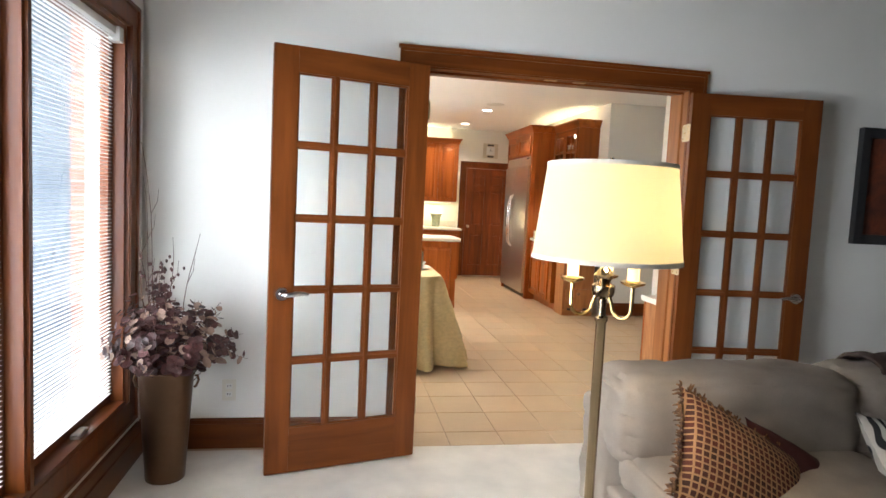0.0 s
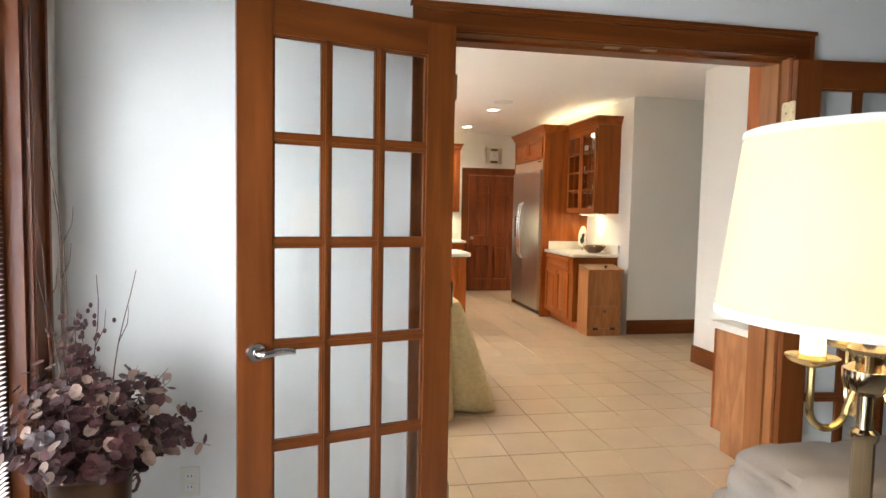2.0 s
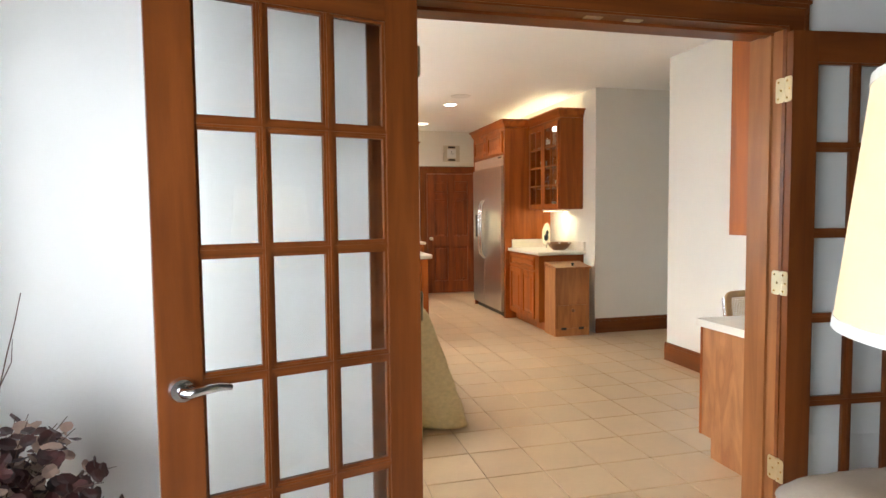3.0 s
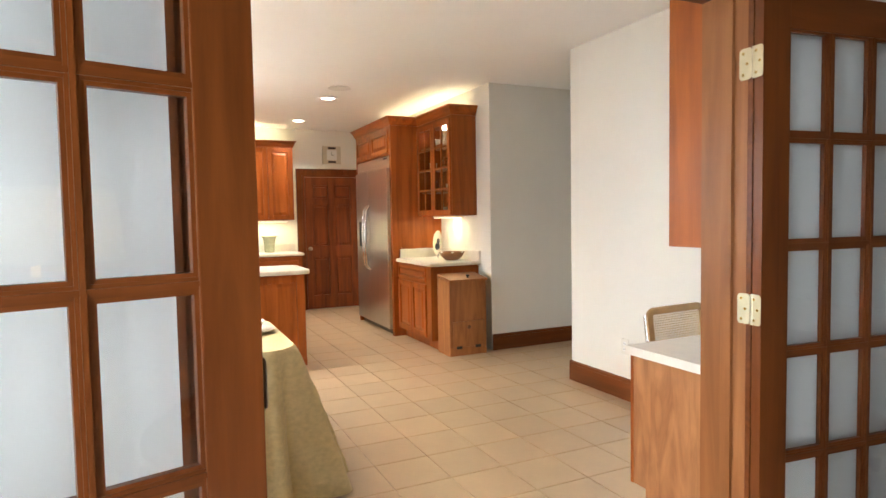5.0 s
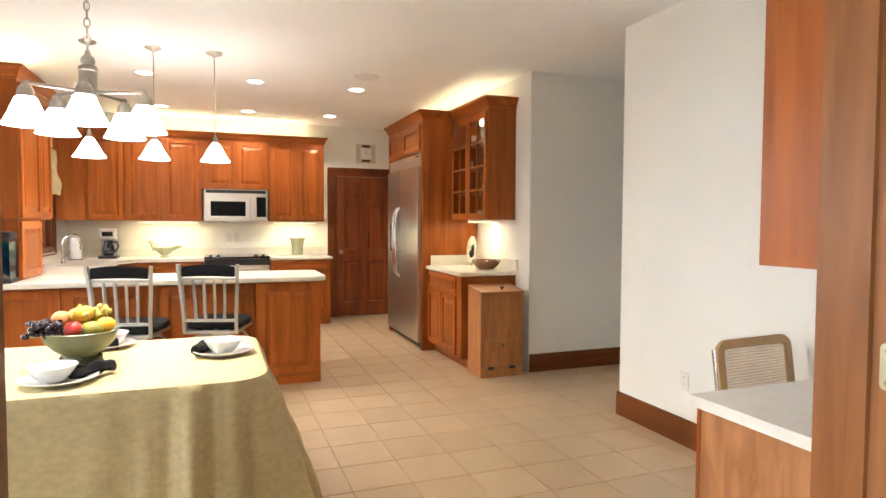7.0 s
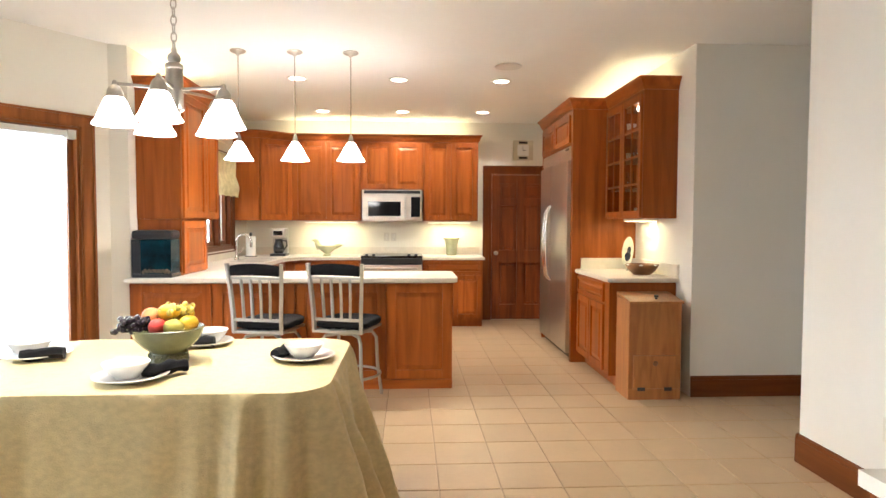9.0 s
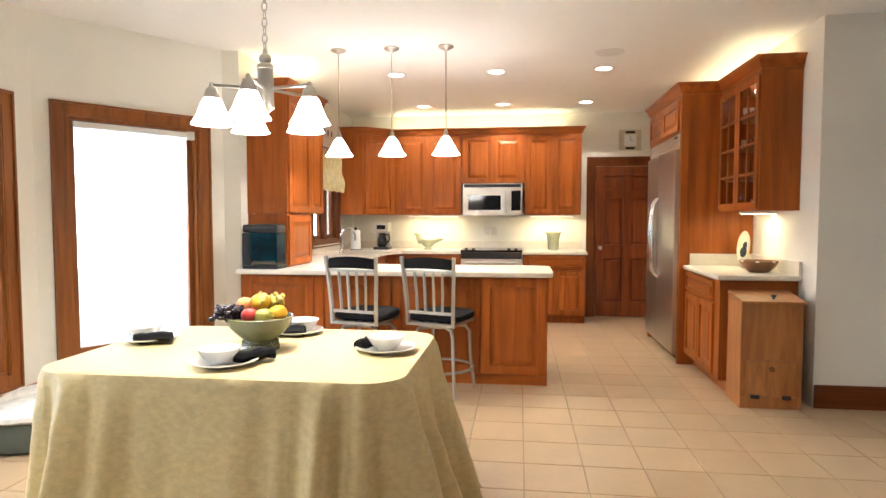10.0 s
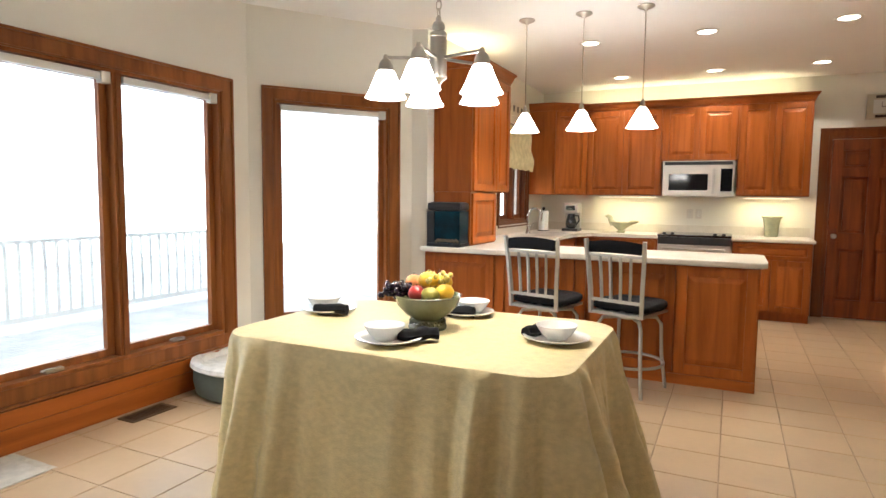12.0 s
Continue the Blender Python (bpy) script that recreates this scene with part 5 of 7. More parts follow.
for s in range(60):
    a, lean = rnd.uniform(0, 6.28), rnd.uniform(0.05, 0.95) ** 0.8
    out = Vector((math.cos(a) * 0.36 + 0.04, math.sin(a) * 0.24 - 0.03, 0))
    top = Vector((out.x * lean, out.y * lean, 0.50 + 0.40 * (1 - lean ** 2) * rnd.uniform(0.55, 1.0) + 0.10 * rnd.random()))
    base = Vector((rnd.uniform(-0.04, 0.04), rnd.uniform(-0.04, 0.04), 0.02))
    mid = Vector((top.x * 0.18 + base.x * 0.7, top.y * 0.18 + base.y * 0.7, 0.45))
    pts = []
    for i in range(9):
        t = i / 8
        p = base * (1 - t) ** 2 + mid * 2 * t * (1 - t) + top * t * t
        if t > 0.7:
            p.z -= (t - 0.7) ** 2 * lean * 0.9
        pts.append(p)
    tube(stems, pts, [0.003 - 0.002 * i / 8 for i in range(9)], 5)
    # round leaves in pairs along the stem, smaller towards its tip, a few more in between
    pairs = rnd.randint(7, 10)
    faded = rnd.random() < 0.42
    for i in range(pairs * 2):
        t = 0.48 + 0.52 * (i // 2 + 0.6 * rnd.random()) / pairs
        k = min(7, int(t * 8))
        p = pts[k].lerp(pts[k + 1], t * 8 - k)
        if p.z < 0.45:
            continue
        along = (pts[k + 1] - pts[k]).normalized()
        d = along.orthogonal().normalized()
        d.rotate(Matrix.Rotation(rnd.uniform(-0.5, 0.5) + math.pi * (i % 2) + 1.57 * (i // 2 % 2), 3, along))
        r = rnd.uniform(0.019, 0.030) * (1.15 - 0.45 * (t - 0.48) / 0.52)
        leaf(pale if rnd.random() < (0.42 if faded else 0.08) and p.z < 0.80 else dark, p + d * r * 1.05, along + d * rnd.uniform(-0.9, 0.5) + Vector((0, -0.35, 0.2)), r, rnd)
for x1, y1, z1 in ((-0.13, 0.05, 1.50), (-0.17, 0.02, 1.24), (-0.12, -0.05, 1.08), (0.0, 0.04, 1.06), (0.12, 0.02, 1.08), (-0.16, 0.12, 1.34)):
    pts, base = [], Vector((0.0, 0.0, 0.05))
    for i in range(14):
        t = i / 13
        pts.append(base.lerp(Vector((x1, y1, z1)), t) + Vector((0.016 * math.sin(t * 9 + x1 * 40), 0.012 * math.sin(t * 7 + 1), 0)) * t)
    tube(twigs, pts, [0.0038 - 0.0026 * i / 13 for i in range(14)], 5)
    for k in (7, 10):
        tube(twigs, [pts[k], pts[k] + Vector((0.025, 0.01, 0.06)), pts[k] + Vector((0.03, 0.01, 0.12))], [0.002, 0.0016, 0.001], 4)
for k in range(60):
    a, h = rnd.uniform(0, 6.28), rnd.uniform(0.72, 0.98)
    r = rnd.uniform(0, 0.10)
    blob(dark, math.cos(a) * r - 0.02, math.sin(a) * r, h, 0.006, 0.006, 0.009, 6)
tagged(part("stem_spray", stems, stem_mat, bouquet), kind="stuff")
tagged(part("leaves", dark, leaf_mat, bouquet, "dusky purple round leaves"), kind="stuff")
tagged(part("pale_leaves", pale, leaf_pale, bouquet, "faded pink-cream round leaves"), kind="stuff")
tagged(part("twig_spray", twigs, stem_mat, bouquet, "bare reddish twigs"), kind="stuff")


# ---- wall plates, picture ----
def outlet(x, y, z, turn, label="ivory duplex wall outlet plate", mat=cream_plate):
    o = thing("wall_outlet", (x, y, z), label, "outlet", "wall outlets", turn)
    part("plate", box(bmesh.new(), -0.036, -0.006, -0.058, 0.036, -0.0005, 0.058, 0.002), mat, o)
    for dz in (-0.022, 0.022):
        s = part("socket", box(bmesh.new(), -0.017, -0.008, dz - 0.014, 0.017, -0.0061, dz + 0.014, 0.002), white_plastic, o)
        part("slot", boxes((-0.008, -0.0086, dz - 0.004, -0.005, -0.0081, dz + 0.006), (0.005, -0.0086, dz - 0.004, 0.008, -0.0081, dz + 0.006)), black_plastic, s)


outlet(-0.22, WY0, 0.32, 0)
outlet(RXN, 4.20, 0.40, -90)
outlet(1.27, BY, 1.16, 0, "steel duplex outlet plate above the worktop", steel_h)
outlet(1.17, BY, 1.16, 0, "steel duplex outlet plate above the worktop", steel_h)

pic = thing("framed_picture", (3.50, WY0, 1.25), "abstract rust and black painting in a dark frame", "picture")
part("frame", boxes((0, -0.04, 0, 0.06, -0.001, 0.72), (1.0, -0.04, 0, 1.06, -0.001, 0.72), (0.06, -0.04, 0, 1.0, -0.001, 0.06), (0.06, -0.04, 0.66, 1.0, -0.001, 0.72)), black_plastic, pic, "black wooden frame")
part("canvas", boxes((0.06, -0.02, 0.06, 1.0, -0.004, 0.66)), material("rust_abstract", (0.16, 0.035, 0.012), 0.6, scale=5, fine=40, spread=0.5, tone=(0.03, 0.012, 0.01), bump=0.1, warp=1.0), pic, "rust and black painted canvas")

# ---- outdoors ----
deck_mat = material("pale_deck_boards", (0.86, 0.86, 0.84), 0.8, scale=4, fine=60, spread=0.12, bump=0.1, random_tone=0.06)
white_wood = material("white_painted_wood", (0.90, 0.90, 0.88), 0.6, scale=6, fine=80, spread=0.04, bump=0.03)
gravel_ground = material("pale_gravel", (0.90, 0.90, 0.88), 0.9, scale=2, fine=60, spread=0.3, bump=0.3)
brick_mat = material("red_brick", (0.33, 0.15, 0.10), 0.85, scale=14, fine=90, spread=0.2, bump=0.25, random_tone=0.18)
structure("ground", boxes((-120, -90, -0.6, -0.9, 110, -0.5)), gravel_ground, "pale gravel ground outside the windows", "ground")
bm = bmesh.new()
for k in range(28):
    box(bm, -5.0 + k * 0.115, 2.3, -0.12, -5.0 + k * 0.115 + 0.108, 9.0, -0.09)
box(bm, -5.0, 2.3, -0.5, -1.83, 9.0, -0.125)
structure("deck", bm, deck_mat, "pale timber deck outside the bay", "deck")
rail = thing("deck_railing", (-4.95, 2.4, -0.09), "white painted wooden deck railing", "railing")
part("top_rail", boxes((-0.05, 0, 0.90, 0.05, 6.4, 0.94)), white_wood, rail)
part("bottom_rail", boxes((-0.02, 0, 0.08, 0.02, 6.4, 0.14)), white_wood, rail)
for k in range(4):
    part("post", boxes((-0.045, k * 2.1, 0.0, 0.045, k * 2.1 + 0.09, 0.8995)), white_wood, rail)
for k in range(48):
    y = 0.13 + k * 0.13
    if min(abs(y + 0.02 - (q * 2.1 + 0.045)) for q in range(4)) > 0.07:
        part("baluster", boxes((-0.018, y, 0.1405, 0.018, y + 0.036, 0.8995)), white_wood, rail)


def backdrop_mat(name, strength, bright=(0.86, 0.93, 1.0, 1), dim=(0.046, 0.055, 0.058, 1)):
    """Glowing sky with a pale line of trees, the haze put into the colours."""
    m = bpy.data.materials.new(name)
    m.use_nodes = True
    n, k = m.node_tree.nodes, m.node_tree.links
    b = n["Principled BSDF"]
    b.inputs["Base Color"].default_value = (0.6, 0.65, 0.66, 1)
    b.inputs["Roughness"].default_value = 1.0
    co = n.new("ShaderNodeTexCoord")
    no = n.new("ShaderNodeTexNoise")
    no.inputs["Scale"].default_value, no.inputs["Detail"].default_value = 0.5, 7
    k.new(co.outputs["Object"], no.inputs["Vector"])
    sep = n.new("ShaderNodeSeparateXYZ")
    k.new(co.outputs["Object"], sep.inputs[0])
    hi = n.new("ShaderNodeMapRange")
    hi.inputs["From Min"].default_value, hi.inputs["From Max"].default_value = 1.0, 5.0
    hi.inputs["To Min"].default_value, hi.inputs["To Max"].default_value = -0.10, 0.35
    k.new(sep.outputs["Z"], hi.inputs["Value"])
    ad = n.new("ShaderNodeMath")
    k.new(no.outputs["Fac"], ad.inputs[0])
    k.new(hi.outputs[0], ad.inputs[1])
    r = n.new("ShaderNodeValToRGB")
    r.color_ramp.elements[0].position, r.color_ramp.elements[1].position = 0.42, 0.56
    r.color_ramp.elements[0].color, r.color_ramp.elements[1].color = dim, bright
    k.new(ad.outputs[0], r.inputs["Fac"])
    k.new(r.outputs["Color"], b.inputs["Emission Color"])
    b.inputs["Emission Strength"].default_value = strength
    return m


haze = backdrop_mat("bright_overcast_distance", BACKDROP)
structure("backdrop", boxes((-14.0, 1.9, -0.5, -13.9, 11.0, 5.6)), haze, "bright hazy trees and sky in the distance", "backdrop")
# paler tree colour and strong glow put in so the far garden reads washed out
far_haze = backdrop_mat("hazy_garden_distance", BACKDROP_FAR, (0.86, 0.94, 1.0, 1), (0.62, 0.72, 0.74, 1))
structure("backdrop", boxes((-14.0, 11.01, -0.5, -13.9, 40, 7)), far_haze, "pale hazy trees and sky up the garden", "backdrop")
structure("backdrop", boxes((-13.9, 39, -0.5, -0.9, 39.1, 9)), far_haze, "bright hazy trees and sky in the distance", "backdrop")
structure("backdrop", boxes((-9.0, -24, -0.5, -8.9, 1.8, 4.7)), backdrop_mat("bright_open_sky", BACKDROP_LIVING, (0.72, 0.85, 1.0, 1), (0.50, 0.62, 0.78, 1)), "bright hazy sky in the distance", "backdrop")
# the brick return of the house outside the living room window
wallb = thing("brick_wall", (-0.968, 1.99, -0.5), "red brick outer wall beyond the living room window", "brick wall", kind="structure")
part("mortar", boxes((0.003, 0.006, 0, 0.108, 0.10, 3.6)), material("mortar", (0.5, 0.48, 0.44), 0.9, scale=8, fine=90, spread=0.1, bump=0.2), wallb)


# ---- kitchen: appliances ----
mw = thing("microwave", (0.872, 9.52, 1.372), "stainless steel over-range microwave oven", "microwave")
part("body", boxes((0, 0.03, 0, 0.775, 0.428, 0.415)), steel_h, mw)
part("vent", boxes((0.02, 0.006, 0.366, 0.755, 0.0295, 0.405), (0.03, 0.0, 0.372, 0.745, 0.0055, 0.378), (0.03, 0.0, 0.383, 0.745, 0.0055, 0.389), (0.03, 0.0, 0.394, 0.745, 0.0055, 0.400)), black_plastic, mw, "dark louvred vent")
door = part("door", box(bmesh.new(), 0.004, 0.0, 0.004, 0.60, 0.0295, 0.348, 0.004), steel_h, mw)
part("window", box(bmesh.new(), 0.075, -0.003, 0.07, 0.50, -0.0005, 0.26, 0.0), black_glass, door, "dark glass")
part("handle", box(bmesh.new(), 0.545, -0.028, 0.03, 0.575, -0.0005, 0.32, 0.006), steel, door)
part("control_panel", box(bmesh.new(), 0.606, 0.0, 0.004, 0.771, 0.0295, 0.348, 0.003), steel_h, mw)
part("keypad", boxes((0.635, -0.002, 0.06, 0.755, -0.0005, 0.32)), black_glass, mw, "black touch keypad")

rg = thing("range", (0.872, 9.28, 0), "slide-in range with a black cooktop and steel front", "stove")
part("body", boxes((0.002, 0.03, 0.08, 0.775, 0.66, 0.905)), steel_h, rg)
part("cooktop", box(bmesh.new(), -0.004, 0.0, 0.9055, 0.781, 0.64, 0.932, 0.004), black_glass, rg, "black glass cooktop")
part("control_panel", box(bmesh.new(), 0.002, -0.012, 0.82, 0.775, 0.0295, 0.905, 0.006), black_plastic, rg)
for x in (0.07, 0.16, 0.61, 0.70):
    bm = bmesh.new()
    lathe(bm, [(0.022, 0.0), (0.022, 0.012), (0.018, 0.022), (0.002, 0.024)], seg=16)
    bm.transform(Matrix.Translation((x, 0.03, 0.9325)))
    part("knob", bm, black_plastic, rg, "", True)
part("oven_door", box(bmesh.new(), 0.004, 0.0, 0.24, 0.773, 0.0295, 0.815, 0.004), steel_h, rg)
part("handle", tube(bmesh.new(), [(0.06, 0.0, 0.77), (0.06, -0.045, 0.775), (0.71, -0.045, 0.775), (0.71, 0.0, 0.77)], 0.012, 10), steel, rg, "bright bar handle", True)
part("drawer", box(bmesh.new(), 0.004, 0.0, 0.085, 0.773, 0.0295, 0.235, 0.004), steel_h, rg)
part("plinth", boxes((0.02, 0.06, 0.0, 0.755, 0.64, 0.0795)), black_plastic, rg)
for x, y, r in ((0.2, 0.18, 0.09), (0.57, 0.18, 0.075), (0.2, 0.46, 0.075), (0.57, 0.46, 0.09)):
    part("burner_ring", lathe(bmesh.new(), [(r, 0.9322), (r + 0.004, 0.9322), (r + 0.004, 0.9328), (r, 0.9328)], x, y, 0, 28, True), steel, rg)

faucet = thing("faucet", (-0.52, 8.70, 0.915), "tall arched chrome kitchen faucet at the sink", "faucet")
pts = [(0, 0, 0.0), (0, 0, 0.20)] + [(0.085 - 0.085 * math.cos(radians(t)), 0, 0.20 + 0.10 * math.sin(radians(t))) for t in range(15, 181, 15)] + [(0.17, 0, 0.15)]
part("spout", tube(bmesh.new(), pts, 0.013, 12), chrome, faucet, "", True)
part("base", lathe(bmesh.new(), [(0.03, 0.0005), (0.03, 0.012), (0.018, 0.03), (0.016, 0.06)], seg=20), chrome, faucet, "", True)
part("lever", tube(bmesh.new(), [(0, 0.015, 0.06), (0.02, 0.05, 0.09), (0.05, 0.09, 0.12)], [0.008, 0.007, 0.006], 8), chrome, faucet, "", True)
sinkt = thing("sink", (-0.30, 8.72, 0.916), "stainless steel sink let into the worktop", "sink")
part("rim", boxes((-0.20, -0.36, 0.0, 0.17, -0.33, 0.004), (-0.20, 0.33, 0.0, 0.17, 0.36, 0.004), (-0.20, -0.33, 0.0, -0.17, 0.33, 0.004), (0.14, -0.33, 0.0, 0.17, 0.33, 0.004)), steel, sinkt)
part("basin", boxes((-0.169, -0.329, -0.0005, 0.139, 0.329, 0.0012)), steel_h, sinkt)

cm = thing("coffee_maker", (-0.22, 9.62, 0.915), "black and silver drip coffee maker on the worktop", "coffee maker")
part("base", box(bmesh.new(), -0.10, -0.13, 0.0005, 0.10, 0.12, 0.035, 0.006), black_plastic, cm)
part("column", box(bmesh.new(), -0.095, 0.03, 0.035, 0.095, 0.12, 0.24, 0.006), steel, cm)
part("brew_head", box(bmesh.new(), -0.095, -0.10, 0.24, 0.095, 0.12, 0.36, 0.012), steel_h, cm)
part("display", boxes((-0.06, -0.104, 0.27, 0.06, -0.1005, 0.33)), black_glass, cm)
carafe = part("carafe", lathe(bmesh.new(), [(0.05, 0.037), (0.068, 0.06), (0.07, 0.12), (0.05, 0.18), (0.045, 0.21), (0.052, 0.222)], 0, -0.045, 0, 24), black_glass, cm, "dark glass carafe", True)
part("handle", tube(bmesh.new(), [(0.045, -0.06, 0.20), (0.105, -0.09, 0.20), (0.115, -0.095, 0.14), (0.07, -0.07, 0.08)], 0.010, 8), black_plastic, carafe, "", True)

bird = thing("bird_dish", (0.40, 9.62, 0.915), "pale green glazed bird-shaped dish", "dish")
pale_green = material("pale_green_glaze", (0.42, 0.43, 0.28), 0.22, scale=9, fine=60, spread=0.12, bump=0.02)
bm = lathe(bmesh.new(), [(0.05, 0.0005), (0.055, 0.012), (0.03, 0.03), (0.07, 0.06), (0.115, 0.10), (0.128, 0.13), (0.122, 0.13), (0.105, 0.105), (0.06, 0.07), (0.001, 0.05)], seg=28)
part("bowl", bm, pale_green, bird, "", True)
bm = tube(bmesh.new(), [(-0.09, 0, 0.10), (-0.125, 0, 0.15), (-0.14, 0, 0.19), (-0.165, 0, 0.205), (-0.20, 0, 0.205)], [0.045, 0.035, 0.028, 0.024, 0.005], 12)
part("head", bm, pale_green, bird, "", True)
part("tail", tube(bmesh.new(), [(0.10, 0, 0.115), (0.15, 0, 0.135), (0.21, 0, 0.14)], [0.03, 0.024, 0.006], 10), pale_green, bird, "", True)

cup = thing("utensil_crock", (2.06, 9.78, 0.915), "pale green flared ceramic crock beside the range", "crock")
part("body", lathe(bmesh.new(), [(0.066, 0.0005), (0.070, 0.02), (0.076, 0.12), (0.092, 0.21), (0.115, 0.232), (0.112, 0.236), (0.086, 0.212), (0.070, 0.12), (0.064, 0.02), (0.001, 0.015)], seg=28), pale_green, cup, "", True)

towel = thing("paper_towel_roll", (-0.54, 9.42, 0.915), "white paper towel roll on a dark stand", "paper towel")
part("roll", lathe(bmesh.new(), [(0.06, 0.012), (0.062, 0.02), (0.062, 0.25), (0.06, 0.258), (0.012, 0.258)], seg=24), white_plastic, towel, "", True)
part("stand", lathe(bmesh.new(), [(0.075, 0.0005), (0.075, 0.010), (0.01, 0.0115)], seg=24), black_plastic, towel)
part("knob", blob(bmesh.new(), 0, 0, 0.285, 0.02, 0.02, 0.026, 12), black_plastic, towel, "", True)

val = thing("roman_shade", (LX + 0.001, 8.20, 0), "pale yellow gathered fabric shade over the sink window", "window shade")
yellow_cloth = material("pale_yellow_fabric", (0.62, 0.56, 0.33), 0.85, scale=14, fine=160, spread=0.14, bump=0.2)
bm = bmesh.new()
N, Mv = 60, 22
g = []
for i in range(N + 1):
    row = []
    for j in range(Mv + 1):
        f = j / Mv
        x = 0.05 + 0.022 * math.sin(f * 11) * f + 0.012 * math.sin(i * 0.9) * f + (0.05 * f * f)
        row.append(bm.verts.new((x, 1.08 * i / N, 2.16 - 0.48 * f - 0.02 * abs(math.sin(i * 0.25)) * f)))
    g.append(row)
for i in range(N):
    for j in range(Mv):
        bm.faces.new((g[i][j], g[i + 1][j], g[i + 1][j + 1], g[i][j + 1]))
sh = part("fabric", bm, yellow_cloth, val, "", True)
sh.modifiers.new("thickness", "SOLIDIFY").thickness = 0.004
part("head_rail", boxes((0.0005, 0.0, 2.12, 0.05, 1.08, 2.165)), white_plastic, val)
pq = thing("wall_plaque", (LX + 0.001, 8.45, 2.30), "small cream plaque with dark marks above the window", "plaque")
part("board", boxes((0, 0, 0, 0.015, 0.62, 0.15)), cream_plate, pq)
for k in range(4):
    part("mark", boxes((0.0152, 0.07 + k * 0.14, 0.04, 0.018, 0.12 + k * 0.14, 0.11)), black_plastic, pq)

champagne = material("champagne_silver", (0.60, 0.54, 0.42), 0.36, 0.5, scale=9, fine=60, spread=0.08, bump=0.02)
clk = thing("wall_clock", (2.92, BY, 2.23), "square silver-framed wall clock above the back door", "clock")
part("frame", boxes((0, -0.03, 0, 0.06, -0.001, 0.27), (0.22, -0.03, 0, 0.28, -0.001, 0.27), (0.06, -0.03, 0, 0.22, -0.001, 0.06), (0.06, -0.03, 0.21, 0.22, -0.001, 0.27)), champagne, clk, "champagne silver frame")
part("face", boxes((0.06, -0.02, 0.06, 0.22, -0.002, 0.21)), white_ceramic, clk, "pale face")
part("hour_mark", boxes((0.08, -0.034, 0.015, 0.20, -0.0305, 0.045)), dark_marks_and_shade, clk)
part("hour_mark", boxes((0.08, -0.034, 0.225, 0.20, -0.0305, 0.255)), dark_marks_and_shade, clk)
part("clock_hand", boxes((0.138, -0.023, 0.13, 0.143, -0.0205, 0.185)), dark_marks_and_shade, clk)
part("clock_hand", boxes((0.138, -0.026, 0.13, 0.178, -0.0235, 0.135)), dark_marks_and_shade, clk)

# right worktop: bowl and leaning dish; bin below
wb = thing("wooden_bowl", (3.50, 6.68, 0.915), "round brown wooden bowl on the worktop", "bowl")
bowl_wood = material("turned_wood", (0.20, 0.085, 0.03), 0.4, stretch=(2, 2, 8), scale=3, fine=30, spread=0.25, bump=0.05)
part("body", lathe(bmesh.new(), [(0.07, 0.0005), (0.08, 0.008), (0.115, 0.04), (0.138, 0.08), (0.141, 0.092), (0.134, 0.092), (0.128, 0.08), (0.105, 0.043), (0.07, 0.018), (0.001, 0.016)], seg=36), bowl_wood, wb, "", True)
for k in range(3):
    part("rim_inlay", blob(bmesh.new(), 0.137 * math.cos(3.4 + k * 0.9), 0.137 * math.sin(3.4 + k * 0.9), 0.088, 0.018, 0.012, 0.006, 10), white_ceramic, wb)
dish = thing("decorative_plate", (3.565, 7.18, 0.915), "oval white plate with a dark motif leaning on a stand", "plate")
bm = lathe(bmesh.new(), [(0.001, 0.0), (0.06, 0.002), (0.10, 0.012), (0.125, 0.022), (0.123, 0.028), (0.095, 0.02), (0.001, 0.008)], seg=36)
bm.transform(pose(0, 0, 0.17, 78, 0, -40) @ Matrix.Diagonal((0.44, 1.15, 1, 1)))
part("plate", bm, material("ivory_glaze", (0.58, 0.53, 0.40), 0.3, scale=14, fine=60, spread=0.12, bump=0.02), dish, "", True)
bm = blob(bmesh.new(), 0.0, -0.055, 0.012, 0.045, 0.055, 0.008, 14)
blob(bm, 0.01, 0.015, 0.012, 0.022, 0.04, 0.007, 12)
bm.transform(pose(0, 0, 0.17, 78, 0, -40))
part("motif", bm, black_glass, dish, "dark painted motif", True)
part("stand", tube(bmesh.new(), [(-0.05, -0.10, 0.006), (0.0, 0.0, 0.02), (0.05, 0.06, 0.20), (0.03, 0.02, 0.06), (-0.03, -0.08, 0.05)], 0.005, 8), black_plastic, dish, "", True)

bn = thing("storage_bin", (3.17, 6.07, 0), "knotty pine vegetable bin with a lid and a lower hatch", "wooden bin")
BWd, BDp, BH = 0.41, 0.285, 0.80

def bin_side(x0, x1):
    """A board whose top follows the sloping lid."""
    bm = prism(bmesh.new(), [(0.018, 0.0005), (BDp, 0.0005), (BDp, BH - 0.03), (BDp - 0.035, BH - 0.032), (0.018, BH - 0.0545)], x0, x1)
    bm.transform(Matrix(((0, 0, 1, 0), (1, 0, 0, 0), (0, 1, 0, 0), (0, 0, 0, 1))))
    part("side", bm, pine, bn)


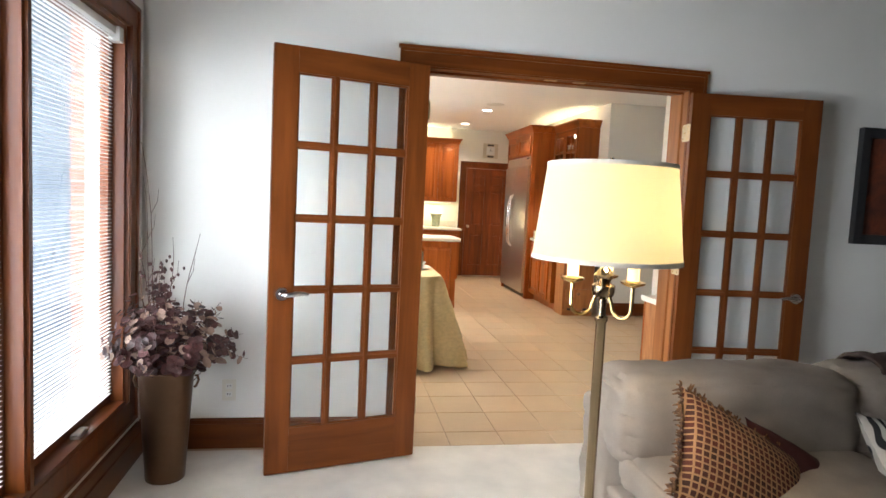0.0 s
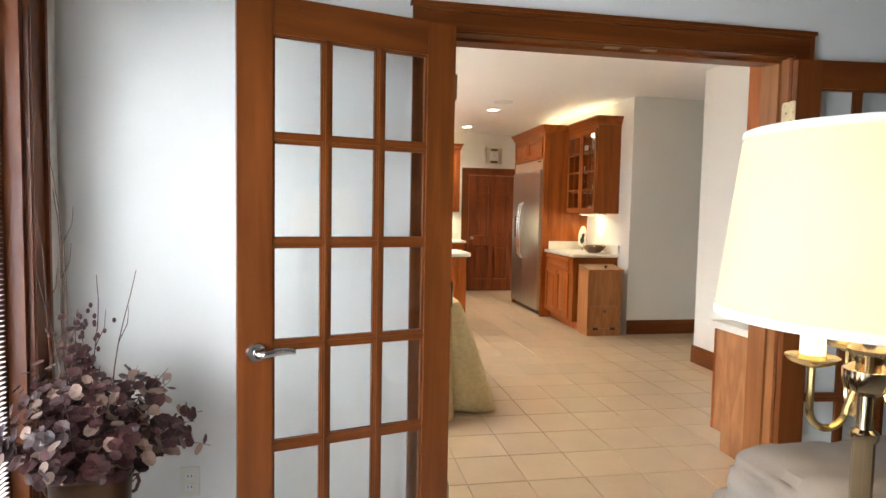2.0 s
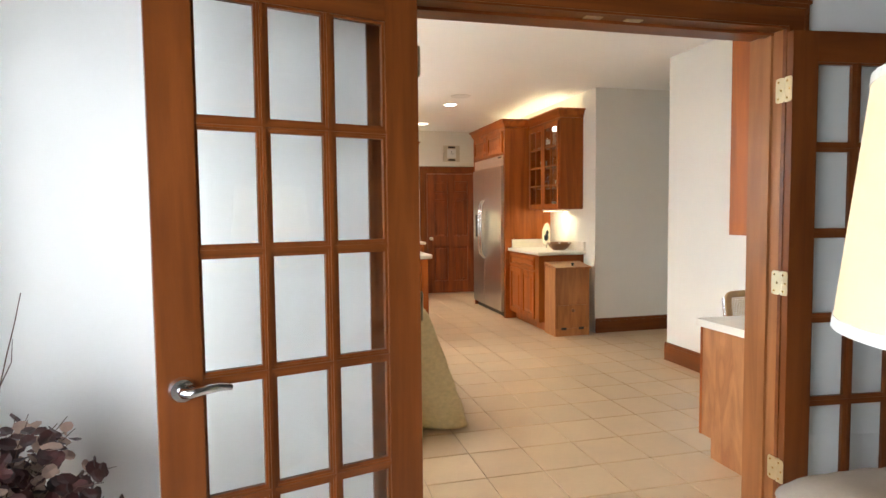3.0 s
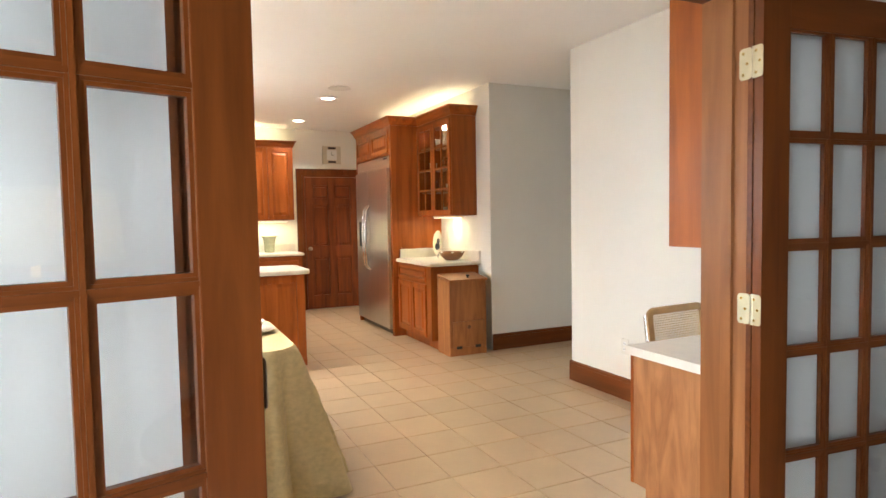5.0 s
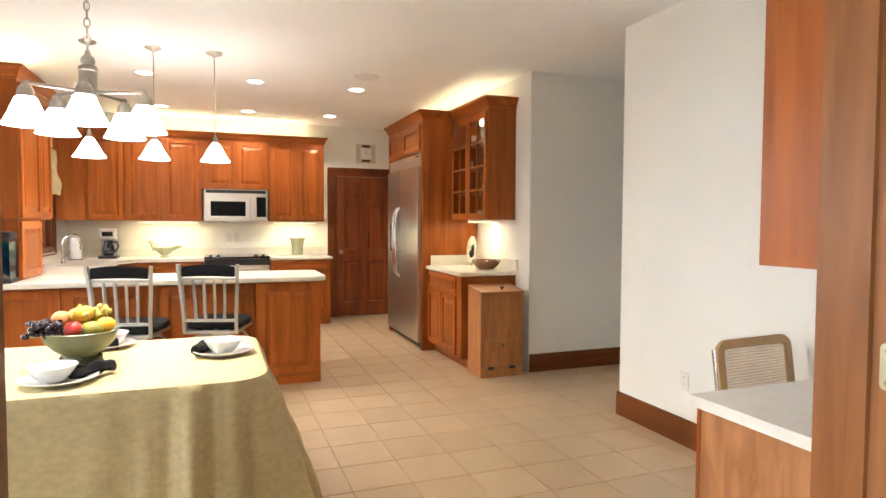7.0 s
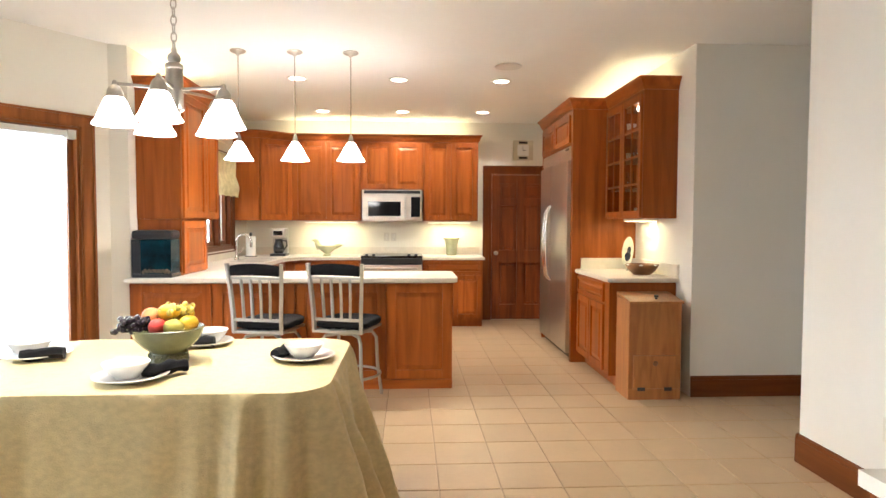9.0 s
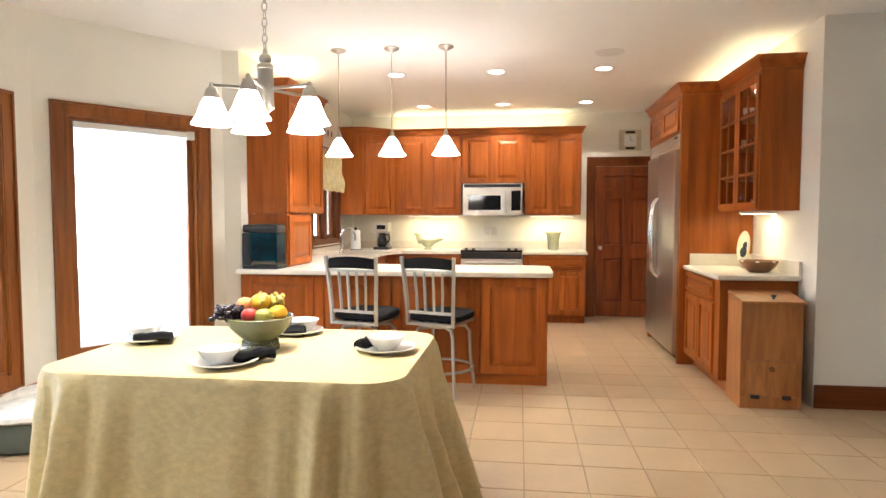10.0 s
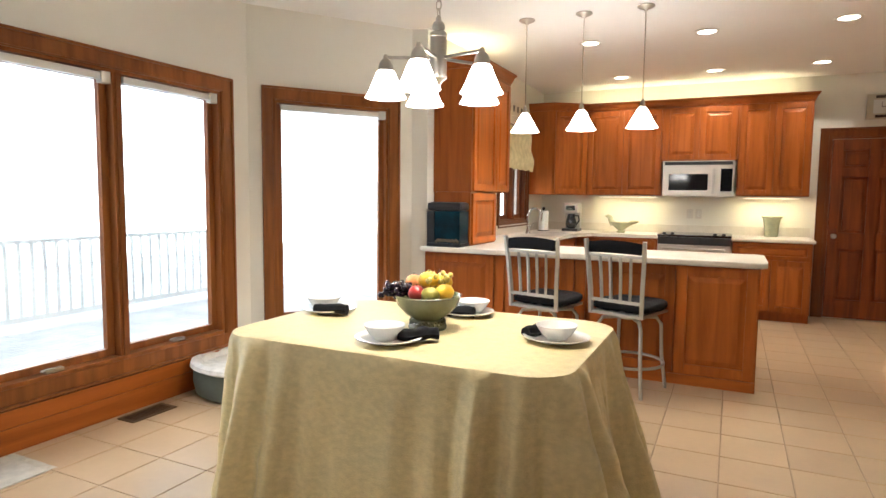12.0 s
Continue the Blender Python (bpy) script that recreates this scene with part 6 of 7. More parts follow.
bin_side(0, 0.018)
bin_side(BWd - 0.018, BWd)
part("front", box(bmesh.new(), 0, 0, 0.345, BWd, 0.0178, BH - 0.056, 0.002), pine, bn)
part("plinth", box(bmesh.new(), 0, 0, 0.0005, BWd, 0.0178, 0.085, 0.002), pine, bn)
part("post", boxes((0, 0.0, 0.0855, 0.035, 0.0178, 0.3445)), pine, bn)
part("post", boxes((BWd - 0.035, 0.0, 0.0855, BWd, 0.0178, 0.3445)), pine, bn)
part("back", boxes((0.0185, BDp - 0.015, 0.0005, BWd - 0.0185, BDp, BH - 0.032)), pine, bn)
hatch = part("hatch", box(bmesh.new(), 0.037, -0.003, 0.088, BWd - 0.037, 0.014, 0.342, 0.003), pine, bn)
part("knob", blob(bmesh.new(), BWd / 2, -0.016, 0.285, 0.02, 0.014, 0.02, 14), bowl_wood, hatch, "dark wooden knob", True)
for x in (0.07, BWd - 0.13):
    part("hinge", box(bmesh.new(), x, -0.007, 0.07, x + 0.06, -0.0035, 0.098, 0.001), black_plastic, bn, "black iron hinge")
lm = box(bmesh.new(), -0.008, -0.024, 0.0, BWd + 0.008, BDp - 0.03, 0.02, 0.004)
lm.transform(Matrix.Translation((0, 0, BH - 0.052)) @ Matrix.Rotation(radians(8.5), 4, "X"))
lid = part("lid", lm, pine, bn)
part("lid_rail", box(bmesh.new(), -0.004, BDp - 0.034, BH - 0.03, BWd + 0.004, BDp, BH + 0.006, 0.003), pine, bn)
km = lathe(bmesh.new(), [(0.012, 0), (0.009, 0.01), (0.02, 0.018), (0.016, 0.03), (0.002, 0.032)], seg=14)
km.transform(Matrix.Translation((BWd / 2 + 0.02, 0.045, BH - 0.024)) @ Matrix.Rotation(radians(8.5), 4, "X"))
part("knob", km, black_plastic, lid, "dark knob", True)

# glassware in the glazed cabinet
rnd = random.Random(3)
for zi, z in enumerate((1.4205, 1.6755, 1.9355, 2.1855)):
    for k in range(5):
        y = 6.56 + k * 0.16 + rnd.uniform(-0.02, 0.02)
        x = 3.56 + rnd.uniform(-0.05, 0.04)
        h = rnd.uniform(0.10, 0.17)
        if (zi + k) % 3 == 0:
            gob = thing("china_cup", (x, y, z), "white china cup standing in the glass cabinet", "cup", "china in the glass cabinet")
            part("body", lathe(bmesh.new(), [(0.025, 0.0005), (0.04, 0.03), (0.045, 0.08), (0.041, 0.08), (0.036, 0.03), (0.001, 0.008)], seg=18), white_ceramic, gob, "", True)
        else:
            gob = thing("drinking_glass", (x, y, z), "clear drinking glass standing in the glass cabinet", "glass", "glasses in the glass cabinet")
            part("body", lathe(bmesh.new(), [(0.028, 0.0005), (0.036, h), (0.033, h), (0.025, 0.012), (0.001, 0.012)], seg=16), glass_mat, gob, "", True)
# added point lamp without a fitting, to brighten the glassware
lamp("cabinet_fill", "POINT", (3.55, 6.9, 2.38), 1.2, SOFT, 0.03)

# ---- peninsula: aquarium, stools ----
aq = thing("aquarium", (-0.685, 6.41, 0.917), "small black-framed aquarium with blue water on the counter", "aquarium")
part("base", box(bmesh.new(), 0, 0, 0.0, 0.31, 0.20, 0.03, 0.006), black_plastic, aq)
part("hood", box(bmesh.new(), 0.0, 0.0, 0.30, 0.31, 0.20, 0.375, 0.036), black_plastic, aq, "black plastic hood")
water = material("blue_aquarium_water", (0.002, 0.020, 0.030), 0.15, scale=9, fine=30, spread=0.6, tone=(0.001, 0.006, 0.010), bump=0, spec=0.15)
part("tank", boxes((0.07, 0.006, 0.0305, 0.302, 0.192, 0.2995)), water, aq, "glass tank with dark blue water")
part("filter_housing", box(bmesh.new(), 0.0, 0.004, 0.0305, 0.066, 0.196, 0.2995, 0.004), black_plastic, aq)
gravel = material("aquarium_gravel", (0.12, 0.09, 0.06), 0.8, scale=40, fine=120, spread=0.4, bump=0.3)
bm = bmesh.new()
for k in range(14):
    blob(bm, 0.09 + k * 0.015, 0.003 + 0.002 * (k % 2), 0.045 + 0.012 * abs(math.sin(k * 1.7)), 0.014, 0.004, 0.014, 8)
tagged(part("gravel", bm, gravel, aq), kind="stuff")


def bar_stool():
    s = thing("bar_stool", (0.44, 6.20, 0), "silver metal bar stool with black padded seat and slatted back", "bar stool", "bar stools at the peninsula", -14)
    part("seat", cushion(bmesh.new(), -0.20, -0.19, 0.565, 0.20, 0.20, 0.635, 0.03, 0.015, 4, 10), black_fabric, s, "black padded seat", True)
    part("seat_frame", boxes((-0.19, -0.185, 0.545, 0.19, 0.185, 0.5645)), silver_paint, s)
    part("swivel", lathe(bmesh.new(), [(0.09, 0.505), (0.09, 0.52), (0.05, 0.523), (0.05, 0.5445)], seg=20), nickel, s)
    yb = -0.215
    for sx in (-1, 1):
        part("upright", tube(bmesh.new(), [(sx * 0.185, yb + 0.005, 0.545), (sx * 0.188, yb - 0.005, 0.70), (sx * 0.20, yb - 0.02, 0.88), (sx * 0.212, yb - 0.045, 1.06)], [0.0125, 0.0125, 0.0125, 0.012], square=True), silver_paint, s)
    part("rail", boxes((-0.176, yb - 0.006, 0.545, 0.176, yb + 0.014, 0.563)), silver_paint, s)
    part("rail", boxes((-0.176, yb - 0.012, 0.635, 0.176, yb + 0.008, 0.655)), silver_paint, s)
    part("rail", boxes((-0.192, yb - 0.036, 0.945, 0.192, yb - 0.018, 0.963)), silver_paint, s)
    for k in range(4):
        x = -0.108 + 0.072 * k
        part("slat", tube(bmesh.new(), [(x * 0.95, yb - 0.002, 0.654), (x, yb - 0.010, 0.80), (x * 1.04, yb - 0.027, 0.946)], 0.0085, square=True), silver_paint, s)
    bm = bmesh.new()
    n = 16
    rows = []
    for i in range(n + 1):
        u = 2 * i / n - 1
        y = yb - 0.036 - 0.018 * (1 - u * u)
        drop = 0.012 * u * u
        ring = []
        for a in range(10):
            t = 2 * math.pi * a / 10
            ring.append(bm.verts.new((u * 0.188, y + 0.014 * math.cos(t), 1.018 - drop + 0.045 * (1 - 0.12 * u * u) * math.sin(t))))
        rows.append(ring)
    for a, b in zip(rows, rows[1:]):
        for k in range(10):
            bm.faces.new((a[k], a[(k + 1) % 10], b[(k + 1) % 10], b[k]))
    bm.faces.new(rows[0][::-1])
    bm.faces.new(rows[-1])
    part("back_pad", bm, black_fabric, s, "black padded top of the back", True)
    for a in (45, 135, 225, 315):
        c, d = math.cos(radians(a)), math.sin(radians(a))
        part("leg", tube(bmesh.new(), [(c * 0.08, d * 0.08, 0.512), (c * 0.19, d * 0.19, 0.508), (c * 0.225, d * 0.225, 0.46), (c * 0.235, d * 0.235, 0.25), (c * 0.27, d * 0.27, 0.0005)], 0.0125, 10), silver_paint, s, "", True)
    ring = [(0.236 * math.cos(2 * math.pi * i / 36), 0.236 * math.sin(2 * math.pi * i / 36), 0.20) for i in range(37)]
    part("foot_ring", tube(bmesh.new(), ring, 0.010, 8), silver_paint, s, "", True)
    return s


stool = bar_stool()
copy_thing(stool, pose(1.03, 6.20, 0, 0, 0, -18))

# ---- the laid table ----
fb = thing("fruit_bowl", (0.47, 4.17, TOP), "footed celadon-green ceramic bowl on the table", "bowl")
part("bowl", lathe(bmesh.new(), [(0.082, 0.0005), (0.084, 0.012), (0.070, 0.035), (0.068, 0.045), (0.10, 0.07), (0.132, 0.105), (0.142, 0.135), (0.148, 0.146), (0.142, 0.150), (0.134, 0.140), (0.124, 0.108), (0.09, 0.075), (0.001, 0.06)], seg=48), green_ceramic, fb, "", True)
bm = bmesh.new()
for k in range(26):
    a = 2 * math.pi * k / 26
    for j in range(2):
        blob(bm, 0.0745 * math.cos(a + j * 0.12), 0.0745 * math.sin(a + j * 0.12), 0.024 + j * 0.012, 0.006, 0.006, 0.006, 6)
tagged(part("beaded_foot", bm, green_ceramic, fb, "beaded relief on the foot"), kind="stuff")


def fruit(name, label, x, y, z, r, mat, sx=1.0, sz=1.0, tilt=0.0):
    f = thing(name, (0.47 + x, 4.17 + y, TOP + z), label, "fruit", "fruit in the bowl", tilt)
    bm = blob(bmesh.new(), 0, 0, 0, r * sx, r, r * sz, 18, 0.05, x * 40)
    part("flesh", bm, mat, f, "", True)
    part("stalk", tube(bmesh.new(), [(0, 0, r * sz * 0.92), (0.002, 0, r * sz + 0.008)], [0.0025, 0.0015], 6), stem_mat, f)


apple = material("red_apple_skin", (0.42, 0.035, 0.03), 0.3, scale=16, fine=60, spread=0.35, bump=0.02)
lemon = material("lemon_skin", (0.75, 0.47, 0.03), 0.45, scale=20, fine=160, spread=0.1, bump=0.15)
pear = material("green_pear_skin", (0.34, 0.30, 0.05), 0.4, scale=14, fine=100, spread=0.2, bump=0.03)
orange = material("peach_skin", (0.62, 0.24, 0.08), 0.5, scale=10, fine=120, spread=0.25, bump=0.05)
grape = material("black_grape_skin", (0.02, 0.012, 0.022), 0.25, scale=30, fine=80, spread=0.4, bump=0)
pale_grape = material("green_grape_skin", (0.50, 0.42, 0.09), 0.3, scale=30, fine=80, spread=0.2, bump=0)
fruit("apple", "shiny red apple lying in the bowl", -0.01, -0.085, 0.163, 0.036, apple, 1, 0.95)
fruit("lemon", "yellow lemon lying on the fruit", 0.01, -0.01, 0.215, 0.036, lemon, 1.3, 0.95, 20)
fruit("lemon", "yellow lemon lying in the bowl", 0.10, -0.04, 0.17, 0.034, lemon, 1.3, 1, 60)
fruit("pear", "green-yellow pear lying in the bowl", 0.055, -0.085, 0.160, 0.036, pear, 1.25, 0.95, -20)
fruit("peach", "orange-pink peach lying in the bowl", -0.07, 0.0, 0.195, 0.037, orange)
fruit("peach", "orange-pink peach lying in the bowl", -0.03, 0.06, 0.195, 0.037, orange)
fruit("lemon", "yellow lemon lying in the bowl", 0.05, 0.05, 0.20, 0.035, lemon, 1.25)
fruit("pear", "green-yellow pear lying in the bowl", 0.0, 0.10, 0.165, 0.038, pear, 1.2)
rnd = random.Random(8)
for nm, lab, gm, cx, cy, cz, n, sp in (("grape_bunch", "bunch of black grapes hanging over the bowl's rim", grape, -0.115, -0.05, 0.168, 95, (0.055, 0.050, 0.026)), ("grape_bunch", "bunch of pale green grapes on top of the fruit", pale_grape, 0.045, 0.0, 0.225, 26, (0.055, 0.04, 0.020))):
    gt = thing(nm, (0.47 + cx, 4.17 + cy, TOP + cz), lab, "grapes")
    first = part("grape", blob(bmesh.new(), 0, 0, 0, 0.0118, 0.0118, 0.0125, 10), gm, gt, "", True)
    for k in range(n):
        g = first if k == 0 else new("grape", first.data)
        g.parent = gt
        g.location = (rnd.uniform(-1.25, 1.25) * sp[0] * (1 - 0.4 * (k % 3) / 2), rnd.uniform(-1.2, 1.2) * sp[1], rnd.uniform(-1.1, 1.1) * sp[2])
    part("stalk", tube(bmesh.new(), [(0, 0, 0.01), (0.01, 0.0, 0.035)], 0.002, 6), stem_mat, gt)

for k, (px, py, bx, by, nx, ny, na) in enumerate(((0.45, 3.875, -0.02, 0.0, 0.10, 0.055, 35), (1.035, 4.20, 0.0, 0.0, -0.09, 0.04, 70), (-0.13, 4.275, -0.045, 0.02, 0.065, -0.075, 15), (0.50, 4.53, 0.02, 0.03, -0.01, -0.085, 5))):
    pl = thing("dinner_plate", (px, py, TOP), "round white china dinner plate on the tablecloth", "plate", "white dinner plates")
    part("body", lathe(bmesh.new(), [(0.075, 0.0005), (0.08, 0.004), (0.10, 0.010), (0.132, 0.020), (0.134, 0.023), (0.130, 0.024), (0.098, 0.014), (0.078, 0.008), (0.001, 0.008)], seg=48), white_ceramic, pl, "", True)
    bo = thing("cereal_bowl", (px + bx, py + by, TOP + 0.0085), "white china bowl standing on a dinner plate", "bowl", "white china bowls")
    part("body", lathe(bmesh.new(), [(0.042, 0.0), (0.044, 0.006), (0.060, 0.020), (0.076, 0.045), (0.084, 0.058), (0.082, 0.060), (0.074, 0.050), (0.055, 0.022), (0.001, 0.012)], seg=40), white_ceramic, bo, "", True)
    nk = thing("napkin", (px + nx, py + ny, TOP + 0.030), "rolled black cloth napkin lying on the plate", "napkin", "black cloth napkins", na)
    bm = bmesh.new()
    rows = []
    for i in range(15):
        u = -0.082 + 0.164 * i / 14
        r = 0.026 * (1 + 0.3 * noise.noise(Vector((u * 30, k * 3, 0)))) * (0.75 + 0.25 * math.cos(u * 12))
        rows.append([bm.verts.new((u, r * 1.15 * math.cos(2 * math.pi * a / 14) * (1 + 0.1 * math.sin(3 * a)), r * math.sin(2 * math.pi * a / 14) + 0.004 * math.sin(u * 40))) for a in range(14)])
    for a, b in zip(rows, rows[1:]):
        for q in range(14):
            bm.faces.new((a[q], a[(q + 1) % 14], b[(q + 1) % 14], b[q]))
    bm.faces.new(rows[0][::-1])
    bm.faces.new(rows[-1])
    part("cloth", bm, black_fabric, nk, "", True)

# ---- by the bay: dog bed, vent, rug ----
db = thing("pet_bed", (-1.29, 4.99, 0), "oval grey-green pet bed with a white fleece lining", "pet bed")
bed_cloth = material("grey_green_canvas", (0.095, 0.115, 0.098), 0.85, scale=10, fine=180, spread=0.12, bump=0.2)
fleece = material("white_fleece", (0.72, 0.70, 0.66), 0.95, scale=20, fine=160, spread=0.12, bump=0.6)
def oval(prof, seg=48):
    bm = lathe(bmesh.new(), prof, seg=seg)
    for v in bm.verts:
        v.co.x *= 1.06
        v.co.y *= 1.04
    return bm
part("outer_wall", oval([(0.33, 0.0005), (0.36, 0.02), (0.375, 0.10), (0.37, 0.19), (0.345, 0.20), (0.33, 0.19), (0.325, 0.05), (0.001, 0.05)]), bed_cloth, db, "", True)
bm = oval([(0.372, 0.185), (0.392, 0.20), (0.385, 0.225), (0.355, 0.235), (0.325, 0.22), (0.31, 0.17), (0.30, 0.08), (0.001, 0.075), (0.001, 0.055), (0.31, 0.055), (0.32, 0.15)])
for v in bm.verts:
    v.co += Vector((0, 0, 0.006)) * noise.noise(v.co * 18)
part("lining", bm, fleece, db, "white fleece lining", True)
bm = bmesh.new()
n = 22
g = [[bm.verts.new((-0.17 + 0.34 * i / n, -0.17 + 0.34 * j / n, 0.11 + 0.03 * noise.noise(Vector((i * 0.4, j * 0.4, 1))) + 0.012 * math.sin(i * 1.3))) for j in range(n + 1)] for i in range(n + 1)]
for i in range(n):
    for j in range(n):
        bm.faces.new((g[i][j], g[i + 1][j], g[i + 1][j + 1], g[i][j + 1]))
blanket = material("striped_pale_green_blanket", (0.42, 0.45, 0.32), 0.9, stretch=(14, 1, 1), scale=3, fine=90, spread=0.25, bump=0.3)
bl = tagged(new("blanket"), "crumpled striped pale green blanket lying in the pet bed", "blanket")
bl.matrix_world = pose(-1.25, 5.02, 0.0, 0, 0, 25)
ob = part("fabric", bm, blanket, bl, "", True)
ob.modifiers.new("thickness", "SOLIDIFY").thickness = 0.01

vt = thing("floor_vent", (-1.515, 4.32, 0.0), "bronze slotted floor register by the bay window", "floor vent")
vent_metal = material("bronze_vent", (0.16, 0.11, 0.07), 0.4, 0.8, scale=9, fine=60, spread=0.1, bump=0.02)
part("frame", boxes((-0.07, -0.155, 0.0004, -0.05, 0.155, 0.006), (0.05, -0.155, 0.0004, 0.07, 0.155, 0.006), (-0.05, -0.155, 0.0004, 0.05, -0.135, 0.006), (-0.05, 0.135, 0.0004, 0.05, 0.155, 0.006)), vent_metal, vt)
# flat dark sheet under the slats, painted in for the shade of the hollow
part("duct_shade", boxes((-0.05, -0.135, 0.0003, 0.05, 0.135, 0.0012)), dark_marks_and_shade, vt)
for k in range(17):
    y = -0.128 + 0.016 * k
    part("slat", boxes((-0.05, y, 0.0014, 0.05, y + 0.006, 0.005)), vent_metal, vt)

rug = thing("rug", (-1.42, 3.20, 0.0), "small pale woven rug with a fringed edge", "rug")
rug_mat = material("pale_woven_rug", (0.60, 0.57, 0.50), 0.95, scale=18, fine=160, spread=0.12, bump=0.5)
part("weave", box(bmesh.new(), -0.18, -0.6, 0.0004, 0.16, 0.36, 0.009, 0.003), rug_mat, rug)
bm = bmesh.new()
rnd = random.Random(2)
for k in range(60):
    x = -0.18 + 0.34 * k / 59
    tube(bm, [(x, 0.36, 0.005), (x + rnd.uniform(-.006, .006), 0.385, 0.007), (x + rnd.uniform(-.012, .012), 0.41, 0.0025)], 0.0022, 5)
tagged(part("fringe", bm, rug_mat, rug), kind="stuff")

# ---- at the desk: cane chair, black dome ----
chair = thing("cane_chair", (3.37, 3.16, 0), "tubular chrome chair with cane seat and wooden-framed cane back", "chair", "", 4)
bent = material("bentwood_frame", (0.40, 0.23, 0.085), 0.4, scale=5, fine=40, spread=0.15, bump=0.03)
cane = material("woven_cane", (0.66, 0.50, 0.28), 0.6, scale=9, fine=60, spread=0.12, bump=0.05)


def cane_panel(parent, W, H, m, label):
    """A rounded wooden frame filled with an open weave of cane strands."""
    r, n = 0.05, 8
    path = [(x, z) for x, z in rounded(-W / 2, -H / 2, W / 2, H / 2, r, n)]
    fm = bmesh.new()
    rings = []
    N = len(path)
    for i in range(N):
        p, q, s = Vector(path[i - 1]), Vector(path[i]), Vector(path[(i + 1) % N])
        d = (s - p).normalized()
        nn = Vector((d.y, -d.x))
        rings.append([fm.verts.new((q.x + nn.x * u, w, q.y + nn.y * u)) for u, w in ((0.0, -0.012), (0.012, -0.009), (0.015, 0), (0.012, 0.009), (0, 0.012), (-0.026, 0.011), (-0.03, 0), (-0.026, -0.011))])
    for i in range(N):
        a, b = rings[i], rings[(i + 1) % N]
        for k in range(8):
            fm.faces.new((a[k], a[(k + 1) % 8], b[(k + 1) % 8], b[k]))
    fm.transform(m)
    f = part("panel_frame", fm, bent, parent, label, True)
    cm2 = bmesh.new()
    w, h, st = W / 2 - 0.026, H / 2 - 0.026, 0.0135
    k = -w
    while k < w:
        box(cm2, k, -0.0012, -h, k + 0.0042, 0.0012, h)
        k += st
    k = -h
    while k < h:
        box(cm2, -w, -0.0024, k, w, -0.0002, k + 0.0042)
        k += st
    cm2.transform(m)
    tagged(part("cane", cm2, cane, f, "open woven cane"), kind="stuff")


cane_panel(chair, 0.47, 0.27, pose(0, 0.20, 0.695, -8, 0, 0), "bentwood back frame")
cane_panel(chair, 0.46, 0.44, pose(0, -0.06, 0.445, 90, 0, 0), "bentwood seat frame")
for sx in (-1, 1):
    x = sx * 0.245
    part("tube", tube(bmesh.new(), [(x, 0.225, 0.80), (x, 0.19, 0.55), (x, 0.16, 0.46), (x, 0.12, 0.432), (x, -0.20, 0.432), (x, -0.26, 0.40), (x, -0.28, 0.34), (x, -0.28, 0.08), (x, -0.25, 0.025), (x, -0.20, 0.0125), (x, 0.22, 0.0125)], 0.012, 10), chrome, chair, "bent chrome tube", True)
part("tube", tube(bmesh.new(), [(-0.245, 0.22, 0.0125), (0.245, 0.22, 0.0125)], 0.0118, 10), chrome, chair, "", True)
ph = thing("desk_speaker", (3.18, 2.80, 0.7655), "small domed black speaker on the desk", "speaker")
part("body", lathe(bmesh.new(), [(0.07, 0.0), (0.078, 0.015), (0.075, 0.04), (0.055, 0.065), (0.02, 0.075), (0.001, 0.076)], seg=28), black_plastic, ph, "", True)


# ---- kitchen floor tiles ----
PX, PY, JX, JY = 0.32, 0.33, 1.325, 2.925
tm = {}


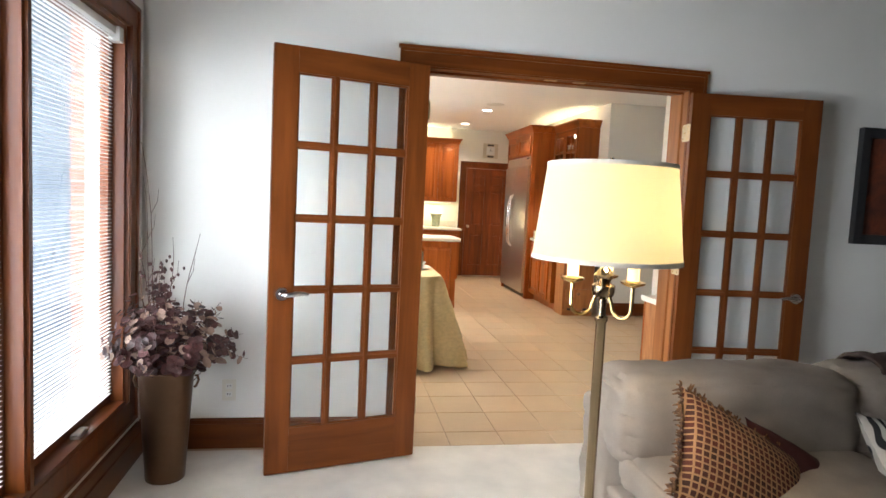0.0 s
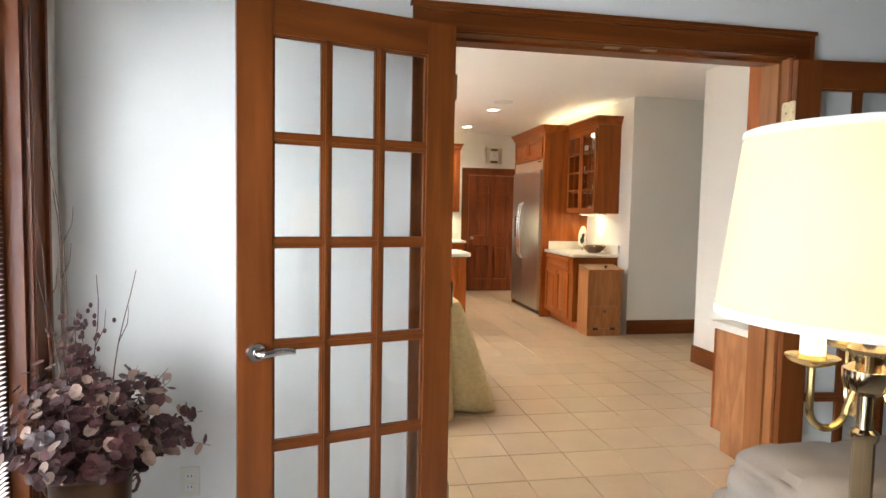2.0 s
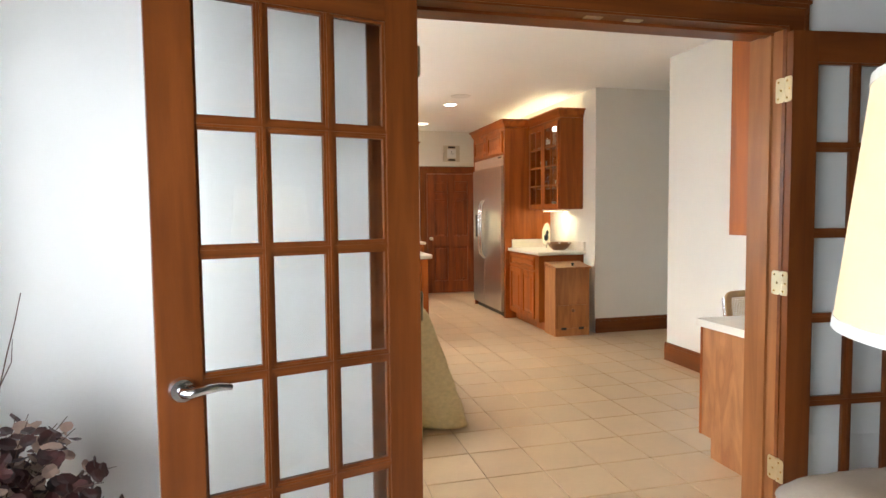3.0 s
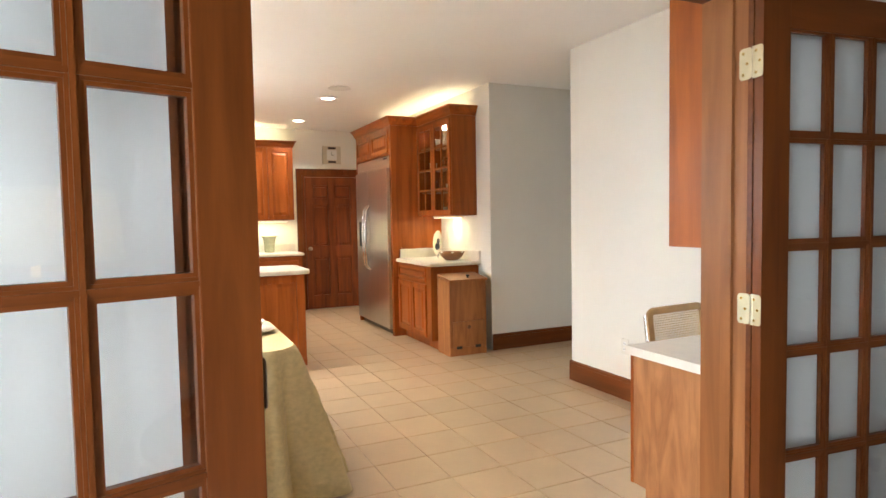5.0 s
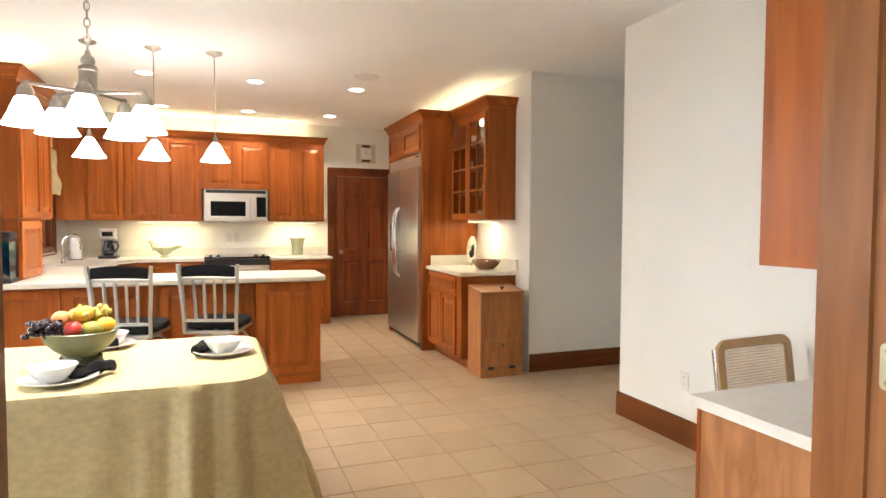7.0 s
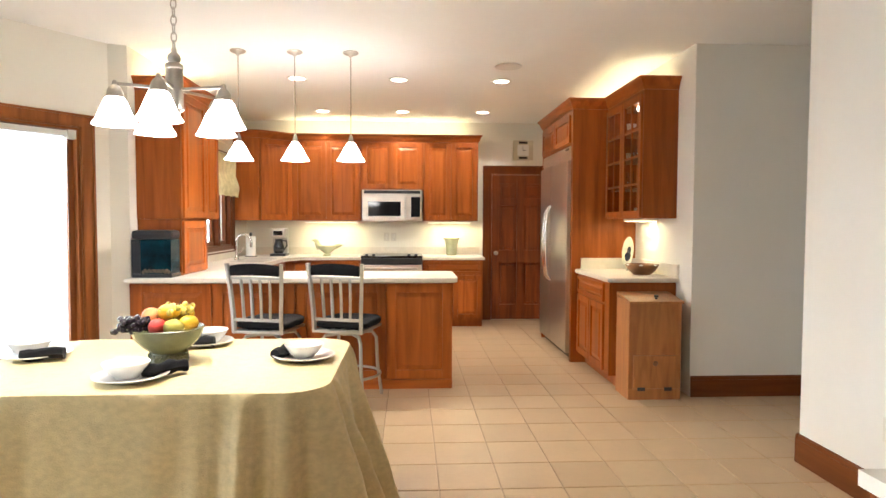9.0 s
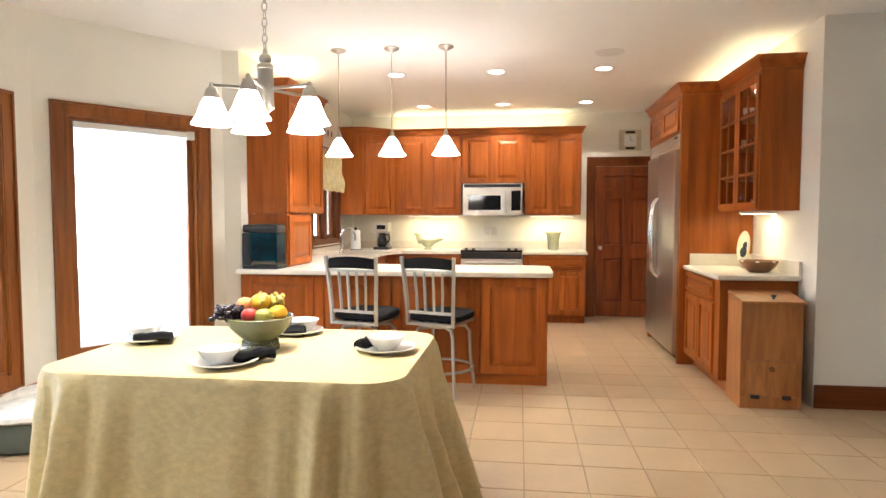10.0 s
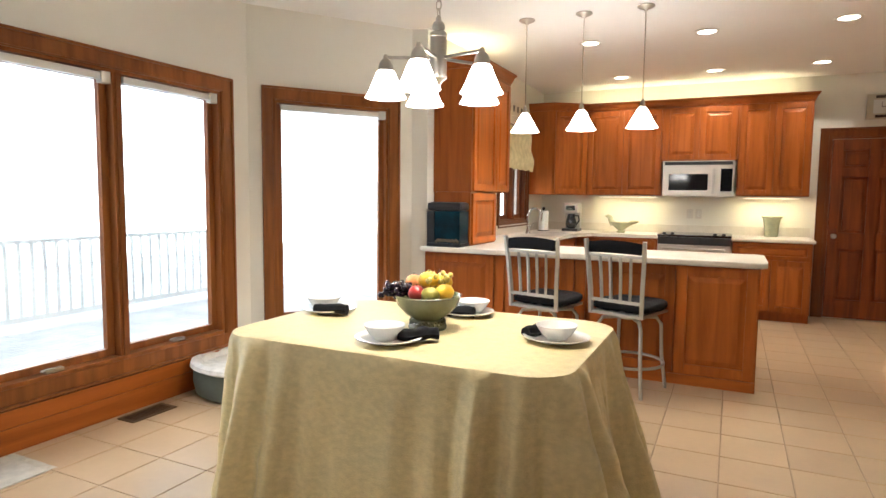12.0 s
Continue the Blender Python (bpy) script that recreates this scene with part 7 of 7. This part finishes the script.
def tile_mesh(w, d):
    key = (round(w, 3), round(d, 3))
    if key not in tm:
        bm = bmesh.new()
        g = 0.0028
        x0, y0, x1, y1, e = g, g, w - g, d - g, 0.003
        lo = [bm.verts.new((x, y, -0.006)) for x, y in ((x0, y0), (x1, y0), (x1, y1), (x0, y1))]
        mi = [bm.verts.new((x, y, -0.0015)) for x, y in ((x0, y0), (x1, y0), (x1, y1), (x0, y1))]
        hi = [bm.verts.new((x, y, 0.0)) for x, y in ((x0 + e, y0 + e), (x1 - e, y0 + e), (x1 - e, y1 - e), (x0 + e, y1 - e))]
        bm.faces.new(hi)
        for k in range(4):
            bm.faces.new((lo[k], lo[(k + 1) % 4], mi[(k + 1) % 4], mi[k]))
            bm.faces.new((mi[k], mi[(k + 1) % 4], hi[(k + 1) % 4], hi[k]))
        me = bpy.data.meshes.new("tile")
        bm.to_mesh(me)
        bm.free()
        me.materials.append(tile_mat)
        tm[key] = me
    return tm[key]


floor = tagged(new("floor"), "square beige ceramic floor tiles with brown joints", "tile floor", kind="structure")
rest_v, rest_f = [], []
i0, i1 = math.floor((WX - 0.2 - JX) / PX), math.ceil((6.1 - JX) / PX)
j0, j1 = math.floor((2.06 - JY) / PY), math.ceil((BY - JY) / PY)
count = 0
for j in range(j0, j1):
    for i in range(i0, i1):
        x, y = JX + i * PX, JY + j * PY
        ya, yb = max(y, 2.062), y + PY
        if yb - ya < 0.03:
            continue
        near = -0.3 < x < 3.6 and y < 7.0 and not (0.0 < x < 0.8 and 3.7 < y < 4.4)
        me = tile_mesh(PX, yb - ya)
        if near and count < 300:
            t = new("tile", me)
            t.parent = floor
            t.location = (x, ya, 0)
            count += 1
        else:
            b = len(rest_v)
            rest_v += [(v.co.x + x, v.co.y + ya, v.co.z) for v in me.vertices]
            rest_f += [tuple(k + b for k in p.vertices) for p in me.polygons]
me = bpy.data.meshes.new("tiles_beyond")
me.from_pydata(rest_v, [], rest_f)
me.materials.append(tile_mat)
t = tagged(new("tiles_beyond", me), kind="stuff")
t.parent = floor

# ---- bricks of the outer wall ----
half = bpy.data.meshes.new("brick")
hb = boxes((0, 0, 0, 0.108, 0.09, 0.057))
hb.to_mesh(half)
hb.free()
half.materials.append(brick_mat)
for row in range(48):
    b = new("brick", half)
    b.parent = wallb
    b.location = (0.003 * (row * 5 % 3), -0.004 + 0.002 * (row * 7 % 3), 0.3 + row * 0.067)
